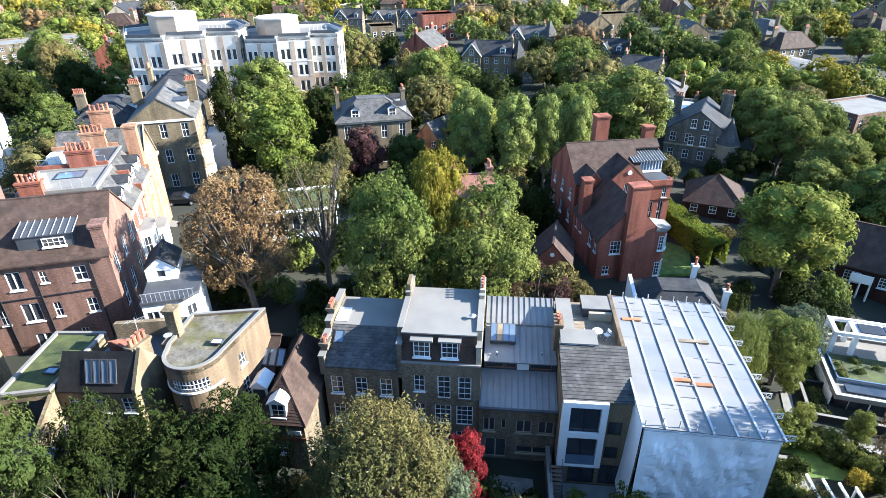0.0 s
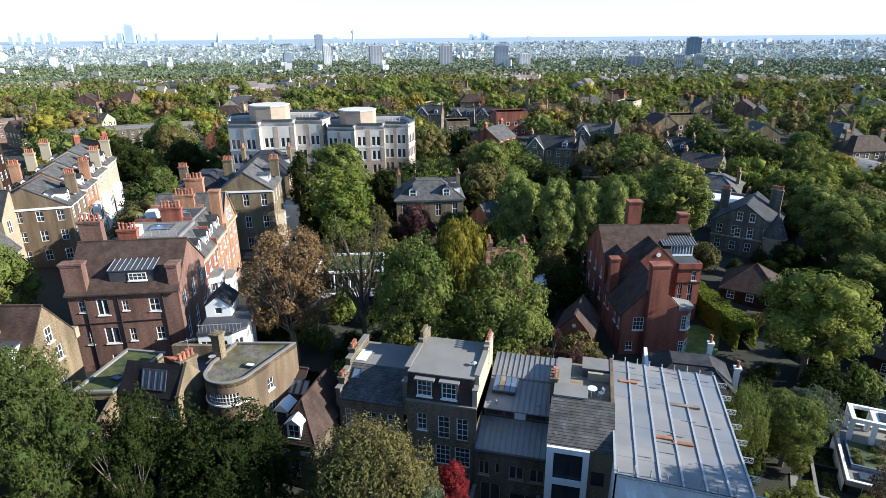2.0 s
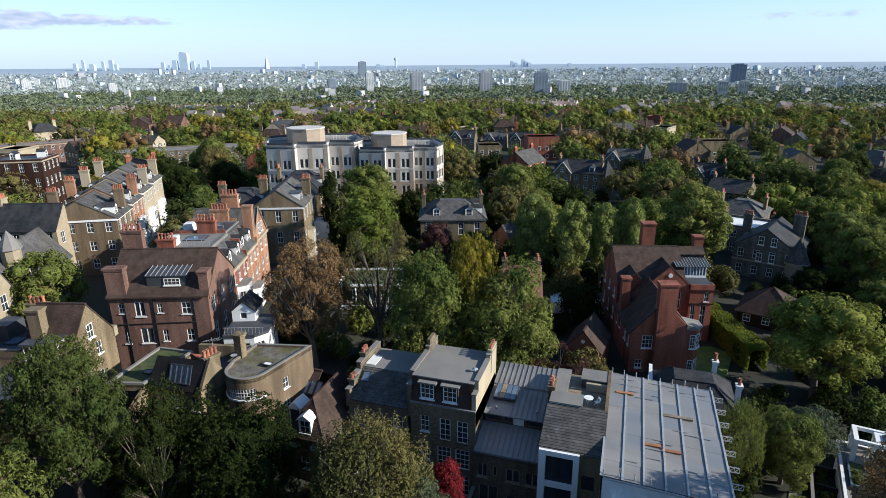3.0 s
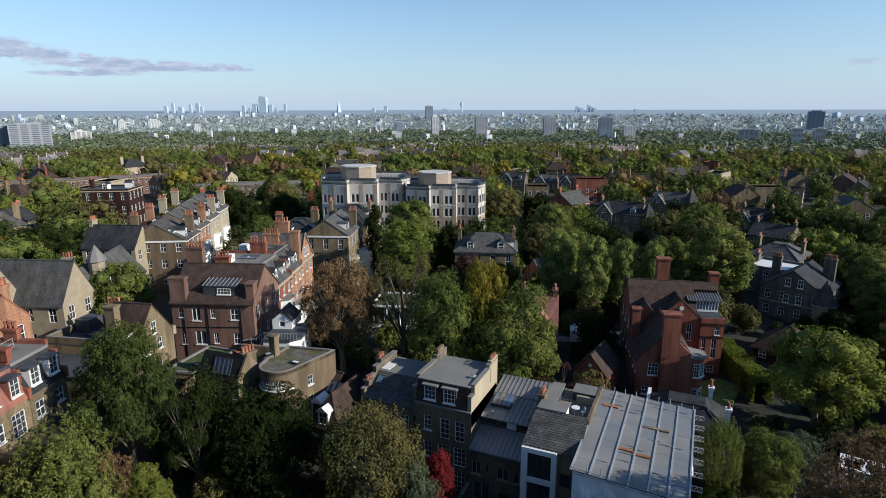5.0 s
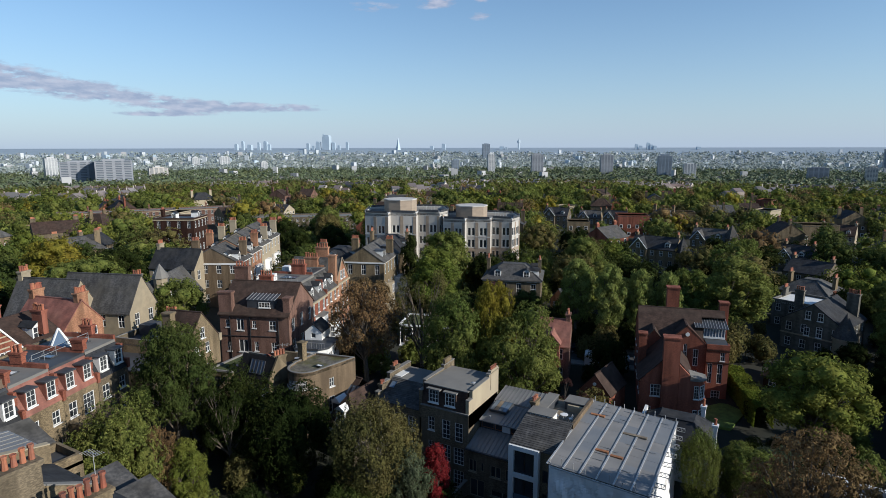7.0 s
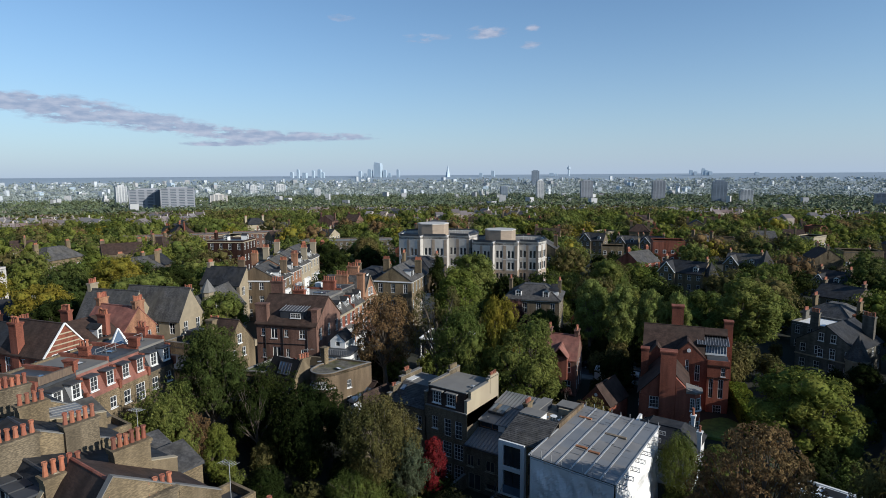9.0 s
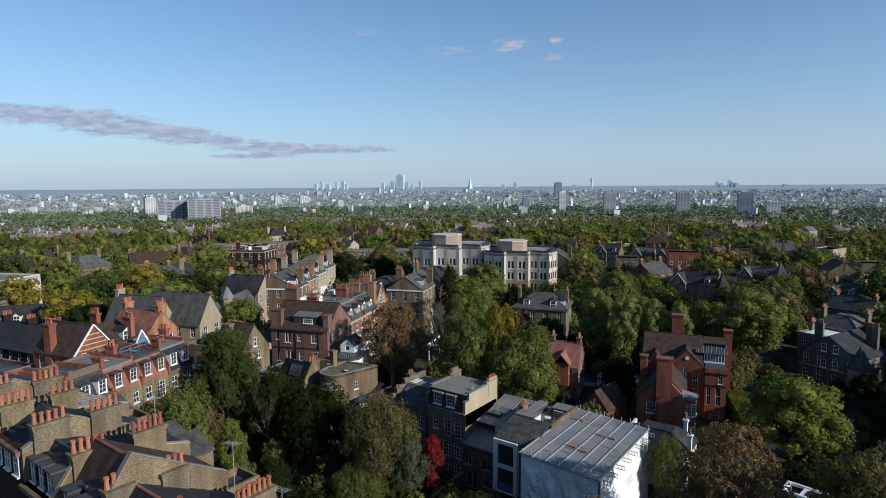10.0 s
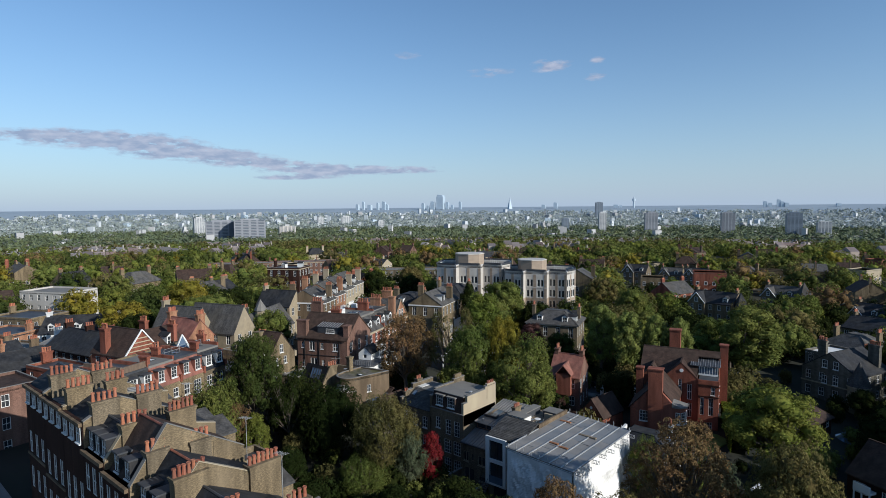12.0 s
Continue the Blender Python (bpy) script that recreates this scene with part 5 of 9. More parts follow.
def brick_mansion():
    """The big red-brick house with the tiled roof, and the gabled row behind it along the street."""
    h = thing("brick_mansion", pose(-24.2, 39.5, 0, 0, 0, 20), "large dark red brick mansion block with tiled hipped roof", "house")
    W, D = 10.6, 9.0
    f = [(0.9, 1.5, 13.2, 14.3), (2.6, 3.7, 12.8, 14.5, "pair"), (5.0, 5.6, 13.2, 14.3), (2.8, 4.2, 9.6, 11.4, "pair"), (5.2, 5.8, 9.8, 11.2), (3.0, 4.3, 6.8, 8.3, "pair"), (7.6, 8.6, 13.0, 14.4), (7.8, 8.6, 9.8, 11.2), (6.6, 7.2, 6.8, 8.3), (1.0, 1.6, 9.6, 11.0)]
    f2 = rows(D, (12.6, 2.0, 3, 1.0), (9.2, 2.2, 3, 1.1), (5.8, 2.2, 3, 1.1))
    walls(h, rect(-W, 0, 0, D), 4.0, 15.4, BRICK_MAUVE, {0: f, 1: f2})
    gable_roof(h, -W, -0.0, 0, D, 15.3, 3.7, TILE_BROWN, "x", 0.35)
    part("gable", Shape().face([(0, 0, 15.4), (0, D, 15.4), (0, D / 2, 19.05)]), BRICK_MAUVE, h)
    part("gable", Shape().face([(-W, D, 15.4), (-W, 0, 15.4), (-W, D / 2, 19.05)]), BRICK_MAUVE, h)
    chimney(h, -9.6, 0.4, 14.6, 18.4, 2.0, 0.9, 0, BRICK_MAUVE)
    chimney(h, -0.4, 0.9, 14.6, 17.8, 1.0, 1.3, 0, BRICK_MAUVE)
    chimney(h, -9.4, D / 2 + 0.6, 18.5, 21.2, 2.2, 0.8, 5, BRICK_MAUVE)
    dm = part("dormer", Shape().box(-6.6, -2.4, 0.7, 3.6, 15.9, 17.15), LEAD_DARK, h, "wide lead dormer")
    q = Shape()
    slab(q, [(-6.7, 0.6, 17.15), (-2.3, 0.6, 17.15), (-2.3, 3.4, 17.75), (-6.7, 3.4, 17.75)], 0.08)
    dr = part("dormer_roof", q, LEAD_DARK, dm)
    for i in range(9):
        q = Shape()
        x = -6.65 + i * 0.54
        slab(q, [(x, 0.6, 17.24), (x + 0.05, 0.6, 17.24), (x + 0.05, 3.4, 17.84), (x, 3.4, 17.84)], 0.05)
        part("glazing_bar", q, STEEL, dr)
    window(h, pose(-3.9, 0.66, 16.15), 1.7, 0.75, "grid")
    part("drainpipe", Shape().bar((-10.4, -0.08, 11.9), (-1.7, -0.08, 12.1), 0.05, 0, 6), BLACK, h)
    for x in (-9.0, -5.9, -1.6):
        part("drainpipe", Shape().bar((x, -0.08, 5), (x, -0.08, 15.2), 0.06, 0, 6), BLACK, h)
    # row to the back, facing the street: two houses under lead mansards with dormers, then a gabled one
    for i in range(3):
        w = (6.4, 6.2, 7.0)[i]
        k = thing("street_house" if i < 2 else "gabled_house", pose(-24.2, 39.5, 0, 0, 0, 20) @ Matrix.Translation((-0.35 - 0.3 * i, D + 0.02 + (0, 6.42, 12.64)[i], 0)),
                  "red brick town house with white bays and lead dormers" if i < 2 else "orange brick gabled town house with tall stack", "house", "brick row behind the mansion")
        wn = rows(w, (12.4, 1.7, 3, 0.9), (9.2, 2.0, 3, 0.95), (5.9, 2.0, 3, 0.95))
        wall_m = BRICK_RED if i == 0 else BRICK_ORANGE
        walls(k, rect(-9, 0, 0, w), 3.0, 14.6, wall_m, {1: wn, 0: [(6.2, 7.2, 12.0, 13.6)]})
        part("cornice", Shape().box(0.01, 0.3, 0, w, 14.3, 14.62), RENDER_CREAM, k)
        if i < 2:
            s = Shape()
            slab(s, [(0.1, 0.1, 14.6), (0.1, w - 0.1, 14.6), (-2.3, w - 0.1, 17.4), (-2.3, 0.1, 17.4)], 0.1)
            part("mansard", s, SLATE_PALE, k)
            walls(k, rect(-8.8, -2.2, 0.1, w - 0.1), 14.6, 17.6, LEAD_DARK, {1: [(0.5, 2.6, 16.2, 17.4, "grid"), (3.3, 5.4, 16.2, 17.4, "grid")]})
            flat_roof(k, rect(-8.8, -2.0, 0.1, w - 0.1), 17.7, LEAD_DARK if i else LEAD, 0.14, LEAD)
            rooflight(k, pose(-5.2, w / 2, 17.75), 2.6, 2.0)
            part("roof_hatch", Shape().box(-7.8, -6.6, 1.0, 2.4, 17.7, 18.8), WHITE, k)
            for y in (1.5, w - 1.5):
                dormer(k, pose(-0.45, y, 14.9, 0, 0, 90), 1.35, 1.6, 1.7, "gable", WHITE, SLATE, "sash")
            c = Shape()
            for xa, xb, z in ((-0.6, 0.2, 15.4), (-2.3, -0.6, 17.0), (-9, -2.3, 18.2)):
                c.box(xa, xb, w - 0.14, w + 0.14, 13.8, z)
            part("party_wall", c, wall_m, k)
            chimney(k, -4.6, w, 17.6, 19.6, 2.4, 0.7, 6, wall_m)
            if i == 0:
                chimney(k, -7.4, 0.3, 15.0, 18.9, 2.0, 0.8, 5, wall_m)
            fence_r = Shape()
            for q in range(8):
                fence_r.bar((-8.6 + q * 0.9, 0.4, 17.8), (-8.6 + q * 0.9, 0.4, 18.7), 0.02)
            fence_r.bar((-8.6, 0.4, 18.7), (-2.3, 0.4, 18.7), 0.025)
            part("roof_rail", fence_r, STEEL, k)
        else:
            part("gable", Shape().face([(0.02, 0.0, 14.6), (0.02, w, 14.6), (0.02, w / 2, 18.9)]).face([(-9, w, 14.6), (-9, 0, 14.6), (-9, w / 2, 18.9)]), wall_m, k)
            gable_roof(k, -9, 0, 0.02, w - 0.02, 14.6, 4.1, SLATE_PALE, "x", 0.1)
            part("bargeboard", Shape().bar((0.12, -0.05, 14.65), (0.12, w / 2, 19.0), 0.09).bar((0.12, w + 0.05, 14.65), (0.12, w / 2, 19.0), 0.09), STONE_WARM, k)
            window(k, pose(0.06, w / 2 - 0.7, 15.2, 0, 0, 90), 0.8, 1.5)
            window(k, pose(0.06, w / 2 + 0.7, 15.2, 0, 0, 90), 0.8, 1.5)
            chimney(k, -0.5, 0.2, 13.0, 20.0, 1.3, 1.0, 0, wall_m)
            chimney(k, -5.0, w, 15.0, 20.2, 2.4, 0.8, 5, wall_m)
        top = (12.0, 9.2, 5.6)[i]
        bay = Shape().prism([(0.02, w / 2 - 1.7), (1.1, w / 2 - 1.0), (1.1, w / 2 + 1.0), (0.02, w / 2 + 1.7)], 3.0, top)
        b = part("bay", bay, WHITE, k, "white painted bay window")
        part("bay_roof", Shape().prism([(0.02, w / 2 - 1.85), (1.25, w / 2 - 1.1), (1.25, w / 2 + 1.1), (0.02, w / 2 + 1.85)], top, top + 0.16), LEAD, b)
        for z in (3.6, 6.6, 9.4):
            if z + 2 < top + 0.4:
                for a in (-0.5, 0.5):
                    window(k, pose(1.13, w / 2 + a, z, 0, 0, 90), 0.85, 1.9, "bare")
                window(k, pose(0.6, w / 2 - 1.38, z, 0, 0, 33), 0.7, 1.9, "bare")
                window(k, pose(0.6, w / 2 + 1.38, z, 0, 0, 147), 0.7, 1.9, "bare")
    # white bay extension at the foot
    e = thing("garden_wing", pose(-20.9, 40.0, 0, 0, 0, 20), "white timber bay wing with a lead roof terrace", "house")
    pts = [(-1.0, -2.6), (2.2, -2.6), (3.3, -1.6), (3.3, 2.5), (-1.0, 2.5)]
    walls(e, pts, 4, 11.6, WHITE, {0: [(0.2, 1.2, 9.8, 10.9, "pair"), (1.6, 2.7, 9.8, 10.9, "pair")], 1: [(0.25, 1.2, 9.8, 10.9, "pair")], 2: [(0.4, 1.6, 9.8, 10.9, "pair"), (2.2, 3.4, 9.8, 10.9, "pair")]})
    part("terrace_roof", Shape().prism([(p[0] * 1.05, p[1] * 1.05) for p in pts], 11.6, 11.9), LEAD_DARK, e)
    walls(e, rect(-1.0, 1.5, 0.8, 4.0), 11.9, 13.1, WHITE, {0: [(0.9, 1.6, 12.2, 12.9, "plain")]}, gables={0: 1.1})
    gable_roof(e, -1.0, 1.5, 0.83, 4.0, 13.1, 1.05, SLATE, "y", 0.15)
    for i in range(12):
        part("baluster", Shape().bar((-0.8 + i * 0.36, -2.6, 11.9), (-0.8 + i * 0.36, -2.6, 12.7), 0.02), STEEL, e)
    part("handrail", Shape().bar((-0.9, -2.6, 12.7), (3.3, -2.6, 12.7), 0.03), STEEL, e)


def gable_house():
    h = thing("gable_house", pose(-28.4, 25.9, 0, 0, 0, 14), "stock brick gabled house with white arched windows", "house")
    W, D = 11.0, 6.6
    walls(h, rect(-W, 0, 0, D), 5.0, 13.6, BRICK_STOCK, {1: [(1.6, 2.4, 12.2, 13.5), (3.7, 4.5, 12.2, 13.5), (1.2, 2.0, 8.8, 10.6), (3.4, 4.2, 8.8, 10.6), (2.8, 3.6, 14.3, 15.7)], 0: rows(W, (10.2, 1.6, 3, 0.9), (6.8, 1.7, 3, 0.9))}, gables={1: 4.2})
    gable_roof(h, -4.6, -0.05, 0, D, 13.6, 4.0, TILE_BROWN, "x", 0.25)
    part("gable", Shape().face([(-4.6, D, 13.6), (-4.6, 0, 13.6), (-4.6, D / 2, 17.6)]), BRICK_STOCK, h)
    flat_roof(h, rect(-W, -4.62, 0, D), 13.7, LEAD_DARK, 0.7, BRICK_GREY, coping=LEAD)
    rooflight(h, pose(-7.6, 2.4, 13.75), 1.4, 1.6)
    part("roof_box", Shape().box(-10.2, -8.4, 3.4, 5.6, 13.7, 15.2), LEAD_DARK, h)
    chimney(h, -7.2, D - 0.3, 13.4, 16.4, 1.8, 0.7, 4, BRICK_STOCK)
    for y in (-0.35, D - 0.2):
        part("kneeler", Shape().box(-0.4, 0.15, y, y + 0.55, 12.9, 13.9), STONE_WARM, h)
    chimney(h, -3.4, 1.4, 14.0, 18.0, 1.2, 0.9, 0, BRICK_STOCK)
    for x in (-1.6,):
        dormer(h, pose(x, -0.1, 13.4), 1.3, 1.9, 2.6, "flat", WHITE, LEAD_DARK, "sash")
    dormer(h, pose(-3.5, -0.1, 13.5), 1.5, 1.5, 2.2, "flat", LEAD_DARK, LEAD_DARK, "pair")
    part("lower_wing", Shape().box(-W, -1.0, -5.0, -0.01, 5.0, 12.4), BRICK_GREY, h)
    part("wing_roof", Shape().box(-W - 0.1, -0.9, -5.1, -0.01, 12.4, 12.6), LEAD_DARK, h)


def mansard_row():
    """The row with red tiled mansards, towards the gardens."""
    base = pose(-20.7, 4.2, 1.4, 0, 0, 20)
    for i in range(-1, 3):
        h = thing("mansard_house", base @ Matrix.Translation((0, i * 4.34, 0)), "yellow stock brick terrace house with red tiled mansard" if i in (0, 1) else "brick terrace house with dark slate mansard", "house", "mansard row")
        red = i in (0, 1)
        w = 4.3
        roof_m, wall_m = (TILE_RED, BRICK_STOCK) if red else (SLATE, BRICK_GREY)
        wn = [(0.5, 1.5, 11.9, 13.4, "sash"), (2.9, 3.8, 12.1, 13.4, "sash"), (0.6, 1.5, 8.6, 10.2, "sash"), (2.6, 3.8, 8.6, 10.4, "grid")]
        if i == 1:
            wn[1] = (2.3, 3.7, 11.4, 13.5, "grid")
        walls(h, rect(-8, 0, 0, w), 3.0, 14.2, wall_m, {1: wn})
        s = Shape()
        s.face([(0.1, 0, 14.2), (0.1, w, 14.2), (-1.3, w, 17.0), (-1.3, 0, 17.0)])
        s.face([(0.1, 0, 14.2), (-1.3, 0, 17.0), (-1.3, 0, 14.2)]).face([(0.1, w, 14.2), (-1.3, w, 14.2), (-1.3, w, 17.0)])
        part("mansard", s, roof_m, h)
        part("flat_roof", Shape().box(-7.8, -1.2, 0.05, w - 0.05, 16.8, 17.08), LEAD_DARK if i % 2 else LEAD, h)
        part("back_wall", Shape().box(-8, -7.7, 0, w, 14.2, 17.3), wall_m, h)
        for y in (1.05, 3.2):
            dormer(h, pose(-0.05, y, 14.75, 0, 0, 90), 1.15, 1.65, 1.6, "flat", roof_m if red else WHITE, LEAD_DARK, "grid")
        pw = Shape()
        for xa, xb, z in ((-0.5, 0.2, 15.0), (-1.3, -0.5, 16.6), (-8, -1.3, 17.5)):
            pw.box(xa, xb, w - 0.17, w + 0.17, 14.0, z)
        if i == -1:
            pw.box(-8, -1.3, -0.17, 0.17, 14.0, 17.6).box(-1.3, 0.1, -0.17, 0.17, 14.0, 15.2)
            part("parapet", Shape().box(-7.7, -1.3, 0.2, 0.5, 17.1, 18.0).box(-1.6, -1.3, 0.5, w, 17.1, 17.9), WOOD_DARK, h, "grey boarded roof screen")
        part("party_wall", pw, BRICK_RED, h)
        chimney(h, -1.7 if i % 2 else -4.4, w, 17.4, 18.5, 1.3, 0.5, 0 if i % 2 else 3, BRICK_RED)
        rooflight(h, pose(-3.6, w / 2, 17.1), 1.2, 0.9, m=WHITE if i == 0 else None)
    k = thing("roof_rail", base @ Matrix.Translation((-3.2, 4.6, 17.1)), "galvanised safety rail on a flat roof", "rail")
    for i in range(6):
        part("post", Shape().bar((0, i * 1.4, 0), (0, i * 1.4, 1.0), 0.025), STEEL, k)
        part("brace", Shape().bar((0, i * 1.4, 0.9), (-0.7, i * 1.4, 0), 0.02), STEEL, k)
    for z in (0.55, 1.0):
        part("handrail", Shape().bar((0, 0, z), (0, 7, z), 0.025), STEEL, k)
    p = thing("roof_pyramid", base @ Matrix.Translation((-5.0, 9.8, 17.1)), "white glazed pyramid rooflight", "rooflight")
    part("pyramid", Shape().cone(0, 0, 0, 1.25, 1.9, 0.0, 4), GLASS_SKY, p)
    for q in range(4):
        part("glazing_bar", Shape().bar((1.28 * math.cos(q * math.pi / 2), 1.28 * math.sin(q * math.pi / 2), 0), (0, 0, 1.95), 0.09), WHITE, p)
    # planted roof terrace at the foot
    g = thing("garden_wall", base @ Matrix.Translation((2.0, 4.6, 4.4)), "brick garden terrace wall with climbing plants", "wall")
    part("wall", Shape().box(-2, 0.9, 0, 5.2, 0, 6.4), BRICK_STOCK, g)
    part("parapet", Shape().box(0.65, 0.92, -0.1, 5.3, 6.4, 7.2).box(-2, 0.65, -0.1, 0.15, 6.4, 7.2), BRICK_STOCK, g)


def street_terrace():
    """The tall terrace down the hill street: raking party walls, slate roofs, stacks and back additions."""
    y0, y1 = -10.8, -1.0
    # left and right walls, front eaves, ridge, ridge line, back eaves, roof kind, wall, roof
    plan = ((-17.4, -11.4, 20.6, 22.2, -7.6, 18.6, "ridge", BRICK_DARK, SLATE), (-11.4, -5.6, 20.5, 21.0, -7.8, 18.4, "zinc", BRICK_DARK, ZINC),
            (-5.6, -0.2, 20.3, 21.6, -7.6, 18.2, "ridge", BRICK_DARK, SLATE), (-0.2, 4.5, 18.0, 20.5, -8.2, 18.3, "mansard", BRICK_DARK, SLATE),
            (4.5, 9.6, 17.4, 21.4, -7.7, 17.4, "ridge", BRICK_DARK, TILE_BROWN), (9.6, 14.6, 16.2, 19.6, -7.6, 16.0, "ridge", BRICK_DARK, SLATE),
            (14.6, 19.6, 15.0, 18.0, -7.4, 14.6, "ridge", BRICK_GREY, SLATE), (19.6, 24.4, 13.6, 16.2, -7.4, 13.2, "ridge", BRICK_GREY, TILE_BROWN))
    for i, (x0, x1, ze, zr, yr, zb, kind, wm, rm) in enumerate(plan):
        w = x1 - x0 - 0.03
        zg = ground_z((x0 + x1) / 2, -6) - 0.6
        h = thing("street_house", pose(0, 0, 0), "tall dark red brick street house with white sash windows", "house", "street terrace")
        st = (ze - zg - 1.2) / 4
        fr = rows(w, *[(zg + 1.6 + st * k, st * 0.62, 3, 1.0) for k in range(4)])
        bk = rows(w, *[(zg + 1.6 + st * k, st * 0.5, 2, 1.0) for k in range(4) if zg + 1.6 + st * (k + 0.5) < zb - 0.3])
        pts = [(x0, y0), (x1 - 0.03, y0), (x1 - 0.03, y1), (x0, y1)]
        low = min(ze, zb)
        walls(h, pts, zg, low, wm, {0: [q for q in fr if q[3] < low - 0.1], 2: [q for q in bk if q[3] < low - 0.1]})
        s = Shape().box(x0, x1 - 0.03, y0, y0 + 0.3, low, ze)
        part("parapet", s, wm, h)
        if ze - low > 1.4:
            for k in range(3):
                window(h, pose(x0 + w * (k + 0.5) / 3, y0 - 0.03, low + 0.1), 1.0, min(1.8, ze - low - 0.4), "sash")
        part("cornice", Shape().box(x0, x1 - 0.03, y0 - 0.3, y0 - 0.01, ze - 0.35, ze - 0.02), RENDER_TAN, h)
        part("sill_band", Shape().box(x0, x1 - 0.03, y0 - 0.12, y0 - 0.01, zg + 1.3 + st * 2, zg + 1.5 + st * 2), RENDER_TAN, h)
        a, b = x0 + 0.18, x1 - 0.22
        s = Shape()
        if kind == "ridge":
            slab(s, [(a, y0 + 0.3, ze - 0.25), (b, y0 + 0.3, ze - 0.25), (b, yr, zr), (a, yr, zr)], 0.1)
            slab(s, [(b, y1 + 0.2, zb), (a, y1 + 0.2, zb), (a, yr, zr), (b, yr, zr)], 0.1)
            prof = [(y0 + 0.05, ze + 0.1), (yr, zr + 0.35), (y1 + 0.1, zb + 0.35)]
        elif kind == "mansard":
            slab(s, [(a, y0 + 0.3, ze - 0.05), (b, y0 + 0.3, ze - 0.05), (b, yr - 0.5, zr), (a, yr - 0.5, zr)], 0.1)
            slab(s, [(b, y1 + 0.2, zb), (a, y1 + 0.2, zb), (a, yr - 0.5, zr), (b, yr - 0.5, zr)], 0.1)
            prof = [(y0 + 0.05, ze + 0.1), (yr - 0.5, zr + 0.35), (y1 + 0.1, zb + 0.35)]
        else:
            slab(s, [(a, y0 + 0.3, ze - 0.5), (b, y0 + 0.3, ze - 0.5), (b, y1 + 0.2, zb + 0.7), (a, y1 + 0.2, zb + 0.7)], 0.1)
            for q in range(8):
                xx = a + (b - a) * (q + 0.5) / 8
                sm = Shape()
                slab(sm, [(xx - 0.03, y0 + 0.4, ze - 0.4), (xx + 0.03, y0 + 0.4, ze - 0.4), (xx + 0.03, y1 + 0.1, zb + 0.8), (xx - 0.03, y1 + 0.1, zb + 0.8)], 0.06)
                part("roof_seam", sm, rm, h)
            prof = [(y0 + 0.05, ze + 0.1), (yr, zr), (y1 + 0.1, zb + 1.3)]
        part("roof", s, rm, h)
        part("ridge_tiles", Shape().bar((a, yr if kind == "ridge" else yr - 0.5, zr + 0.03), (b, yr if kind == "ridge" else yr - 0.5, zr + 0.03), 0.11, 0, 6), POT if i in (4, 5) else LEAD_DARK, h) if kind in ("ridge", "mansard") else None
        p, c = Shape(), Shape()
        for (ya, za), (yb, zc) in zip(prof, prof[1:]):
            p.prism([(x1 - 0.2, ya), (x1 + 0.14, ya), (x1 + 0.14, yb), (x1 - 0.2, yb)], low - 2.6, [za, za, zc, zc])
            slab(c, [(x1 - 0.26, ya, za), (x1 + 0.2, ya, za), (x1 + 0.2, yb, zc), (x1 - 0.26, yb, zc)], 0.08)
        part("party_wall", p, BRICK_STOCK, h)
        part("coping", c, RENDER_CREAM if i % 2 else LEAD, h)
        if kind == "mansard":
            for k in (0.18, 0.5, 0.82):
                dormer(h, pose(x0 + w * k, y0 + 0.4, ze + 0.05), 1.05, 1.7, 1.9, "flat", SLATE, LEAD_DARK, "sash")
        elif i in (4, 5, 6):
            for k in (0.3, 0.72):
                dormer(h, pose(x0 + w * k, y0 + 0.5, ze), 1.05, 1.7, 2.4, "flat", SLATE, LEAD_DARK, "sash")
        else:
            rooflight(h, pose(x0 + w * 0.6, -4.0, zb + 1.6, 25, 0, 180), 0.8, 1.1)
        # back addition, narrower and lower, and a low one beyond it
        aw = w * 0.56
        bx = x0 + 0.3 if i % 2 else x1 - aw - 0.35
        za = zb - 2.0
        walls(h, rect(bx, bx + aw, y1 + 0.02, y1 + 3.2), zg, za, BRICK_STOCK if i % 2 else BRICK_GREY, {1: [(1.0, 2.0, za - 2.4, za - 0.8)], 2: [(0.9, 1.9, za - 2.4, za - 0.8)], 3: [(1.0, 2.0, za - 2.4, za - 0.8)]})
        if i % 3 == 1:
            flat_roof(h, rect(bx, bx + aw, y1 + 0.02, y1 + 3.2), za, LEAD_DARK, 0.6, BRICK_STOCK)
        else:
            s = Shape()
            slab(s, [(bx - 0.1, y1 + 0.03, za), (bx + aw + 0.15, y1 + 0.03, za), (bx + aw + 0.15, y1 + 3.3, za), (bx - 0.1, y1 + 3.3, za)], 0.12)
            part("roof", s, LEAD_DARK, h)
            q = Shape()
            slab(q, [(bx - 0.1, y1 + 0.03, za + 1.2), (bx - 0.1, y1 + 3.3, za + 1.2), (bx + aw + 0.15, y1 + 3.3, za + 0.13), (bx + aw + 0.15, y1 + 0.03, za + 0.13)][::-1], 0.1)
            part("lean_to_roof", q, SLATE_PALE, h)
            part("gable", Shape().prism([(bx, y1 + 3.1), (bx + aw, y1 + 3.1), (bx + aw, y1 + 3.2), (bx, y1 + 3.2)], za + 0.1, [za + 1.15, za + 0.14, za + 0.14, za + 1.15]), BRICK_GREY, h)
        if i in (3, 5, 6):
            t = zr + 2.6
            s = Shape().bar((x1 - 0.1, -3.4, zb), (x1 - 0.1, -3.4, t), 0.022).bar((x1 - 0.9, -3.4, t - 0.2), (x1 + 0.5, -3.4, t), 0.015)
            for k in range(7):
                s.bar((x1 - 0.85 + k * 0.22, -3.7, t - 0.19 + k * 0.03), (x1 - 0.85 + k * 0.22, -3.1, t - 0.19 + k * 0.03), 0.009)
            part("aerial", s, STEEL, h)
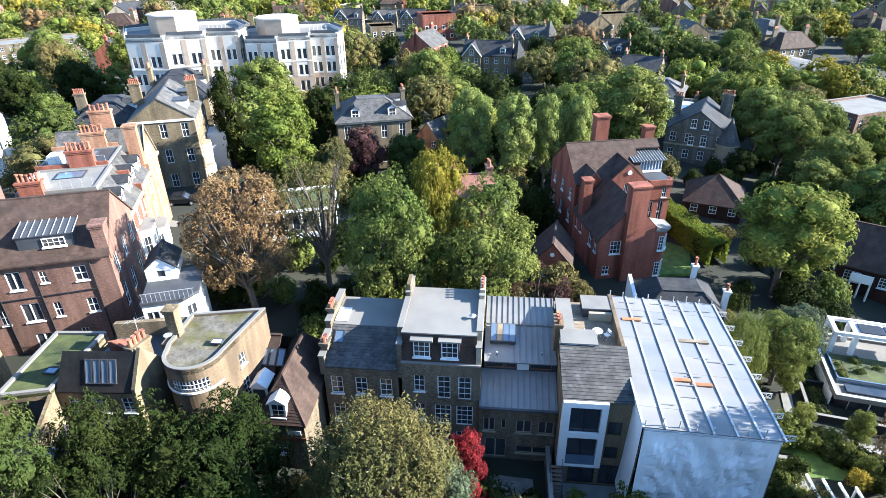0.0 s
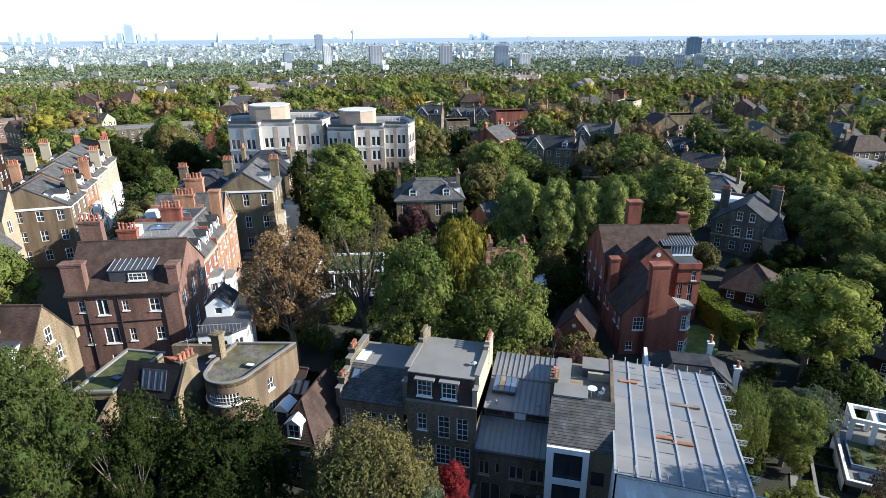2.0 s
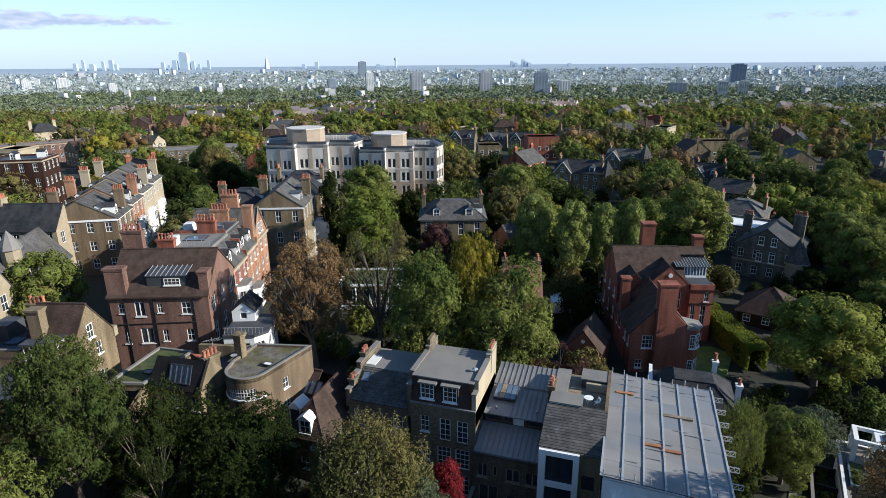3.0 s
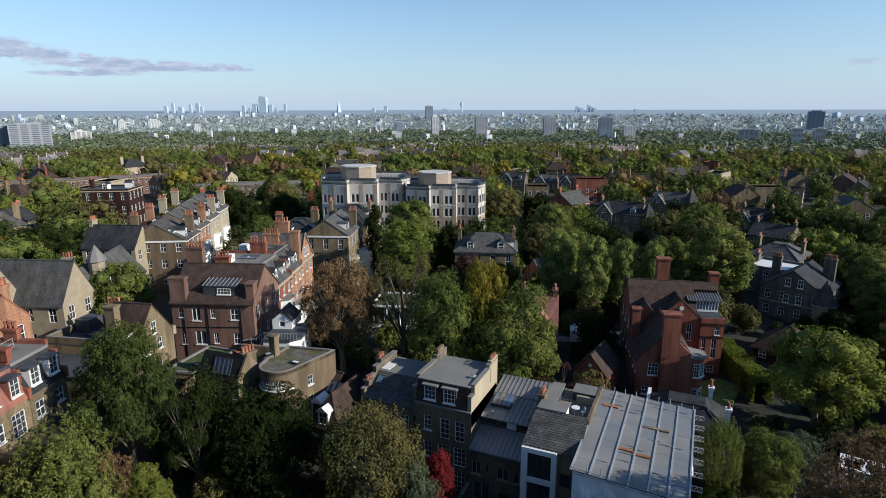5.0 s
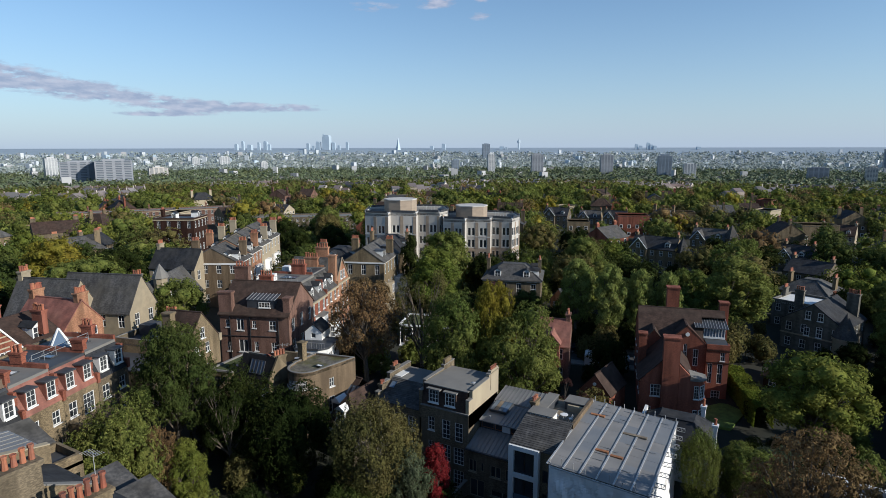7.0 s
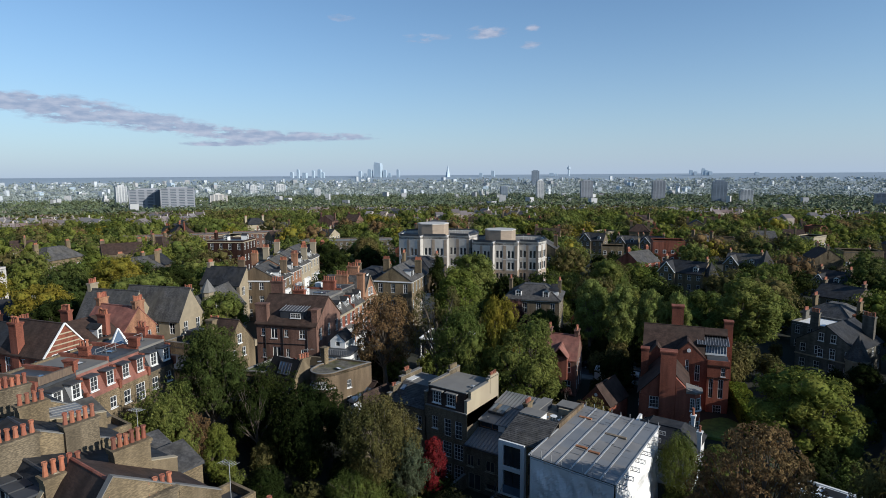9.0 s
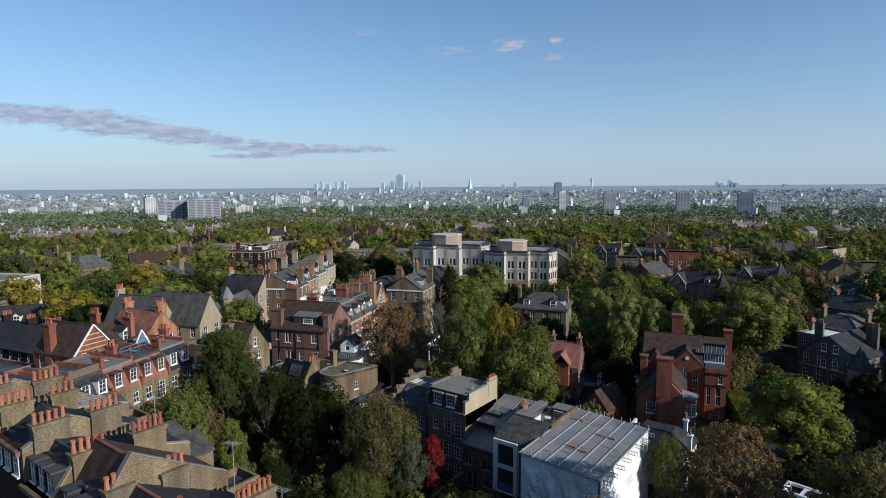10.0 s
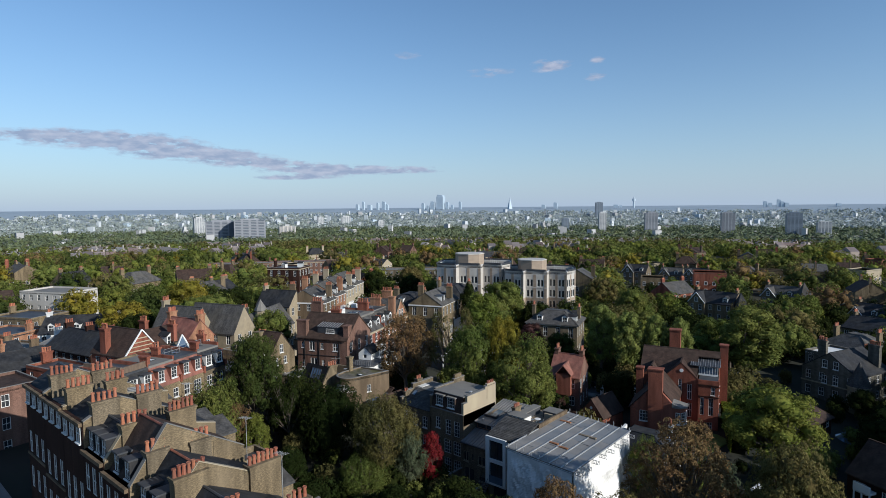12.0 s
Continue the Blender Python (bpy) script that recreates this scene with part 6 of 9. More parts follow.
        # stacks on the party wall: middle line, foot, head without pots, width, pots
        for cy, z1, cw, np_ in {2: ((-9.0, 22.4, 2.2, 5), (-5.2, 22.0, 2.2, 5)),
                                3: ((-9.3, 22.3, 2.2, 5), (-6.0, 22.2, 1.9, 4)), 4: ((-8.9, 22.0, 2.3, 5), (-5.1, 21.8, 2.2, 5)), 5: ((-8.2, 20.85, 2.3, 5), (-4.1, 20.95, 2.4, 6)),
                                6: ((-8.6, 19.9, 1.7, 4), (-5.0, 19.65, 1.8, 4)), 7: ((-8.3, 19.3, 2.6, 7), (-2.0, 18.1, 2.9, 7)), 8: ((-8.2, 18.0, 2.4, 6), (-2.2, 16.4, 2.0, 4)), 9: ((-8.2, 16.6, 2.2, 5),)}[i + 2]:
            chimney(h, x1 - 0.02, cy, low - 2.0, z1, cw, 0.85, np_, BRICK_STOCK if i % 2 else BRICK_GREY, 90, 0.8)


def red_house():
    """The tall red-brick house with the broad chimney breasts."""
    h = thing("red_brick_house", pose(23, 69, 0, 0, 0, 14), "tall red brick house with brown tiled gables and chimneys", "house")
    # main block, ridge along x
    walls(h, rect(-4.8, 7.6, 2.3, 11.7), 1.5, 10.2, BRICK_RED, {0: [(9.6, 10.3, 4.7, 7.6), (11.2, 11.8, 4.7, 7.6), (10.7, 11.5, 8.1, 9.5), (10.0, 11.3, 1.9, 3.4, "grid")], 1: rows(9.4, (7.2, 1.8, 3, 0.9), (4.0, 1.9, 3, 0.9)), 3: rows(9.4, (7.4, 1.6, 3, 0.9), (4.2, 1.8, 3, 0.9))}, gables={3: 3.6})
    gable_roof(h, -4.75, 4.2, 2.3, 11.7, 10.2, 3.6, TILE_BROWN, "x", 0.3)
    q = Shape()
    slab(q, [(7.7, 12.0, 9.97), (4.34, 12.0, 9.97), (4.34, 7.0, 13.8), (7.7, 7.0, 13.8)], 0.16)
    slab(q, [(4.34, 5.9, 12.96), (7.7, 5.9, 12.96), (7.7, 7.0, 13.8), (4.34, 7.0, 13.8)], 0.16)
    part("roof", q, TILE_BROWN, h)
    part("gable", Shape().face([(7.58, 5.9, 10.2), (7.58, 11.7, 10.2), (7.58, 7.0, 13.8), (7.58, 5.9, 12.96)]), BRICK_RED, h)
    # front gable with a roundel
    walls(h, rect(-0.7, 4.6, 1.7, 7), 1.5, 10.2, BRICK_RED, {0: [(2.2, 2.7, 7.6, 9.9), (3.6, 4.3, 6.6, 9.2), (3.7, 4.3, 3.6, 6.0)]}, gables={0: 2.5})
    gable_roof(h, -0.7, 4.3, 1.8, 7, 10.2, 2.4, TILE_BROWN, "y", 0.1)
    part("roundel", Shape().bar((1.95, 1.6, 11.4), (1.95, 1.72, 11.4), 0.3, 0, 14), WHITE, h)
    # second small gable to the left
    gable_roof(h, -4.3, -1.2, 1.4, 6.5, 9.9, 1.9, TILE_BROWN, "y", 0.1)
    walls(h, rect(-4.3, -1.2, 1.5, 2.28), 6.0, 9.9, BRICK_RED, gables={0: 1.9})
    # wing towards the gardens, ridge along y, short slope on the sunny side
    walls(h, rect(-4.9, 1.9, -7.0, 1.68), 1.2, 6.9, BRICK_RED, {0: [(1.4, 2.7, 4.9, 6.6, "grid"), (0.8, 1.6, 2.2, 3.3)], 3: [(1.0, 1.7, 5.0, 6.3), (2.4, 3.1, 5.0, 6.3), (5.4, 6.4, 4.8, 6.6), (7.2, 8.0, 4.8, 6.6)]})
    s = Shape()
    slab(s, [(-5.2, 1.68, 6.75), (-5.2, -7.1, 6.75), (-1.1, -7.1, 11.2), (-1.1, 1.68, 11.2)], 0.15)
    slab(s, [(2.1, -7.1, 7.7), (2.1, 1.66, 7.7), (-1.1, 1.66, 11.2), (-1.1, -7.1, 11.2)], 0.15)
    part("roof", s, TILE_BROWN, h)
    part("gable", Shape().face([(-4.9, -6.98, 6.9), (1.9, -6.98, 6.9), (1.9, -6.98, 7.7), (-1.1, -6.98, 11.2)]), BRICK_RED, h)
    chimney(h, -1.1, -7.2, 1.2, 13.7, 2.1, 1.4, 0, BRICK_RED, 0, label="broad brick chimney breast")
    part("buttress_wall", Shape().prism([(0.0, -7.8), (1.9, -7.8), (1.9, -6.99), (0.0, -6.99)], 1.2, [9.9, 8.0, 8.0, 9.9]), BRICK_RED, h)
    # lead-roofed oriel at the corner
    o = part("oriel", Shape().prism([(1.9, -7.8), (2.6, -7.8), (3.3, -7.0), (3.3, -5.6), (1.9, -5.6)], 1.2, 7.9), BRICK_RED, h, "brick corner oriel")
    for z in (2.0, 5.4):
        window(h, pose(2.25, -7.84, z), 0.6, 1.8, "grid")
        window(h, pose(2.97, -7.43, z, 0, 0, 49), 0.85, 1.8, "grid")
        window(h, pose(3.34, -6.3, z, 0, 0, 90), 1.1, 1.8, "grid")
    part("oriel_roof", Shape().prism([(1.4, -8.0), (2.7, -8.0), (3.6, -7.1), (3.6, -5.4), (1.4, -5.4)], 7.9, [8.6, 8.15, 8.1, 8.1, 8.6]), LEAD, o)
    # stacks
    chimney(h, 0.3, 8.5, 12.0, 17.0, 1.8, 1.5, 0, BRICK_RED)
    chimney(h, 8.2, 10.6, 4.0, 14.5, 1.3, 1.3, 0, BRICK_RED)
    chimney(h, -4.4, -0.4, 4.0, 11.9, 1.1, 1.1, 0, BRICK_RED)
    # sunny corner with glazed loggia and balcony
    walls(h, rect(4.62, 7.7, 1.2, 2.28), 1.5, 9.6, BRICK_RED, {0: [(0.3, 0.9, 4.4, 7.4), (1.6, 2.3, 4.4, 7.4), (1.9, 2.5, 7.9, 9.2), (1.0, 2.2, 1.8, 3.3, "grid")]})
    part("string_course", Shape().box(4.6, 7.75, 1.1, 1.19, 9.3, 9.5).box(4.6, 7.75, 1.1, 1.19, 7.5, 7.65), BRICK_DARK, h)
    lg = part("loggia", Shape().box(4.3, 7.5, 4.2, 6.4, 10.25, 11.9), BRICK_DARK, h)
    part("terrace_floor", Shape().box(4.62, 7.6, 1.35, 4.19, 10.1, 10.24), LEAD_DARK, h)
    for i in range(8):
        part("post", Shape().box(4.5 + i * 0.41, 4.58 + i * 0.41, 4.06, 4.18, 10.58, 11.8), WHITE, lg)
    for i in range(7):
        part("window_light", Shape().box(4.6 + i * 0.41, 4.88 + i * 0.41, 4.12, 4.18, 10.6, 11.8), GLASS_SKY, lg)
    part("loggia_frame", Shape().box(4.45, 7.5, 4.05, 4.19, 10.3, 10.58).box(4.45, 7.5, 4.05, 4.19, 11.8, 11.98), WHITE, lg)
    s = Shape()
    slab(s, [(3.2, 3.6, 11.95), (7.8, 3.6, 11.95), (7.8, 6.6, 12.65), (3.2, 6.6, 12.65)], 0.07)
    lr = part("loggia_roof", s, LEAD_DARK, h)
    for i in range(13):
        x = 3.2 + i * 0.38
        q = Shape()
        slab(q, [(x, 3.6, 12.03), (x + 0.05, 3.6, 12.03), (x + 0.05, 6.6, 12.73), (x, 6.6, 12.73)], 0.05)
        part("glazing_bar", q, STEEL, lr)
    part("balcony_wall", Shape().box(4.6, 7.75, 1.15, 1.35, 9.6, 10.3).box(7.55, 7.75, 1.35, 2.3, 9.6, 10.3), BRICK_RED, h)
    # little gabled lodge
    k = thing("gabled_lodge", pose(14.4, 58.4, 0, 0, 0, -8), "small red brick gabled lodge", "house")
    walls(k, rect(-2.2, 2.2, 0, 6), 1.8, 5.0, BRICK_RED, {0: [(1.3, 3.0, 3.2, 4.4, "grid")]}, gables={0: 2.6})
    gable_roof(k, -2.2, 2.2, 0.03, 6, 5.0, 2.5, TILE_BROWN, "y", 0.2)
    part("roundel", Shape().bar((0, -0.06, 6.2), (0, 0.02, 6.2), 0.25, 0, 12), WHITE, k)


def slate_cottage():
    h = thing("slate_cottage", pose(0, 0, 0), "white rendered cottage with slate hip roof and white chimneys", "house")
    walls(h, rect(22.3, 30.2, 47.6, 54.2), 1.0, 5.6, WHITE, {1: rows(6.6, (2.6, 1.5, 2, 1.0))})
    hip_roof(h, 22.3, 30.2, 47.6, 54.2, 5.6, 2.0, SLATE, 0.25, 0.35)
    part("end_wall", Shape().prism([(22.0, 49.0), (22.35, 49.0), (22.35, 54.2), (22.0, 54.2)], 1.0, [5.9, 5.9, 6.6, 6.6]), WHITE, h)
    for x, y in ((28.7, 54.4), (30.4, 49.7)):
        chimney(h, x, y, 5.0, 7.9, 0.45, 0.5, 1, WHITE, 0, 0.8)
    

_clumps = {}


def core_clump(k):
    """A low mound of leaves for a planted roof."""
    k = k % 3
    if k not in _clumps:
        v, fc = leaf_cloud(random.Random(k + 40), [(0, 0, 0.15, 0.6, 0.5, 0.4)], 260, 0.09, 0, 0.7)
        me = bpy.data.meshes.new("clump")
        me.from_pydata([tuple(p) for p in v], [], fc)
        _clumps[k] = me
    return _clumps[k]


def pavilion():
    """The low modern house with planted roof in the garden."""
    h = thing("modern_pavilion", pose(38.7, 42.2, 0, 0, 0, -11), "low modern white and glass house with planted roof", "house")
    walls(h, rect(0, 10, 0, 9.2), -1.5, 2.0, BLACK, {3: [(0.8, 3.4, -0.6, 1.7, "pair"), (4.2, 7.4, -0.6, 1.7, "pair")], 0: [(1.0, 4.4, -0.8, 1.7, "pair"), (5.4, 9.0, -0.8, 1.7, "pair")]}, WHITE)
    flat_roof(h, rect(-0.3, 10, -0.3, 9.4), 2.15, LEAD, 0.22, LEAD, coping=WHITE)
    part("terrace_wall", Shape().box(-2.6, -2.4, -2.4, 5.4, -1.6, 1.5).box(-2.4, 9.6, -2.4, -2.2, -1.6, 1.5).box(-2.4, -0.35, 5.2, 5.4, -1.6, 1.5).box(-2.4, -0.35, 2.2, 2.4, -1.6, 1.5), BLACK, h)
    part("wall_coping", Shape().box(-2.64, -2.36, -2.44, 5.4, 1.503, 1.56).box(-2.36, 9.6, -2.44, -2.16, 1.503, 1.56), LEAD, h)
    part("planter", Shape().box(1.2, 8.2, -1.5, -0.9, -1.6, 1.3), BLACK, h)
    part("white_wall", Shape().box(-0.42, -0.32, 0.2, 6.8, -1.5, 1.9), WHITE, h)
    for q in range(5):
        part("court_shrub", core_clump(q), L_SHADE, h, at=pose(-1.4, -1.4 + q * 1.5, 0.75) @ Matrix.Diagonal((1.3, 1.3, 1.5, 1)))
    part("planted_bed", Shape().box(0.5, 9.6, 2.1, 5.9, 2.16, 2.42), SEDUM, h)
    for k in range(9):
        part("roof_shrub", core_clump(k), L_HEDGE if k % 3 else L_SHADE, h, at=pose(0.9 + (1.7 * k) % 3.4, 2.6 + (k * 0.8) % 2.9, 2.4) @ Matrix.Diagonal((0.8, 0.8, 0.7, 1)))
    part("bed_edge", Shape().box(0.3, 9.7, 1.95, 2.08, 2.16, 2.6).box(0.3, 0.45, 2.08, 6.0, 2.16, 2.6), GLASS_SKY, h)
    part("glass_roof", Shape().box(0.8, 9.4, 0.5, 1.5, 2.16, 2.34), GLASS, h)
    fr = Shape()
    for x in (0.6, 2.4):
        fr.box(x, x + 0.4, 6.4, 6.8, 2.16, 4.3).box(x, x + 0.4, 8.6, 9.0, 2.16, 4.3)
    fr.box(0.6, 9.8, 6.3, 6.6, 4.3, 4.65).box(0.6, 9.8, 8.8, 9.1, 4.3, 4.65).box(0.6, 1.0, 6.6, 8.8, 4.3, 4.65).box(2.4, 9.8, 6.6, 8.8, 4.4, 4.55)
    part("white_canopy", fr, WHITE, h)
    for q in range(3):
        part("solar_panel", Shape().box(3.0 + q * 2.2, 5.0 + q * 2.2, 6.9, 8.4, 4.56, 4.66), BLACK, h)
    cf = thing("cold_frame", pose(30.0, 32.4, 1.1, 0, 0, -18), "white framed glass cold frame in a garden bed", "cold frame")
    part("frame", Shape().box(0, 1.3, 0, 0.08, 0, 0.5).box(0, 1.3, 2.5, 2.58, 0, 0.5).box(0, 0.08, 0.08, 2.5, 0, 0.5).box(1.22, 1.3, 0.08, 2.5, 0, 0.5), WHITE, cf)
    for q in range(2):
        part("pane", Shape().box(0.1, 1.2, 0.1 + 1.22 * q, 1.26 + 1.2 * q, 0.42, 0.45), GLASS_SKY, cf)


def car(x, y, rz, paint, label, name="car", long=4.3, tall=1.45, box=False):
    """A parked car: body, cabin glass, lamps and four wheels."""
    c = thing(name, pose(x, y, ground_z(x, y) + 0.12, 0, 0, rz), label, "car" if not box else "van", "parked cars")
    L, w = long / 2, 0.88
    if box:
        prof = [(-L, 0.3), (L, 0.3), (L, 0.9), (L - 0.5, 1.15), (L - 1.1, tall), (-L, tall)]
        glass = [(L - 0.6, 1.15), (L - 1.05, tall - 0.12), (L - 1.7, tall - 0.12), (L - 1.7, 1.1)]
    else:
        prof = [(-L, 0.3), (L, 0.3), (L, 0.62), (L - 0.15, 0.78), (L - 1.15, 0.92), (L - 1.85, tall), (-L + 0.95, tall), (-L + 0.25, 0.95), (-L, 0.85)]
        glass = [(L - 1.25, 0.95), (L - 1.9, tall - 0.06), (-L + 1.0, tall - 0.06), (-L + 0.45, 0.97)]
    s = Shape()
    for k in range(len(prof)):
        a, b = prof[k], prof[(k + 1) % len(prof)]
        s.face([(b[0], -w, b[1]), (a[0], -w, a[1]), (a[0], w, a[1]), (b[0], w, b[1])][::-1])
    s.face([(p[0], -w, p[1]) for p in prof]).face([(p[0], w, p[1]) for p in reversed(prof)])
    part("body", s, paint, c)
    g = Shape()
    g.face([(p[0], -w - 0.01, p[1]) for p in glass]).face([(p[0], w + 0.01, p[1]) for p in reversed(glass)])
    part("side_glass", g, GLASS, c)
    if not box:
        part("windscreen", Shape().face([(L - 1.14, -0.75, 0.95), (L - 1.14, 0.75, 0.95), (L - 1.8, 0.68, tall - 0.05), (L - 1.8, -0.68, tall - 0.05)]), GLASS, c)
        part("rear_window", Shape().face([(-L + 0.26, 0.7, 1.0), (-L + 0.26, -0.7, 1.0), (-L + 0.9, -0.66, tall - 0.05), (-L + 0.9, 0.66, tall - 0.05)]), GLASS, c)
    for sx in (-L + 0.8, L - 0.8):
        for sy in (-w + 0.05, w - 0.05):
            t = part("wheel", Shape().bar((sx, sy - 0.1, 0.3), (sx, sy + 0.1, 0.3), 0.31, 0, 14), BLACK, c)
            part("rim", Shape().bar((sx, sy - 0.115, 0.3), (sx, sy + 0.115, 0.3), 0.18, 0, 10), STEEL, t)
    for sy in (-0.62, 0.62):
        part("headlight", Shape().box(L - 0.08, L + 0.02, sy - 0.18, sy + 0.18, 0.58, 0.7), GLASS_SKY, c)


def road(name, pts, width, label):
    """A strip of road on the ground with raised kerbs and pavements."""
    for k, (u0, u1, dz, m, nm) in enumerate(((-width / 2, width / 2, 0.05, ASPHALT, name), (-width / 2 - 2.0, -width / 2, 0.17, PAVING, "pavement"), (width / 2, width / 2 + 2.0, 0.17, PAVING, "pavement"))):
        s = Shape()
        n = 24
        line = []
        for i in range(n + 1):
            q = i / n * (len(pts) - 1)
            j = min(int(q), len(pts) - 2)
            a, b = Vector(pts[j]), Vector(pts[j + 1])
            p = a.lerp(b, q - j)
            d = (b - a).normalized()
            nn = Vector((d.y, -d.x))
            line.append([(p + nn * u) for u in (u0, u1)])
        for p, q in zip(line, line[1:]):
            zs = [max(ground_z(v.x, v.y) for v in p) + dz, max(ground_z(v.x, v.y) for v in q) + dz]
            quad = [(p[0].x, p[0].y, zs[0]), (p[1].x, p[1].y, zs[0]), (q[1].x, q[1].y, zs[1]), (q[0].x, q[0].y, zs[1])]
            slab(s, [(v[0], v[1], v[2] - 0.6) for v in quad][::-1], 0.6)
        tagged(part(nm, s, m), label if k == 0 else "stone slab pavement beside the road", "road" if k == 0 else "pavement", kind="structure")


def hedge(x0, y0, x1, y1, thick, tall, leaves, label):
    """A clipped hedge: leaves over the top and sides of a long mass with slightly wavy faces."""
    rr = random.Random(3)
    d = Vector((x1 - x0, y1 - y0, 0))
    n_long = d.length
    d.normalize()
    side = Vector((d.y, -d.x, 0))
    o = Vector((x0, y0, ground_z((x0 + x1) / 2, (y0 + y1) / 2) - 0.2))
    wave = lambda p: 1 + 0.16 * noise.noise(p * 0.55)
    verts, faces = [], []
    n = int(n_long / 0.7)
    for i in range(n + 1):
        c = o + d * (n_long * i / n)
        k = wave(c) * 0.9
        for a, z in ((-0.5, 0), (-0.47, 0.9), (-0.3, 1), (0.3, 1), (0.47, 0.9), (0.5, 0)):
            verts.append(c + side * thick * a * k + Vector((0, 0, tall * z * k)))
    for i in range(n):
        for j in range(5):
            a = i * 6 + j
            faces += [(a, a + 1, a + 7), (a, a + 7, a + 6)]
    for _ in range(15000):
        c = o + d * (n_long * rr.random())
        k = wave(c)
        if rr.random() < 0.4:
            nn, p = Vector((0, 0, 1)), c + side * thick * rr.uniform(-0.5, 0.5) * k + Vector((0, 0, tall * k * (1 - 0.04 * rr.random())))
        else:
            sg = rr.choice((-1, 1))
            nn, p = side * sg, c + side * sg * thick * 0.5 * k * (1 - 0.08 * rr.random()) + Vector((0, 0, tall * k * rr.random()))
        nn = (nn + Vector((rr.gauss(0, 0.45), rr.gauss(0, 0.45), rr.gauss(0, 0.45)))).normalized()
        u = nn.orthogonal().normalized()
        u.rotate(Matrix.Rotation(rr.random() * 6.28, 3, nn))
        w = nn.cross(u)
        e = 0.13 * (0.6 + 0.8 * rr.random())
        i = len(verts)
        verts += [p - u * e, p + w * e, p + u * e]
        faces.append((i, i + 2, i + 1))
    me = bpy.data.meshes.new("hedge")
    me.from_pydata([tuple(v) for v in verts], [], faces)
    me.materials.append(leaves)
    tagged(new("hedge", me), label, "hedge")


def porch_house():
    h = thing("porch_house", pose(48.6, 64.4, 0, 0, 0, -30), "dark brick house with a white columned porch", "house")
    walls(h, rect(0, 14, 0, 8), -1.0, 3.6, BRICK_DARK, {3: [(4.2, 6.4, 1.6, 2.9, "grid")], 0: rows(14, (1.4, 1.3, 4, 1.6, "grid"))})
    gable_roof(h, 0, 14, 0, 8, 3.6, 3.6, TILE_BROWN, "x", 0.4)
    part("porch", Shape().box(1.6, 3.8, -1.2, -0.01, 2.0, 2.3), WHITE, h)
    part("porch_rail", Shape().box(1.6, 3.8, -1.2, -1.1, 2.3, 3.1), WHITE, h)
    for x in (1.7, 2.7, 3.7):
        part("column", Shape().cone(x, -1.1, -1.0, 0.12, 2.0, 0.1, 10), WHITE, h)


def far_house(x, y, z, W, D, H, rise, m, rm, rz, label, roof="gable", win=True, chim=2, along="x", name="house", storeys=3, pots=4, dorm=0, trim=None):
    """A detached or terraced house some way off."""
    h = thing(name, pose(x, y, z, 0, 0, rz), label, "house")
    sd = {}
    if win:
        sh = H / storeys
        for side, ln in ((0, W), (1, D)) if x < -20 else ((0, W), (1, D), (3, D)):
            n = max(1, round(ln / 2.7))
            sd[side] = rows(ln, *[(sh * k + sh * 0.28, sh * 0.55, n, 1.0, "bare") for k in range(storeys)])
    g = {}
    if roof == "gable":
        g = {1: rise, 3: rise} if along == "x" else {0: rise, 2: rise}
    walls(h, rect(-W / 2, W / 2, -D / 2, D / 2), 0, H, m, sd, gables=g)
    if roof == "gable":
        gable_roof(h, -W / 2 + 0.05, W / 2 - 0.05, -D / 2 + 0.05, D / 2 - 0.05, H, rise, rm, along, 0.3)
    elif roof == "hip":
        hip_roof(h, -W / 2, W / 2, -D / 2, D / 2, H, rise, rm, 0.4, 0.25 if rise < min(W, D) / 2.6 else 0)
    else:
        flat_roof(h, rect(-W / 2, W / 2, -D / 2, D / 2), H, rm, 0.4, m, coping=LEAD)
    if trim:
        part("cornice", Shape().box(-W / 2 - 0.15, W / 2 + 0.15, -D / 2 - 0.15, -D / 2 - 0.01, H - 0.35, H - 0.05), trim, h)
        part("cornice", Shape().box(W / 2 + 0.01, W / 2 + 0.15, -D / 2, D / 2, H - 0.35, H - 0.05), trim, h)
    for i in range(chim):
        cx = -W / 2 + 0.5 + (W - 1.0) * i / max(1, chim - 1)
        chimney(h, cx, 0.4, H + rise * 0.3, H + rise + 1.0, 1.5, 0.65, pots, m, 90 if along == "x" else 0)
    for i in range(dorm):
        dx = -W / 2 + W * (i + 0.5) / dorm
        dormer(h, pose(dx, -D / 2 + 0.5, H + 0.2), 1.3, 1.5, 2.0, "gable", WHITE, SLATE)
        dormer(h, pose(W / 2 - 0.5, -D / 2 + D * (i + 0.5) / dorm, H + 0.2, 0, 0, 90), 1.3, 1.5, 2.0, "gable", WHITE, SLATE)
    return h


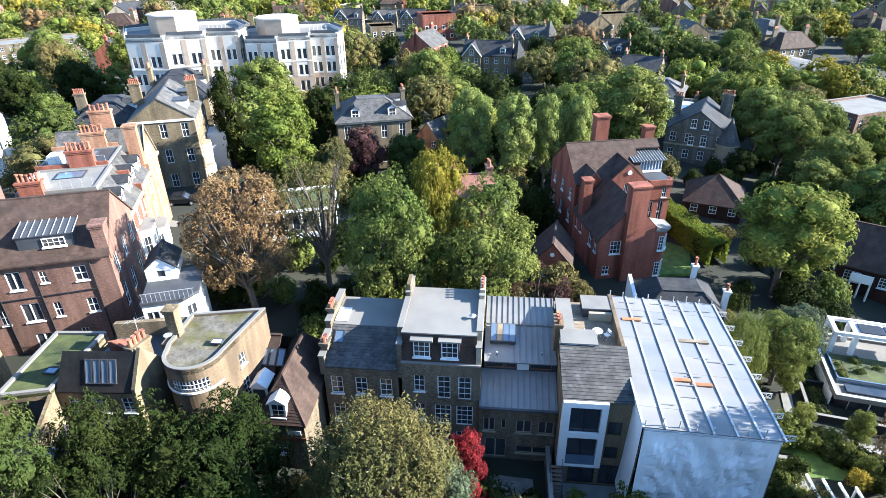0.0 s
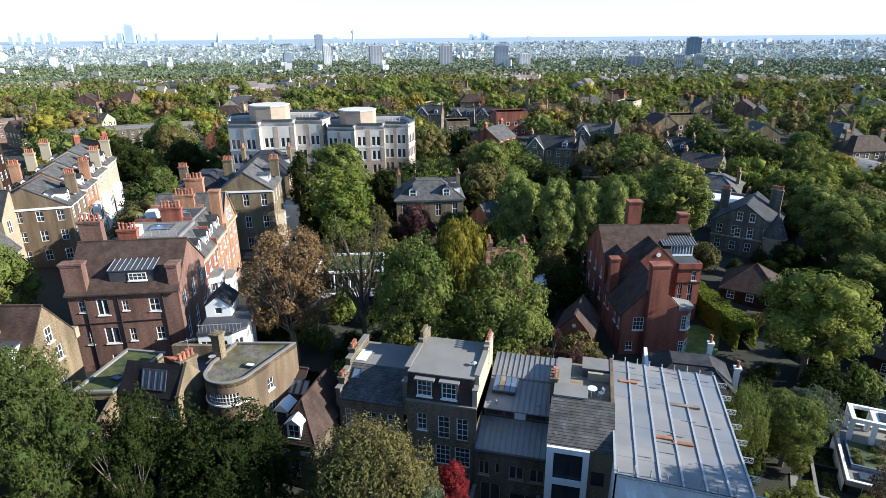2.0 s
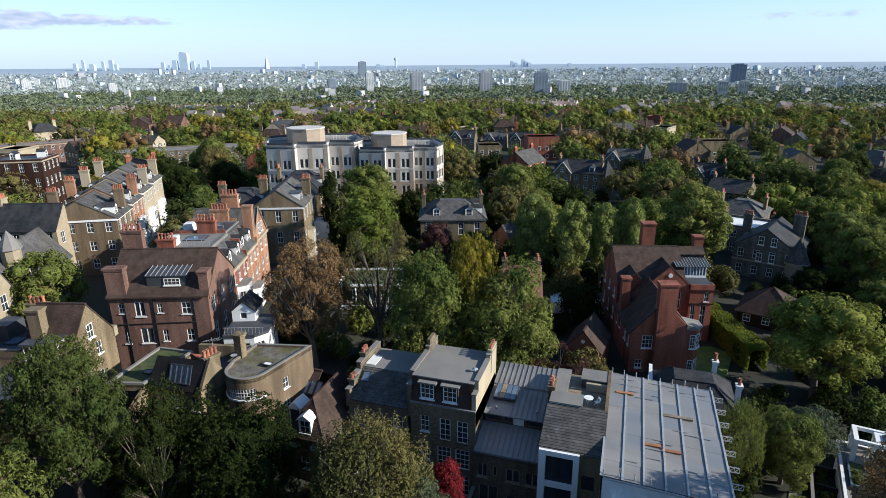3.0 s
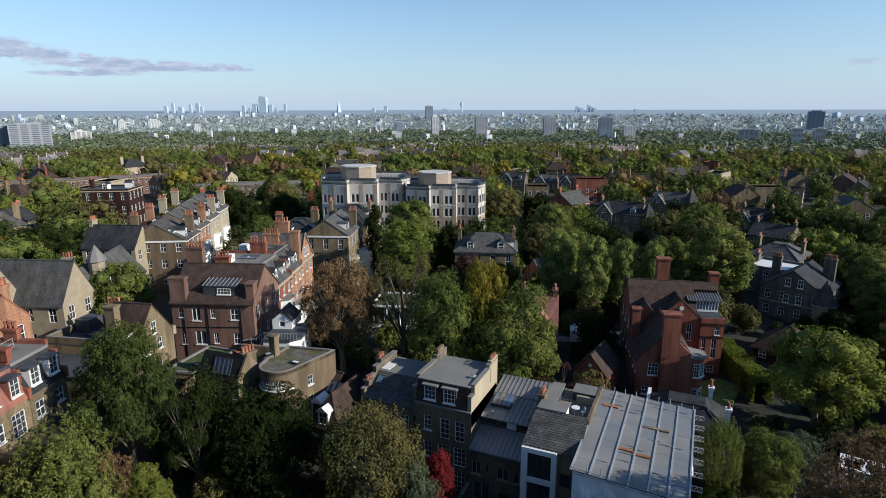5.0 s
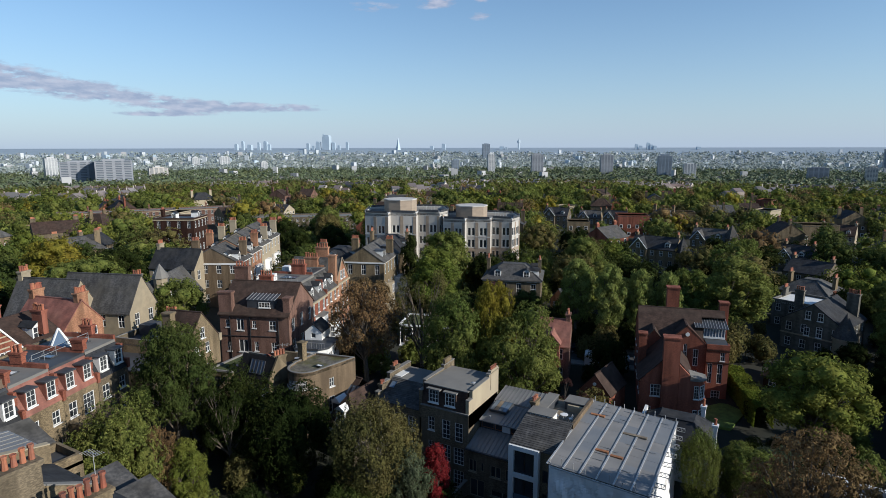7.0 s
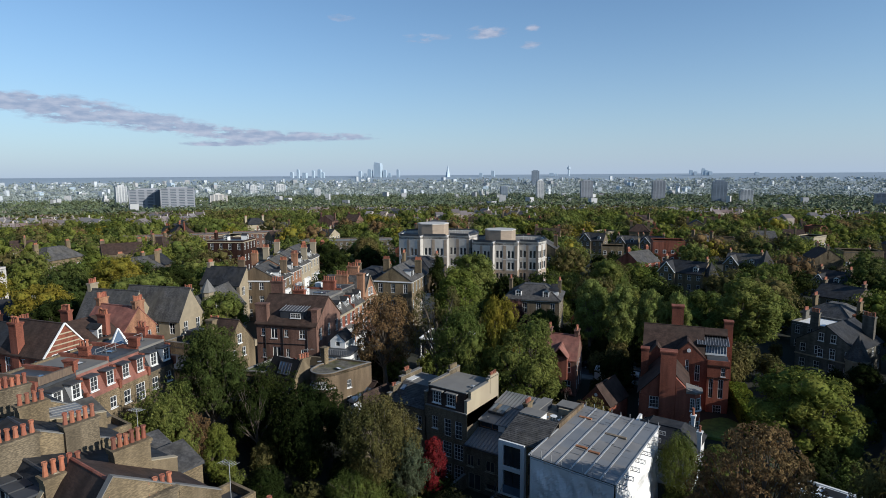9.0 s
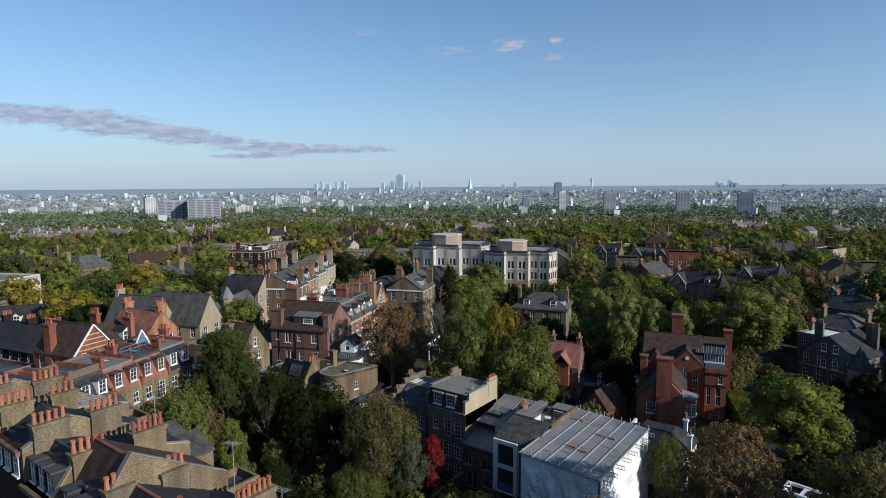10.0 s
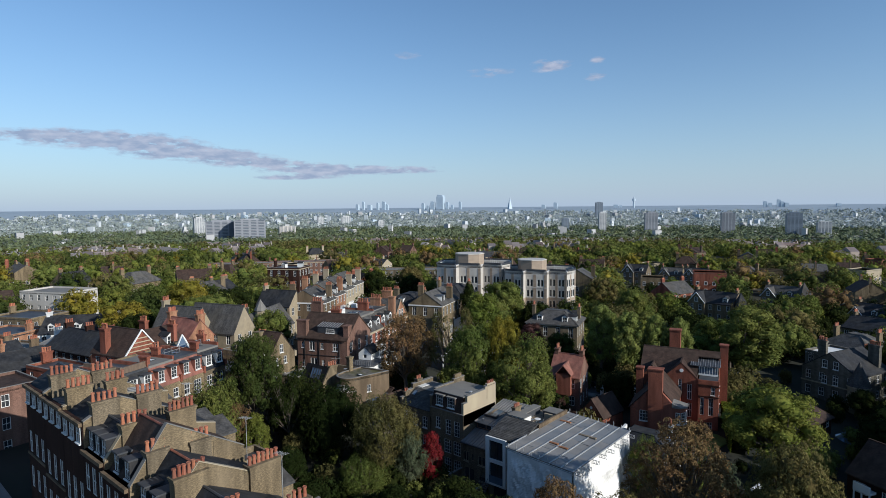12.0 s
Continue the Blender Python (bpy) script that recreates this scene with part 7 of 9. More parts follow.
def white_block(cx, cy, z0, rz, R, H, label, drum, low=None):
    """A pale faceted apartment block with a polygonal penthouse."""
    h = thing("apartment_block", pose(cx, cy, z0, 0, 0, rz), label, "apartment block", "pale apartment blocks")
    pts = [(-R, -R * 0.55), (-R * 0.45, -R * 0.8), (-R * 0.4, -R * 0.6), (R * 0.2, -R * 0.75), (R * 0.25, -R * 0.5), (R * 0.75, -R * 0.7), (R, -R * 0.25), (R * 0.95, R * 0.6), (0, R * 0.85), (-R * 0.95, R * 0.6)]
    sides = {}
    for i in range(len(pts)):
        a, b = pts[i], pts[(i + 1) % len(pts)]
        ln = math.hypot(b[0] - a[0], b[1] - a[1])
        if ln > 3:
            n = max(1, round(ln / 3.3))
            bay = ln / n
            sides[i] = [(bay * (k + 0.4) + o - 0.42, bay * (k + 0.4) + o + 0.42, 3.2 * q + 0.55, 3.2 * q + 2.65, "plain") for q in range(int(H / 3.2)) for k in range(n) for o in (-0.55, 0.55)]
    cut = 3.2 * 3 + 0.3 if low else 0
    walls(h, pts, cut, H, CONCRETE, {i: [w for w in ws if w[2] > cut] for i, ws in sides.items()}, WHITE)
    if low:
        walls(h, pts, 0, cut, low, {i: [w for w in ws if w[3] < cut] for i, ws in sides.items()}, WHITE)
    flat_roof(h, pts, H - 0.3, LEAD, 0.6, CONCRETE, coping=WHITE)
    for k in (2, 4):
        part("string_course", Shape().prism([(p[0] * 1.012, p[1] * 1.012) for p in pts], 3.2 * k + 0.1, 3.2 * k + 0.35), CONCRETE, h)
    for i in sides:
        a, b = Vector(pts[i]), Vector(pts[(i + 1) % len(pts)])
        d = (b - a).normalized()
        nrm = Vector((d.y, -d.x))
        k = max(1, round((b - a).length / 3.3))
        for q in range(k):
            e = a + d * ((b - a).length / k) * (q + 0.74)
            e1 = e + d * ((b - a).length / k) * 0.25
            part("tan_panel", Shape().prism([tuple(e + nrm * 0.02), tuple(e1 + nrm * 0.02), tuple(e1 + nrm * 0.06), tuple(e + nrm * 0.06)][::1], max(cut, 0.5), H - 0.7), CONCRETE_TAN, h)
        part("balcony_rail", Shape().prism([tuple(a + d * 0.3 + nrm * 0.1), tuple(b - d * 0.3 + nrm * 0.1), tuple(b - d * 0.3 + nrm * 0.16), tuple(a + d * 0.3 + nrm * 0.16)], H + 0.31, H + 0.9), LEAD_DARK, h) if (b - a).length > 5 else None
    part("penthouse", Shape().cone(drum[0], drum[1], H - 0.3, drum[2], H + 3.0, drum[2], 8), CONCRETE_TAN, h, "octagonal tan plant room")
    part("penthouse_cap", Shape().cone(drum[0], drum[1], H + 3.0, drum[2] + 0.15, H + 3.25, drum[2] + 0.15, 8), CONCRETE, h)
    for i in range(5):
        part("roof_duct", Shape().bar((R * 0.4 + i * 0.7, R * 0.2 - i, H - 0.2), (R * 0.4 + i * 0.7, R * 0.2 - i, H + 1.2), 0.08, 0, 6), STEEL, h)
    return h


scaffold_house()
modern_house()
zinc_house()
terrace_house()
slate_terrace()
tile_cottage()
bay_house()
brick_mansion()
gable_house()
mansard_row()
street_terrace()
red_house()
slate_cottage()
pavilion()
porch_house()

# blocks and villas further off
white_block(-56.0, 119.0, 2.5, 33, 11.5, 18.6, "pale concrete apartment block with octagonal roof room", (-2.0, 2.0, 4.6))
white_block(-37.0, 127.0, 2.0, 30, 10.5, 17.6, "pale concrete apartment block with tan plant room", (-2.5, 1.0, 4.4), CONCRETE_TAN)


_sub = {}


def suburb_house(x, y, W, D, H, rise, m, rm, rz, label, roof="gable", along="x", z=None):
    """A smaller house far off among trees: walls, roof, stacks and its windows."""
    zz = ground_z(x, y) if z is None else z
    far = math.hypot(x - 20, y) > 230
    h = thing("house", pose(x, y, zz, 0, 0, rz), label, "house", "suburb houses")
    s = Shape().prism(rect(-W / 2, W / 2, -D / 2, D / 2), -2, H)
    if roof == "gable":
        if along == "x":
            s.face([(W / 2, -D / 2, H), (W / 2, D / 2, H), (W / 2, 0, H + rise)]).face([(-W / 2, D / 2, H), (-W / 2, -D / 2, H), (-W / 2, 0, H + rise)])
        else:
            s.face([(-W / 2, -D / 2, H), (W / 2, -D / 2, H), (0, -D / 2, H + rise)]).face([(W / 2, D / 2, H), (-W / 2, D / 2, H), (0, D / 2, H + rise)])
    part("wall", s, m, h)
    if roof == "gable":
        gable_roof(h, -W / 2 + 0.05, W / 2 - 0.05, -D / 2 + 0.05, D / 2 - 0.05, H, rise, rm, along, 0.25)
    elif roof == "hip":
        hip_roof(h, -W / 2, W / 2, -D / 2, D / 2, H, rise, rm, 0.4, 0.2)
    else:
        flat_roof(h, rect(-W / 2, W / 2, -D / 2, D / 2), H, rm, 0.4, m)
    if "w" not in _sub:
        s = Shape()
        s.box(-0.6, -0.5, -0.08, 0, 0, 1.7).box(0.5, 0.6, -0.08, 0, 0, 1.7).box(-0.5, 0.5, -0.08, 0, 0, 0.1).box(-0.5, 0.5, -0.08, 0, 1.6, 1.7).box(-0.5, 0.5, -0.07, 0, 0.82, 0.9)
        s.box(-0.5, 0.5, -0.03, -0.02, 0.1, 1.6, 1)
        _sub["w"] = s.mesh("window")
    panes = Shape()
    for k in range(max(1, int(H / 3))):
        for px, py, turn, ln in ((0, -D / 2, 0, W), (W / 2, 0, 90, D)):
            c = max(1, round(ln / 3.4))
            if far:
                for i in range(c):
                    o = (i + 0.5) / c * ln - ln / 2
                    for q, slot in ((0.62, 0), (0.46, 1)):
                        d0, z0 = 0.05 + 0.02 * slot, 1.7 - q + 3.0 * k
                        if turn:
                            panes.box(px, px + d0, o - q, o + q, z0 - 0.2, z0 + 2 * q)
                            panes.m[-6:] = [slot] * 6
                        else:
                            panes.box(o - q, o + q, py - d0, py, z0 - 0.2, z0 + 2 * q)
                            panes.m[-6:] = [slot] * 6
                continue
            for i in range(c):
                o = (i + 0.5) / c * ln - ln / 2
                q = pose(px + (o if turn == 0 else 0), py + (o if turn else 0), 0.9 + 3.0 * k, 0, 0, turn)
                part("window", _sub["w"], [WHITE, GLASS], h, at=q)
    if far:
        tagged(part("glazing", panes, [WHITE, GLASS], h), kind="stuff")
    if roof != "flat":
        for sx in (-1, 1):
            chimney(h, sx * (W / 2 - 0.7), 0.3, H, H + rise + 1.3, 1.4, 0.7, 0, m)
            part("chimney_pot", Shape().box(sx * (W / 2 - 0.7) - 0.55, sx * (W / 2 - 0.7) + 0.55, 0.12, 0.48, H + rise + 1.3, H + rise + 1.8), POT, h)
    return h
far_house(-14.0, 96.5, 3.0, 12, 10, 8.4, 2.6, BRICK_GREY, SLATE_PALE, 18, "square stock brick villa with hipped slate roof", "hip", True, 2, "x", "villa", 2, 4, 2, WHITE)
gv1 = far_house(-43.6, 85.3, 3.0, 9, 13, 11.6, 3.0, BRICK_STOCK, SLATE_PALE, 20, "yellow brick house with bracketed slate gable", "gable", True, 2, "y", "villa", 3, 6, 0, WHITE)
for dy, pale in ((-3.0, WHITE), (2.6, LEAD_DARK)):
    dormer(gv1, pose(3.6, dy, 11.9, 0, 0, 90), 2.2, 1.7, 2.6, "flat", pale, LEAD_DARK, "pair")
for z in (0.0, 3.4):
    part("bay", Shape().prism([(4.52, -4.2), (5.5, -3.4), (5.5, -1.6), (4.52, -0.8)], z, z + 3.2), STONE_WARM, gv1)
    for a in (-0.5, 0.5):
        window(gv1, pose(5.53, -2.5 + a, z + 0.8, 0, 0, 90), 0.8, 1.9, "bare")
part("stucco_wing", Shape().box(4.52, 7.4, 2.4, 6.4, 0, 6.4), WHITE, gv1, "white stucco side wing with balcony")
part("balcony", Shape().box(7.41, 8.4, 2.6, 6.2, 3.0, 3.2), WHITE, gv1)
far_house(-48.6, 99.2, 3.0, 10, 13, 11.2, 3.0, BRICK_STOCK, SLATE, 20, "stock brick villa with tall chimneys", "hip", True, 2, "x", "villa", 3, 6, 1, WHITE)
far_house(-53.5, 86.0, 3.0, 9, 12, 10.4, 2.4, BRICK_GREY, SLATE, 20, "sooty brick villa with slate roof and stacks", "hip", True, 2, "y", "villa", 3, 6, 1)
town = pose(-60.5, 62.5, 0, 0, 0, 30)
for i, (w, mt, lb) in enumerate(((8.5, RENDER_TAN, "tan brick corner house with slate roof"), (7.0, BRICK_ORANGE, "orange brick house with white bays and dormers"), (7.5, RENDER_CREAM, "cream stucco terrace house with dormers"), (8.0, RENDER_CREAM, "ornate cream stucco terrace house with turret"))):
    c = town @ Vector((-5.5, (4.2, 12.0, 19.3, 27.1)[i], 0))
    far_house(c.x, c.y, 3.2, 11, w, 12.2 + 0.5 * i, 3.0, mt, SLATE_PALE, 30, lb, "gable", True, 2, "y", "town_house", 4, 5, 2, WHITE)
for i in range(4):
    for z in (0.0, 3.2, 6.4):
        c = town @ Vector((0.0, (4.2, 12.0, 19.3, 27.1)[i], 0))
        bay = thing("bay_window", pose(c.x, c.y, 3.2 + z, 0, 0, 30), "white painted bay window of a town house", "bay window", "town bays")
        part("bay", Shape().prism([(0.02, -1.6), (0.9, -0.9), (0.9, 0.9), (0.02, 1.6)], 0.0, 3.1), WHITE, bay)
        for a in (-0.45, 0.45):
            window(bay, pose(0.93, a, 0.7, 0, 0, 90), 0.75, 1.8, "plain")
# stone gothic range on the high side
far_house(-54.7, 23.9, 5.5, 10, 6, 10.2, 4.6, STONE_WARM, SLATE_PALE, 20, "stone gothic house with steep slate gable", "gable", True, 1, "x", "gothic_house", 3, 4)
far_house(-51.0, 29.6, 5.5, 12, 6, 10.2, 4.6, STONE_WARM, SLATE_PALE, 20, "stone gothic wing with steep slate gable", "gable", True, 0, "x", "gothic_house", 3, 4)
gr = far_house(-58.0, 42.0, 5.0, 7, 24, 6.8, 4.4, STONE_WARM, SLATE_PALE, 32, "long stone gothic range with slate roof and dormers", "gable", True, 1, "y", "gothic_house", 2, 4)
for q in range(4):
    dormer(gr, pose(2.6, -9.0 + q * 4.4, 7.4, 0, 0, 90), 1.5, 1.6, 2.4, "gable", STONE_WARM, SLATE, "pair")
walls(gr, rect(3.52, 5.6, -11.5, -6.5), 0, 7.6, STONE_WARM, {1: [(1.2, 2.2, 4.4, 7.0, "pair"), (2.9, 3.9, 4.4, 7.0, "pair")]}, gables={1: 3.4})
gable_roof(gr, 0.0, 5.6, -11.5, -6.5, 7.6, 3.3, SLATE, "x", 0.15)
far_house(-71.2, 56.8, 4.5, 10, 6, 10.4, 3.4, STONE_WARM, SLATE, 20, "stone gabled tower house", "gable", True, 1, "x", "gothic_house", 3, 4)
tt = thing("roof_turret", pose(-55.5, 41.5, 14.2, 0, 0, 20), "white louvred turret with a lead cap", "turret")
part("turret", Shape().cone(0, 0, 0, 1.1, 2.8, 1.1, 8), STONE_WARM, tt)
part("cap", Shape().cone(0, 0, 2.8, 1.4, 3.3, 1.2, 8).cone(0, 0, 3.3, 1.2, 4.3, 0.6, 8).cone(0, 0, 4.3, 0.6, 5.2, 0.03, 8), LEAD, tt)
bh = far_house(-39.1, 7.5, 6.0, 8, 5.6, 11.4, 3.3, BRICK_RED, TILE_BROWN, 14, "red brick house with white banded gable", "gable", True, 0, "x", "banded_house", 3, 6)
for k in range(10):
    z = 8.0 + k * 0.62
    hw = 2.8 if z < 11.3 else 2.8 * (14.7 - z) / 3.3
    if hw > 0.4:
        part("stone_band", Shape().box(4.01, 4.07, -hw, hw, z, z + 0.15), RENDER_CREAM, bh)
part("bargeboard", Shape().bar((4.1, -3.0, 11.2), (4.1, 0, 14.9), 0.12).bar((4.1, 3.0, 11.2), (4.1, 0, 14.9), 0.12), WHITE, bh)
for wy in (-1.5, -0.5, 0.5, 1.5):
    window(bh, pose(4.1, wy, 9.9, 0, 0, 90), 0.85, 1.5)
chimney(bh, -1.0, -2.5, 9.5, 15.2, 1.3, 0.9, 4, BRICK_RED)
far_house(-41.0, 13.0, 6.0, 8, 5.6, 11.0, 2.6, BRICK_RED, TILE_BROWN, 14, "red brick house with dormers and tall chimneys", "gable", True, 2, "y", "banded_house", 3, 6, 1)
far_house(-42.7, 18.6, 6.0, 8, 5.6, 11.2, 3.0, BRICK_ORANGE, TILE_RED, 14, "orange brick house with gabled front", "gable", True, 2, "x", "banded_house", 3, 6)
far_house(-66.0, -5.0, 5.8, 8.4, 10, 8.0, 2.4, BRICK_ORANGE, SLATE, 10, "orange brick house with low dark slate gable", "gable", True, 1, "y", "gabled_street_house", 3, 4, 0, RENDER_CREAM)
far_house(-57.4, -3.5, 5.8, 8.4, 10, 8.0, 2.4, BRICK_ORANGE, SLATE, 10, "orange brick house with low dark slate gable", "gable", True, 1, "y", "gabled_street_house", 3, 4, 0, RENDER_CREAM)
far_house(-47.5, 0.8, 6.0, 9.0, 5.0, 8.6, 1.0, BRICK_RED, LEAD_DARK, 14, "red brick back building with flat roof", "flat", True, 1, "x", "back_house", 3, 4)
far_house(-89.0, 17.5, 6.0, 15, 9, 6.6, 3.0, WHITE, SLATE, 52, "long slate roofed house with white dormers", "gable", True, 2, "x", "dormer_house", 2, 4, 3)
far_house(-79.5, 11.5, 6.0, 6.5, 6.5, 6.2, 1.8, WHITE, ZINC, 30, "white rendered house with zinc lantern roof", "hip", True, 1, "x", "white_house", 2, 3)
far_house(-69.5, 12.0, 6.0, 15, 8, 6.4, 3.2, BRICK_DARK, SLATE, 12, "dark brick range with long slate roof", "gable", True, 3, "x", "slate_range", 2, 4)
far_house(-100.0, 6.0, 6.0, 12, 9, 6.4, 1.0, BRICK_ORANGE, LEAD_DARK, 25, "orange brick house with flat lead roof", "flat", True, 2, "x", "flat_roof_house", 2, 4)
far_house(-112.0, 13.0, 6.0, 13, 10, 7.6, 1.0, BRICK_STOCK, LEAD_DARK, 25, "yellow brick house with flat roof", "flat", True, 1, "x", "flat_roof_house", 2, 4)
far_house(-128.0, 24.0, 5.5, 16, 10, 11.5, 1.0, CONCRETE, LEAD, 25, "white modern flats with setback top floor", "flat", True, 0, "x", "modern_flats", 4)
far_house(-84.0, 4.0, 6.0, 9, 7, 5.6, 1.0, RENDER_TAN, LEAD, 20, "low tan brick house with parapet roof", "flat", True, 2, "x", "flat_roof_house", 2, 4)
far_house(-44.0, -8.5, 5.0, 9, 9, 9.6, 2.5, BRICK_MAUVE, TILE_BROWN, 6, "brown brick street house with tall sash windows", "flat", True, 1, "x", "corner_house", 3, 4)
# stone turret house and tile house to the east
tq = far_house(43.6, 106.3, -1.0, 10, 11, 8.6, 3.4, STONE, SLATE, -22, "grey stone house with corner turret", "gable", True, 1, "y", "turret_house", 3, 4)
part("turret", Shape().cone(5.1, -5.1, 0, 1.7, 7.0, 1.7, 16).cone(5.1, -5.1, 6.9, 1.95, 7.2, 1.95, 16), STONE_WARM, tq)
part("turret_roof", Shape().cone(5.1, -5.1, 7.2, 1.95, 11.6, 0.0, 16), SLATE_PALE, tq)
window(tq, pose(6.72, -5.6, 4.4, 0, 0, 75), 0.7, 1.4)
for zz in (3.6, 0.6):
    for xx in (-1.0, 1.0):
        window(tq, pose(0.3 + xx, -5.53, zz + 5.6), 0.9, 1.5)
chimney(tq, 3.4, 3.2, 8.0, 13.4, 1.9, 0.9, 5, STONE)
part("string_course", Shape().box(-5.1, 5.1, -5.62, -5.51, 5.9, 6.15), STONE_WARM, tq)
far_house(41.5, 119.5, -1.0, 10, 9, 8.4, 1.2, STONE, WHITE, -22, "stone house with pale flat roof and stacks", "flat", True, 2, "x", "villa", 3, 5)
far_house(39.5, 82.0, 0.0, 7.5, 7.5, 4.2, 3.2, BRICK_DARK, TILE_BROWN, -18, "dark brick house with tiled hip roof", "hip", True, 0, "x", "house", 2)
# houses among the trees behind
def gothic_villa(x, y, z, W, D, H, rise, m, rm, rz, label, front=4.6, tower=0.0):
    """A gabled Victorian villa: cross gable with pale bargeboards and paired windows, bay, stacks, and a pyramid tower where it has one."""
    h = far_house(x, y, z, W, D, H, rise, m, rm, rz, label, "gable", True, 2, "x", "villa", 3 if H > 8 else 2, 5)
    fx = -W / 2 + front / 2 + 0.3
    walls(h, rect(fx - front / 2, fx + front / 2, -D / 2 - 1.2, -D / 2 - 0.01), 0, H, m, {0: rows(front, (H - 2.2, 1.7, 2, 0.9), (H - 5.2, 1.9, 2, 1.0))}, gables={0: front * 0.62})
    gable_roof(h, fx - front / 2, fx + front / 2, -D / 2 - 1.25, 0, H, front * 0.6, rm, "y", 0.25)
    part("bargeboard", Shape().bar((fx - front / 2 - 0.2, -D / 2 - 1.4, H - 0.1), (fx, -D / 2 - 1.4, H + front * 0.62 + 0.1), 0.12).bar((fx + front / 2 + 0.2, -D / 2 - 1.4, H - 0.1), (fx, -D / 2 - 1.4, H + front * 0.62 + 0.1), 0.12), WHITE, h)
    window(h, pose(fx, -D / 2 - 1.24, H + 0.3), 1.0, 1.3)
    dormer(h, pose(W / 2 - 2.4, -D / 2 + 0.6, H + 0.2), 1.4, 1.5, 2.0, "gable", WHITE, rm)
    part("bay", Shape().prism([(W / 2 - 3.6, -D / 2 - 0.02), (W / 2 - 3.0, -D / 2 - 1.0), (W / 2 - 1.6, -D / 2 - 1.0), (W / 2 - 1.0, -D / 2 - 0.02)][::-1], 0, 3.4), STONE_WARM, h)
    if tower:
        part("tower", Shape().box(W / 2 - 0.2, W / 2 + 3.2, -D / 2 + 0.5, -D / 2 + 3.9, 0, tower), m, h)
        part("tower_roof", Shape().cone(W / 2 + 1.5, -D / 2 + 2.2, tower, 2.7, tower + 4.6, 0.0, 4), rm, h, "steep slate pyramid roof")
        window(h, pose(W / 2 + 1.5, -D / 2 + 0.46, tower - 2.4), 0.9, 1.7)
    return h


gothic_villa(4.0, 163.5, 0.8, 13, 9, 8.4, 3.0, BRICK_STOCK, SLATE, -6, "stock brick gothic villa with blue slate gables", 4.8, 7.6)
gothic_villa(15.5, 200.0, -0.5, 11, 9, 8.2, 3.2, BRICK_STOCK, SLATE_PALE, -8, "stock brick gothic villa with pale bargeboards", 4.6, 9.0)
gothic_villa(-53.0, 240.0, -1.5, 11, 9, 9.6, 3.2, BRICK_GREY, SLATE, 6, "brick gothic villa with white trimmed gable", 5.2)
gothic_villa(-42.0, 256.0, -2.0, 10, 9, 8.0, 3.0, BRICK_STOCK, SLATE_PALE, 6, "stock brick gabled villa with bay window", 4.6)
gothic_villa(-29.5, 253.0, -2.0, 10, 9, 8.8, 3.0, BRICK_STOCK, SLATE, 4, "stock brick gabled villa with dark slate roof", 4.6)
gothic_villa(41.5, 190.0, -2.0, 9, 10, 7.4, 3.2, BRICK_GREY, SLATE, -20, "white gabled house with blue slate roof", 4.2)
gothic_villa(57.0, 264.0, -5.0, 12, 10, 9.0, 3.6, RENDER_CREAM, TILE_BROWN, -10, "large half timbered gabled house among trees", 5.6)
far_house(43.8, 160.0, -1.0, 10, 11, 7.6, 2.6, BRICK_GREY, SLATE, -20, "dark brick house with slate roof and red potted stacks", "gable", True, 2, "x", "villa", 2, 6)
far_house(42.6, 134.0, -1.0, 10, 10, 8.0, 2.4, BRICK_STOCK, SLATE_PALE, -21, "stock brick house with white flat roof addition", "hip", True, 2, "x", "villa", 2, 6)
hall = thing("school_hall", pose(94.0, 178.0, -2.0, 0, 0, -68), "long school hall under a low pale grey metal roof", "school")
walls(hall, rect(-19, 19, -7, 7), 0, 4.6, CONCRETE_TAN, {0: rows(38, (2.6, 1.4, 10, 2.6, "pair")), 3: rows(14, (2.6, 1.4, 4, 2.4, "pair"))}, BLACK)
for i in range(6):
    a0, a1 = -1 + i / 3, -1 + (i + 1) / 3
    q = Shape()
    slab(q, [(-19.6, 7.8 * a0, 4.6 + 1.7 * (1 - a0 * a0)), (19.6, 7.8 * a0, 4.6 + 1.7 * (1 - a0 * a0)), (19.6, 7.8 * a1, 4.6 + 1.7 * (1 - a1 * a1)), (-19.6, 7.8 * a1, 4.6 + 1.7 * (1 - a1 * a1))], 0.2)
    part("roof_panel", q, LEAD, hall)
far_house(79.0, 122.0, -2.0, 16, 10, 9.0, 1.0, BRICK_MAUVE, LEAD, 26, "brown brick school wing with tall windows", "flat", True, 0, "x", "school_wing", 3)
far_house(-151.0, 179.0, 1.0, 46, 13, 7.0, 1.0, BRICK_GREY, LEAD, 39, "long flat roofed brick school building", "flat", True, 0, "x", "school", 3)
far_house(-124.0, 96.0, 3.0, 12, 10, 14.6, 1.5, BRICK_DARK, LEAD_DARK, 30, "tall dark brick mansion flats with white dormers", "flat", True, 1, "x", "mansion_flats", 4, 5, 1, RENDER_CREAM)
for k in range(3):
    far_house(-243.0 + 15 * k, 133.0 + 21 * k, -1.0, 11, 24, 10.0, 1.0, BRICK_MAUVE, LEAD, -36, "long brown brick terrace with white windows", "flat", True, 1, "y", "brick_terrace", 3, 5, 0, RENDER_CREAM)
far_house(-222.0, 124.0, 0.0, 9, 9, 6.0, 3.4, BRICK_RED, TILE_RED, 40, "red brick house with red tiled hip roof", "hip", True, 2, "x", "house", 2, 4)

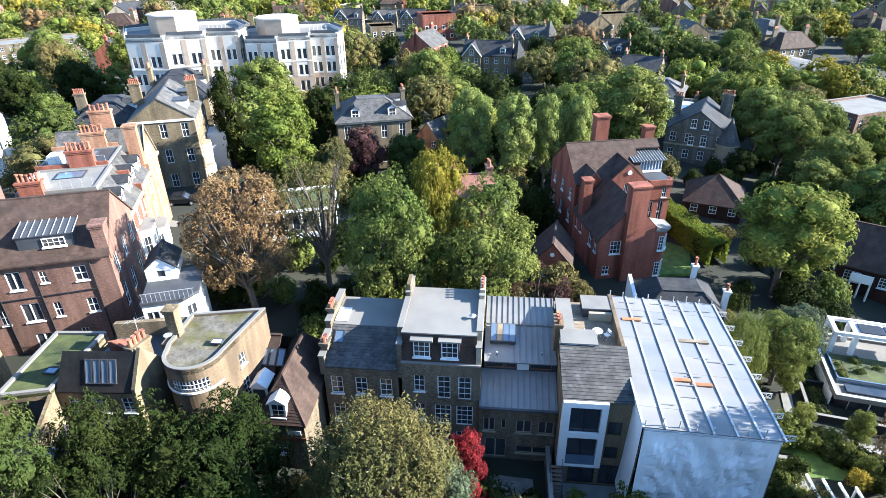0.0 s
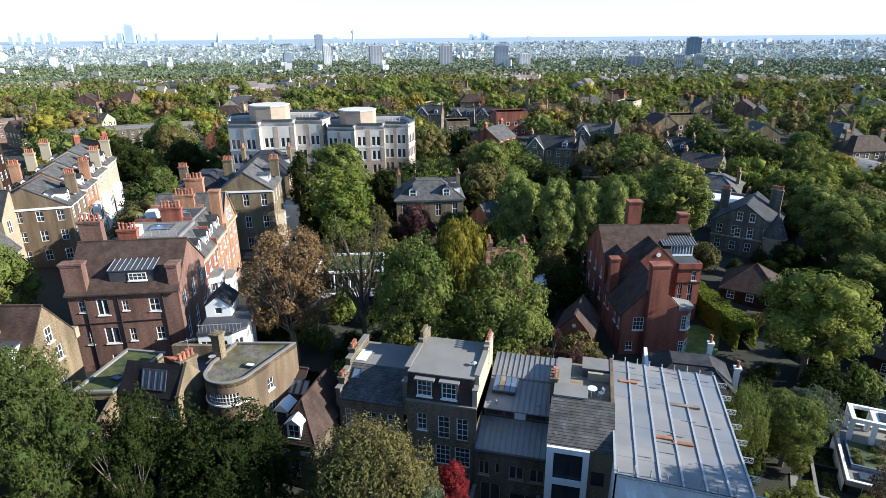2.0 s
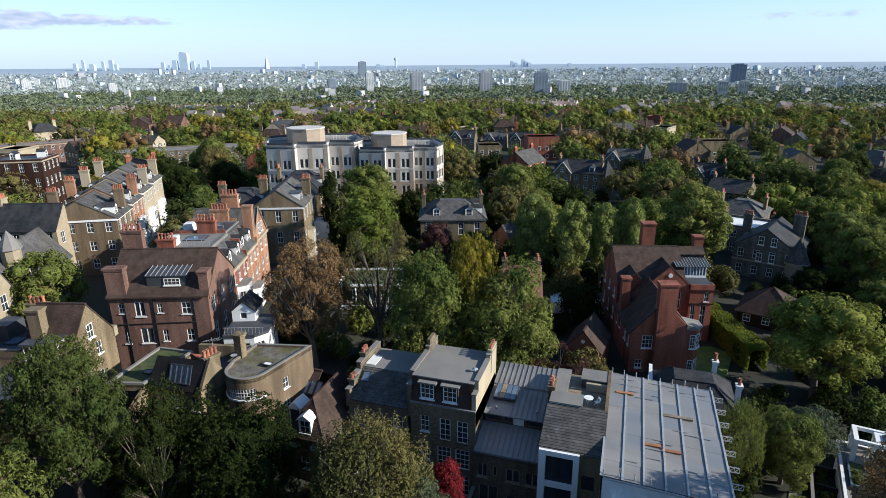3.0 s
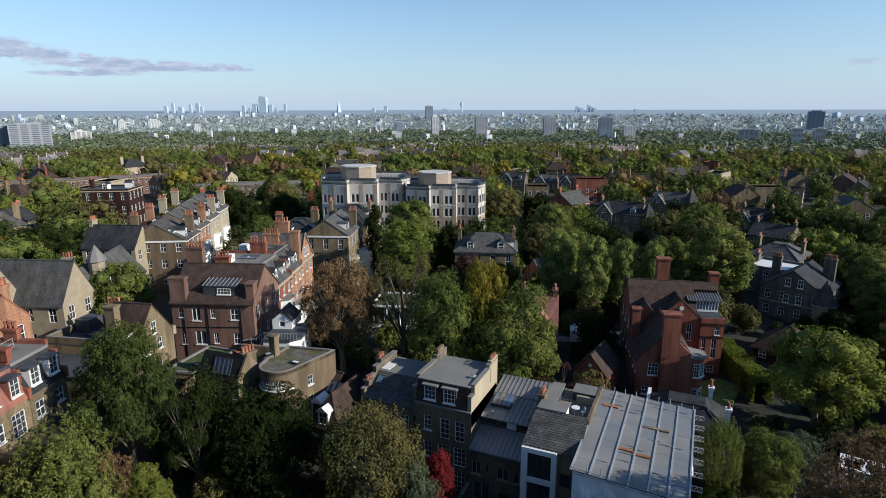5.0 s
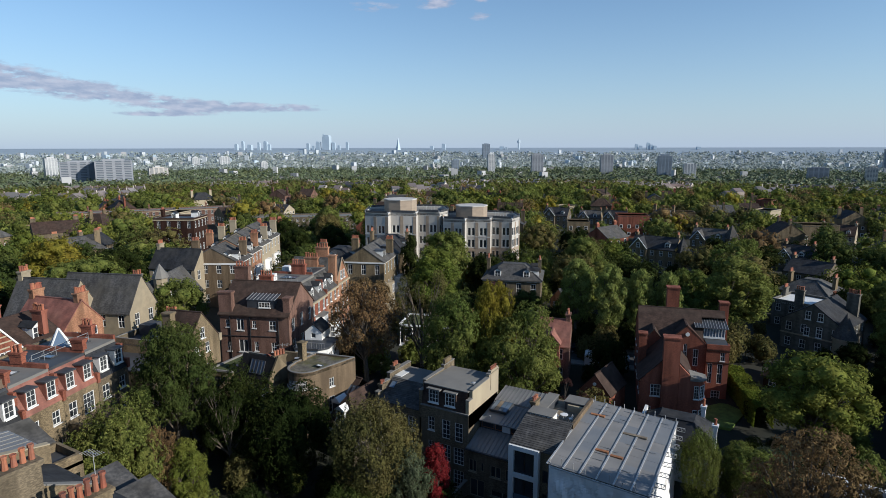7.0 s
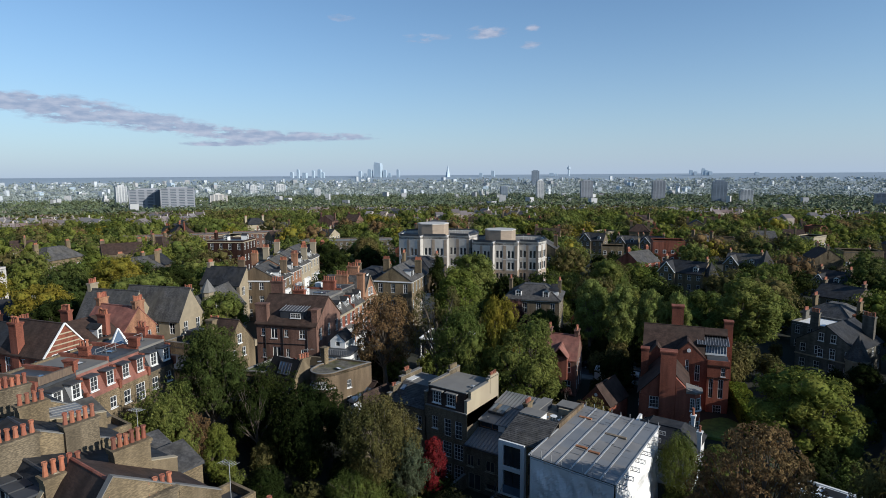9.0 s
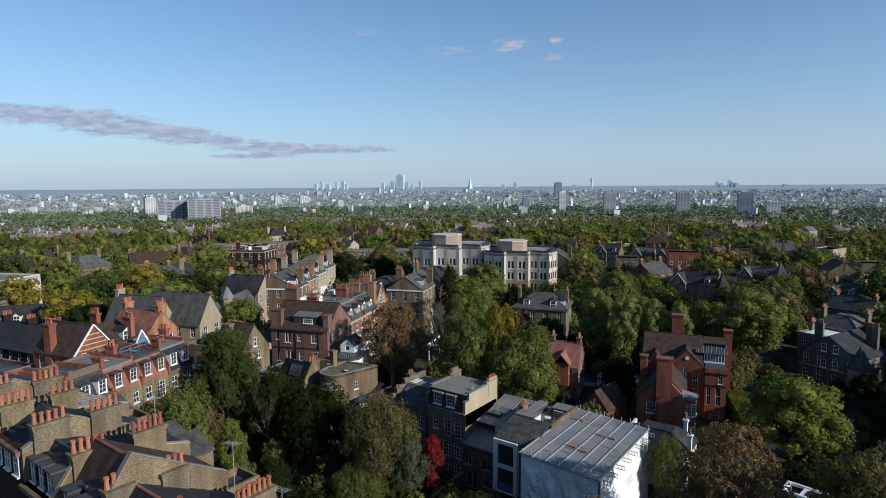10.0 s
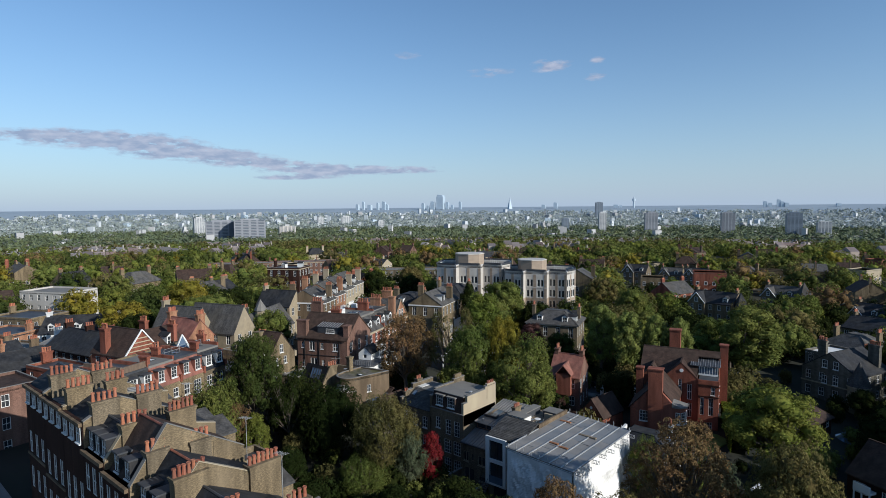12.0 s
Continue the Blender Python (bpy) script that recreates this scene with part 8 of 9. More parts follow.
# glass-fronted villa behind the bare tree
gv = thing("flat_roof_villa", pose(-17.0, 66.0, 0, 0, 0, 18), "two-storey white framed villa with planted flat roof", "house")
walls(gv, rect(-4, 4, -3, 3), 2.0, 8.4, BRICK_GREY, {0: [(0.4, 2.2, 5.8, 7.8, "pair"), (2.8, 4.6, 5.8, 7.8, "pair"), (5.4, 7.4, 5.8, 7.8, "pair"), (0.4, 3.4, 2.8, 5.0, "pair"), (4.4, 7.4, 2.8, 5.0, "pair")], 1: rows(6, (5.8, 2.0, 2, 1.6, "pair"))})
flat_roof(gv, rect(-4.6, 4.6, -3.8, 3.4), 8.6, SEDUM, 0.2, WHITE, coping=WHITE)
part("balcony", Shape().box(-4.4, 4.4, -4.2, -3.01, 5.2, 5.4), WHITE, gv)
for i in range(5):
    part("column", Shape().cone(-4.2 + i * 2.1, -4.0, 2.0, 0.1, 8.4, 0.1, 8), WHITE, gv)
rt = far_house(4.6, 69.0, 2.0, 5.6, 7.0, 6.2, 3.2, BRICK_MAUVE, TILE_RED, 14, "small red brick house with red tiled roof", "gable", True, 2, "x", "tiled_house", 2, 3)
part("front_gable", Shape().prism([(-1.2, -4.6), (1.4, -4.6), (1.4, -2.5), (-1.2, -2.5)], 3.0, [6.8, 6.8, 6.8, 6.8]), BRICK_RED, rt)
gable_roof(rt, -1.2, 1.4, -4.7, -1.0, 6.8, 1.5, TILE_RED, "y", 0.2)
gl = thing("glass_canopy", pose(46.7, 84.6, -1.5), "conical blue white glass canopy beside the turret house", "canopy")
part("roof", Shape().cone(0, 0, 2.4, 2.6, 3.9, 0.1, 14), GLASS_SKY, gl)
for i in range(7):
    a = i * 2 * math.pi / 7
    part("post", Shape().bar((2.4 * math.cos(a), 2.4 * math.sin(a), 0), (2.4 * math.cos(a), 2.4 * math.sin(a), 2.45), 0.06, 0, 6), WHITE, gl)
far_house(-3.2, 103.0, 1.5, 5, 7, 4.4, 2.6, BRICK_ORANGE, SLATE_PALE, -30, "small orange brick gabled cottage", "gable", True, 0, "y", "cottage", 2)
# streets, cars, hedge, lawn and fence
road("road", [(-24, 72.5), (-4, 77.0), (16, 81.5)], 6.0, "asphalt street in the shade of clipped limes")
road("road", [(-70, 84), (-84, 120), (-108, 172), (-125, 215)], 7.5, "asphalt street between town houses")
PAINT_W = mat("white_car_paint", (0.7, 0.7, 0.7), 0.25, 0, (0.66, 0.66, 0.66), None, (1, 1, 1), 0.3)
PAINT_B = mat("dark_blue_car_paint", (0.02, 0.03, 0.06), 0.25, 0.2, (0.018, 0.026, 0.05), None, (1, 1, 1), 0.3)
PAINT_K = mat("black_car_paint", (0.015, 0.015, 0.017), 0.25, 0.2, (0.012, 0.012, 0.014), None, (1, 1, 1), 0.3)
PAINT_S = mat("silver_car_paint", (0.36, 0.37, 0.39), 0.3, 0.5, (0.33, 0.34, 0.36), None, (1, 1, 1), 0.3)
car(8.8, 76.6, 103, PAINT_W, "white panel van parked by the street", "van", 5.0, 2.1, True)
car(12.6, 79.4, 13, PAINT_W, "white saloon car parked in the street")
car(6.0, 80.4, 13, PAINT_K, "black car parked in the street")
car(-36.0, 71.0, 14, PAINT_K, "black car parked in the shade")
for k, (x, y) in enumerate(((-88.6, 123), (-90.4, 128.5), (-97.3, 140.5), (-99.5, 146), (-101.5, 151.5))):
    car(x, y, 111, (PAINT_S, PAINT_B, PAINT_K, PAINT_S, PAINT_W)[k], ("silver", "dark blue", "black", "silver", "white")[k] + " car parked along the street")
hedge(30.2, 78.5, 35.2, 65.0, 2.6, 3.3, L_HEDGE, "tall clipped sunlit garden hedge")
tagged(part("lawn", Shape().prism([(31.5, 36.1), (32.8, 36.0), (32.6, 33.7), (35.4, 33.6), (36.4, 34.7), (34.8, 36.0), (33.4, 37.4), (33.2, 40.2), (31.7, 40.4)], 0.6, 1.06), LAWN), "bright mown garden lawn", "lawn", kind="structure")
tagged(part("lawn", Shape().prism([(26.5, 62.0), (31.5, 62.6), (33.0, 69.0), (30.0, 71.0), (27.6, 68.0)], 1.0, 2.02), LAWN), "mown garden lawn beside the hedge", "lawn", kind="structure")
tagged(part("path", Shape().prism([(31.8, 31.2), (32.5, 31.2), (32.55, 35.7), (31.1, 35.9), (31.1, 35.45), (31.9, 35.4)], 0.6, 1.075), PAVING), "grey stone garden path beside the lawn", "path", kind="structure")
tagged(part("path", Shape().prism([(34.6, 43.6), (33.4, 38.6), (38.0, 36.9), (40.2, 36.4), (40.5, 37.2), (34.3, 39.2), (35.5, 43.4)], 0.2, 1.07), PAVING), "grey paved path round the low modern house", "path", kind="structure")
tagged(part("patio", Shape().prism([(13.0, 27.8), (18.0, 27.8), (18.0, 31.5), (13.0, 31.5)], 0.5, 1.04), PAVING), "stone paved patio behind the modern house", "patio", kind="structure")
tagged(part("gravel_bed", Shape().prism([(8.2, 27.6), (11.8, 27.8), (11.6, 31.6), (8.6, 31.8)], 0.5, 1.05), GRAVEL), "grey gravel garden bed", "path", kind="structure")
pg = thing("pergola", pose(31.8, 30.2, 1.0), "pale grey timber garden pergola beams", "pergola")
for i in range(4):
    part("beam", Shape().box(i * 1.02, i * 1.02 + 0.16, -0.1 - 0.1 * i, 2.4 - 0.3 * i, 1.5, 1.68), WHITE, pg)
part("rail", Shape().box(-0.2, 3.4, 0.1, 0.22, 1.36, 1.5), WOOD_DARK, pg)
for x in (0.0, 3.06):
    for y in (0.1, 1.3):
        part("post", Shape().box(x, x + 0.12, y, y + 0.12, 0, 1.5 if y > 1 else 1.36), WHITE, pg)
fence = thing("garden_fence", pose(9.5, 53.2, ground_z(12, 54), 0, 0, 20), "weathered wooden board garden fence", "fence")
board = Shape().box(0, 0.14, -0.012, 0.012, 0.05, 1.8).mesh("board")
for i in range(56):
    part("board", board, WOOD_DARK, fence, at=pose(i * 0.15, 0, 0))
for i in range(5):
    part("post", Shape().box(i * 2.1, i * 2.1 + 0.1, 0.02, 0.12, 0, 1.9), WOOD_DARK, fence)
wall_a = thing("garden_wall", pose(7.3, 23.0, 0.6), "brick garden party wall", "wall")
part("wall", Shape().box(-0.12, 0.12, 0, 10.4, 0, 2.2), BRICK_GREY, wall_a)
part("coping", Shape().box(-0.17, 0.17, 0, 10.4, 2.203, 2.28), LEAD, wall_a)
wall_b = thing("garden_wall", pose(12.7, 23.0, 0.6), "brick garden party wall", "wall")
part("wall", Shape().box(-0.12, 0.12, 0, 10.4, 0, 2.2), BRICK_GREY, wall_b)
part("coping", Shape().box(-0.17, 0.17, 0, 10.4, 2.203, 2.28), LEAD, wall_b)

road("road", [(34, -16.4), (10, -16.6), (-15, -16.8), (-40, -17.2), (-70, -18)], 7.0, "dark asphalt street below the terrace")
for k, (x, dy) in enumerate(((-2, 0), (-8.5, 0), (-14, 0), (-24, 0), (-30, 0))):
    car(x, -14.2, 180, (PAINT_K, PAINT_S, PAINT_B, PAINT_K, PAINT_W)[k], ("black", "silver", "dark blue", "black", "white")[k] + " car parked below the terrace")
sg = thing("street_sign", pose(-35.5, -11.6, ground_z(-35.5, -11.6)), "street sign post with blue square and round plates", "sign")
part("post", Shape().bar((0, 0, 0), (0, 0, 3.6), 0.04, 0, 8), STEEL, sg)
part("plate", Shape().box(0.05, 0.08, -0.38, 0.38, 2.2, 2.95), mat("blue_sign_enamel", (0.04, 0.14, 0.5), 0.4), sg, "blue square plate")
part("disc", Shape().bar((0.04, 0, 3.3), (0.08, 0, 3.3), 0.3, 0, 16), WHITE, sg, "round white plate")
# ---- trees of the gardens ----
# Trees added below the view, there to cast shade over the gardens.
for x, y, hh, w, k in ((34.0, 5.0, 15.0, 10.0, 1), (39.0, 15.0, 15.5, 10.0, 2), (30.0, 10.5, 14.0, 8.0, 3), (45.0, 9.0, 15.0, 9.5, 1)):
    tree(x, y, hh, w, "round", L_OLIVE, "olive green tree added to shade the gardens", k)
# Low garden trees; their shade is put into the near-black leaf colour.
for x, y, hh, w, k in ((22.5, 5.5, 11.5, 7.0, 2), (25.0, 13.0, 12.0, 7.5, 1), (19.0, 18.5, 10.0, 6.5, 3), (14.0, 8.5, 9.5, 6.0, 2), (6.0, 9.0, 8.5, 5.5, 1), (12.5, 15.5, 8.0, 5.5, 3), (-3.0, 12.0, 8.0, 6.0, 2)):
    tree(x, y, hh, w, "oval", L_DARK, "garden tree with leaves darkened for shade", k)
tree(2.0, -13.2, 8.5, 4.6, "round", L_MID, "small green street tree below the terrace", 1)
tree(-15.4, 45.8, 16.0, 10.5, "thin", L_BROWN, "large tree with thin brown autumn leaves", 1)
tree(-1.6, 47.2, 18.0, 10.0, "round", L_MID, "large green tree behind the terrace", 2)
tree(7.0, 50.4, 17.0, 11.8, "round", L_MID, "large spreading green tree behind the terrace", 4)
tree(2.2, 50.6, 20.5, 6.5, "round", L_YEL, "tree turning yellow at its crown", 3)
tree(1.6, 24.2, 14.2, 9.8, "weep", L_OLIVE, "tall birch with olive and brown leaves", 1, bark=BARK_PALE)
tree(6.6, 28.0, 8.8, 3.6, "oval", L_RED, "small crimson maple by the brick house", 1)
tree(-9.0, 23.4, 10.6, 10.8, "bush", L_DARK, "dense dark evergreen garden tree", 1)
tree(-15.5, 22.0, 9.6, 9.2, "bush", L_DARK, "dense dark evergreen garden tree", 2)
tree(40.3, 60.4, 13.4, 12.4, "round", L_LIME, "broad lime green tree in a garden", 2)
tree(-23.4, 78.8, 16.0, 10.4, "oval", L_LIME, "tall bright green conical tree", 2)
tree(-36.0, 106.3, 16.5, 13.0, "round", L_MID, "large green tree in front of the pale block", 3)
tree(-38.0, 92.0, 17.0, 4.0, "slim", L_DARK, "slim dark green poplar tree", 1)
for x, y, k, w in ((3.6, 84.8, 1, 7.2), (10.2, 83.0, 2, 6.2), (14.8, 84.6, 1, 5.2), (19.2, 85.6, 2, 4.8)):
    tree(x, y, 16.4 - 0.06 * x, w, "clipped", L_POLE, "clipped lime tree in a street row", k, group="street row of limes")
tree(29.0, 96.6, 17.0, 12.4, "clipped", L_MID, "large rounded green street tree", 2)
tree(29.6, 42.8, 9.6, 4.6, "weep", L_MID, "slender birch beside the wrapped house", 2, bark=BARK_PALE)
tree(-18.8, 17.4, 16.2, 8.2, "round", L_SHADE, "dense rounded green garden tree", 3)
tree(-13.6, 19.6, 10.5, 5.0, "sparse", L_DARK, "thin dark green garden tree", 1)
tree(-16.6, 9.2, 10.6, 9.4, "bush", L_MID, "broad dense green garden shrub", 1, "shrub")
tree(-14.4, 12.0, 8.4, 4.8, "thin", L_BROWN, "small bare brown garden tree", 2)
tree(-12.2, 13.4, 8.0, 4.0, "oval", L_LIME, "small yellow-green garden tree", 1)
tree(38.8, 29.2, 17.0, 11.0, "thin", L_BROWN, "large brown autumn tree", 3)
tree(31.3, 17.4, 13.6, 6.0, "thin", L_BROWN, "smaller brown autumn tree", 2)
tree(48.5, 28.5, 19.0, 10.0, "round", L_OLIVE, "tree turning yellow and brown", 2)
tree(12.8, 50.0, 8.5, 5.5, "sparse", L_PURP, "small purple leaved garden tree", 4)
tree(16.4, 52.0, 6.0, 4.0, "round", L_OLIVE, "small olive green garden tree", 1)
tree(-9.6, 51.6, 17.5, 8.0, "sparse", L_OLIVE, "thin half bare tree with crooked limbs", 5)
tree(-45.5, 37.5, 12.5, 8.5, "round", L_MID, "green tree before the gothic range", 1)
tree(-91.0, 43.0, 14.5, 13.0, "round", L_YEL, "large golden autumn tree", 2)

for x, y, hh, w, lv, k in ((-78, 112, 15, 10, L_DARK, 1), (-84, 104, 14, 9, L_DARK, 2), (-76, 100, 11, 8, L_MID, 3), (-95, 130, 15, 10, L_OLIVE, 1), (-103, 118, 14, 11, L_DARK, 2), (-90, 150, 14, 10, L_LIME, 3), (-112, 150, 15, 11, L_MID, 1)):
    tree(x, y, hh, w, "round", lv, "tall leafy tree beside the street", k)
tree(-60, 140, 15, 10, "oval", L_LIME, "tall rounded tree turning yellow at one side", 1)
tree(4.9, 25.6, 9.0, 5.0, "round", L_SILV, "small silvery green garden tree", 2)
tree(2.6, 19.5, 7.0, 6.5, "weep", L_MID, "feathery green garden tree", 3)
tree(34.0, 44.5, 8.0, 6.0, "round", L_MID, "rounded green garden tree", 1)
tree(36.5, 47.5, 7.0, 5.5, "round", L_SILV, "silvery green garden tree", 3)
for x, y, hh, w, k in ((33.6, 37.9, 3.9, 2.3, 2), (38.2, 37.6, 3.9, 2.4, 1), (34.9, 43.4, 4.2, 2.5, 3)):
    tree(x, y, hh, w, "oval", L_MID, "small green sapling in a garden bed", k)
for i in range(26):
    q = i / 25
    tree(33.2 + 5.6 * q + 0.35 * math.sin(i * 2.4), 38.0 - 3.6 * q + 0.8 * math.cos(i * 1.7), 1.0 + 0.35 * (i % 3), 1.5 + 0.3 * (i % 2), "shrub", (L_SHADE, L_DARK, L_MID)[i % 3], "low garden shrub in a planted bed", 1 + i % 4, "shrub")
for i in range(9):
    tree(29.6 + 0.9 * (i % 3), 31.6 + 1.2 * (i // 3) + 0.3 * (i % 2), 1.1, 1.6, "shrub", (L_MID, L_SHADE)[i % 2], "low garden shrub around the cold frame", 1 + i % 4, "shrub")
tree(36.3, 33.2, 1.5, 2.0, "shrub", L_YEL, "low yellow flowering garden shrub", 2, "shrub")

for x, y, hh, w, lv, k in ((55.0, 99.0, 13.5, 10.0, L_MID, 1), (59.0, 89.0, 12.0, 9.5, L_MID, 2), (62.0, 104.0, 13.0, 10.0, L_MID, 3), (56.0, 112.0, 13.0, 10.0, L_MID, 2), (48.5, 117.0, 11.0, 8.0, L_DARK, 3), (64.0, 80.0, 12.0, 10.0, L_LIME, 1), (52.5, 86.5, 8.0, 6.5, L_DARK, 1), (68.0, 94.0, 13.0, 11.0, L_LIME, 2), (52.0, 74.0, 8.0, 7.0, L_DARK, 2), (47.5, 95.0, 6.0, 5.0, L_DARK, 3)):
    tree(x, y, hh, w, "round", lv, "leafy garden tree beside the turret house", k)
for x, y, hh, w, lv, k in ((76.0, 160.0, 11.0, 9.5, L_YEL, 1), (73.5, 138.0, 11.0, 10.0, L_LIME, 2), (66.0, 152.0, 10.0, 9.0, L_SHADE, 3), (70.5, 128.0, 10.0, 9.0, L_OLIVE, 1), (63.0, 124.0, 10.0, 8.0, L_SHADE, 2), (62.0, 170.0, 12.0, 10.0, L_SHADE, 2), (74.0, 184.0, 13.0, 10.0, L_MID, 3), (84.0, 204.0, 13.0, 11.0, L_SHADE, 1), (58.0, 140.0, 10.0, 9.0, L_MID, 1), (104.0, 206.0, 12.0, 11.0, L_SHADE, 2), (116.0, 196.0, 12.0, 11.0, L_MID, 3), (100.0, 222.0, 13.0, 11.0, L_MID, 1), (118.0, 178.0, 12.0, 10.0, L_SHADE, 1), (112.0, 226.0, 12.0, 11.0, L_OLIVE, 2)):
    tree(x, y, hh, w, "round", lv, {"yellow_leaves": "golden autumn tree before the school", "lime_green_leaves": "yellow-green tree before the school", "olive_autumn_leaves": "olive autumn tree before the school"}.get(lv.name, "leafy green tree near the school"), k)
# ---- wooded suburb ----
rnd = random.Random(11)


def wood(name, label, trees, leaves, count, size):
    """Many crowns of leaf clumps as one mass."""
    verts, faces = [], []
    for x, y, z, w, hgt in trees:
        near = count > 1000
        blobs = [(0, 0, hgt * 0.58, w * 0.34, w * 0.34, hgt * 0.33)]
        blobs += lobes(rnd, 14 if near else 8, w * 0.36, hgt * 0.36, hgt * 0.6, w * (0.13 if near else 0.17), w * (0.21 if near else 0.25), -0.4)
        v, f = leaf_cloud(rnd, blobs, count, size, 0, 0.6 if near else 0.66, 0.4 if near else 0.42, fine=1, spray=7 if near else 3)
        n = len(verts)
        verts += [(p.x + x, p.y + y, p.z + z) for p in v]
        faces += [(a + n, b + n, c + n) for a, b, c in f]
    me = bpy.data.meshes.new(name)
    me.from_pydata(verts, [], faces)
    smooth_core(me)
    me.materials.append(leaves)
    return tagged(new(name, me), label, "trees", kind="stuff")


SUB_WALLS = (BRICK_STOCK, BRICK_GREY, BRICK_RED, RENDER_CREAM, BRICK_STOCK, BRICK_MAUVE)
SUB_LABEL = {"yellow_stock_brick": "yellow brick", "sooty_stock_brick": "sooty brick", "red_brick": "red brick", "cream_render": "cream rendered", "white_paint": "white painted", "brown_red_brick": "brown brick"}
taken = []
standing = [(o.location.x, o.location.y) for o in scene.objects if o.parent is None and o.get("category") in ("house", "school")]
clear_of = lambda x, y: not any((x - p) ** 2 + (y - q) ** 2 < 18 ** 2 for p, q in standing)
for r0, r1, a0, a1, n in ((120, 420, -42, 62, 120), (75, 190, 62, 86, 18), (140, 300, 55, 84, 20)):
    for _ in range(n):
        r, a = math.sqrt(rnd.uniform(r0 * r0, r1 * r1)), radians(rnd.uniform(a0, a1))
        x, y = 20 - r * math.sin(a), r * math.cos(a)
        if not clear_of(x, y) or any((x - p) ** 2 + (y - q) ** 2 < 15 ** 2 for p, q in taken) or (-112 < x < -20 and 15 < y < 150) or (-20 < x < 110 and y < 175) or (x < -50 and y < 30 and r < 160):
            continue
        taken.append((x, y))
        m1, rf = rnd.choice(SUB_WALLS), rnd.choice(("gable", "gable", "hip", "flat"))
        suburb_house(x, y, rnd.uniform(8, 13), rnd.uniform(8, 10), rnd.uniform(6, 9), rnd.uniform(2.6, 4.0), m1, rnd.choice((SLATE, SLATE_PALE, TILE_BROWN, TILE_BROWN)) if rf != "flat" else LEAD, rnd.choice((20, -20, 14, 110, 70)), SUB_LABEL[m1.name] + " house among trees", rf, rnd.choice("xy"))

spots = []
for o in list(scene.objects):
    if o.parent is None and o.get("category") in ("house", "apartment block", "school"):
        pts = [c.matrix_local @ v.co for c in o.children if c.type == "MESH" and c.name.startswith("wall") for v in c.data.vertices]
        if pts:
            mt = o.matrix_basis
            q = [mt @ p for p in pts]
            spots.append((min(p.x for p in q) - 2.5, max(p.x for p in q) + 2.5, min(p.y for p in q) - 2.5, max(p.y for p in q) + 2.5))
free = lambda x, y: not any(a < x < b and c < y < d for a, b, c, d in spots)
for x, y, hh, w, lv, k in ((-12.5, 83, 10, 7, L_PURP, 2), (-6.5, 85, 9, 7, L_SHADE, 3), (-20, 91, 10, 8, L_OLIVE, 1), (20, 104, 13, 9, L_MID, 3), (-8, 128, 14, 10, L_MID, 2), (-2, 124, 9, 9, L_MID, 1), (-4, 108, 9, 9, L_DARK, 2),
                           (54, 84, 9, 8, L_MID, 2), (58, 74, 13, 11, L_MID, 1), (22, 110, 11, 9, L_MID, 1), (8, 112, 8, 8, L_SHADE, 3), (-24, 104, 12, 9, L_DARK, 1),
                           (-30, 62, 11, 8, L_DARK, 2), (-66, 46, 13, 11, L_DARK, 1), (-72, 36, 13, 11, L_MID, 2), (-80, 48, 13, 12, L_DARK, 3), (-66, 20, 12, 10, L_DARK, 2), (-78, 22, 13, 11, L_YEL, 1), (-46, 54, 12, 9, L_SHADE, 3), (-49, 64, 11, 10, L_OLIVE, 1), (-40, 68, 10, 8, L_SHADE, 2)):
    if free(x, y):
        tree(x, y, hh, w, "round", lv, "dense rounded tree between the houses", k)


# undergrowth of the gardens
placed = []


def scrub(n, x0, x1, y0, y1, hmin, hmax, kinds, gap):
    for _ in range(n):
        x, y = rnd.uniform(x0, x1), rnd.uniform(y0, y1)
        if not free(x, y) or any((x - a) ** 2 + (y - b) ** 2 < gap * gap for a, b in placed):
            continue
        placed.append((x, y))
        hh = rnd.uniform(hmin, hmax)
        lv, lab = rnd.choice(kinds)
        tree(x, y, hh, hh * rnd.uniform(0.9, 1.5), "shrub", lv, lab, rnd.randint(1, 4), "shrub")


# Three in five near-black: the gardens' shade is put into the leaves.
GREENS = ((L_DARK, "garden shrub with leaves darkened for shade"), (L_DARK, "garden shrub with leaves darkened for shade"), (L_DARK, "garden shrub with leaves darkened for shade"), (L_MID, "leafy green garden shrub"), (L_OLIVE, "olive autumn garden shrub"))
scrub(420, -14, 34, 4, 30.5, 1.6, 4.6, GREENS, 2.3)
scrub(160, -20, 18, 43.5, 66, 2.0, 5.0, GREENS, 2.8)
scrub(260, 28.5, 62, 26, 60, 1.4, 4.2, GREENS, 2.5)
scrub(60, 31, 62, 60, 92, 2.0, 4.5, GREENS, 3.6)
scrub(200, -26, 31, 66, 92, 2.5, 6.5, GREENS, 3.2)
scrub(120, 31, 62, 66, 110, 2.0, 4.2, GREENS, 3.4)
scrub(90, -50, 10, 90, 118, 3.0, 7.0, GREENS, 4.0)
scrub(150, -30, 66, 112, 205, 3.0, 7.5, GREENS, 5.0)
scrub(60, -60, -24, -4, 40, 2.5, 6.0, GREENS, 4.5)

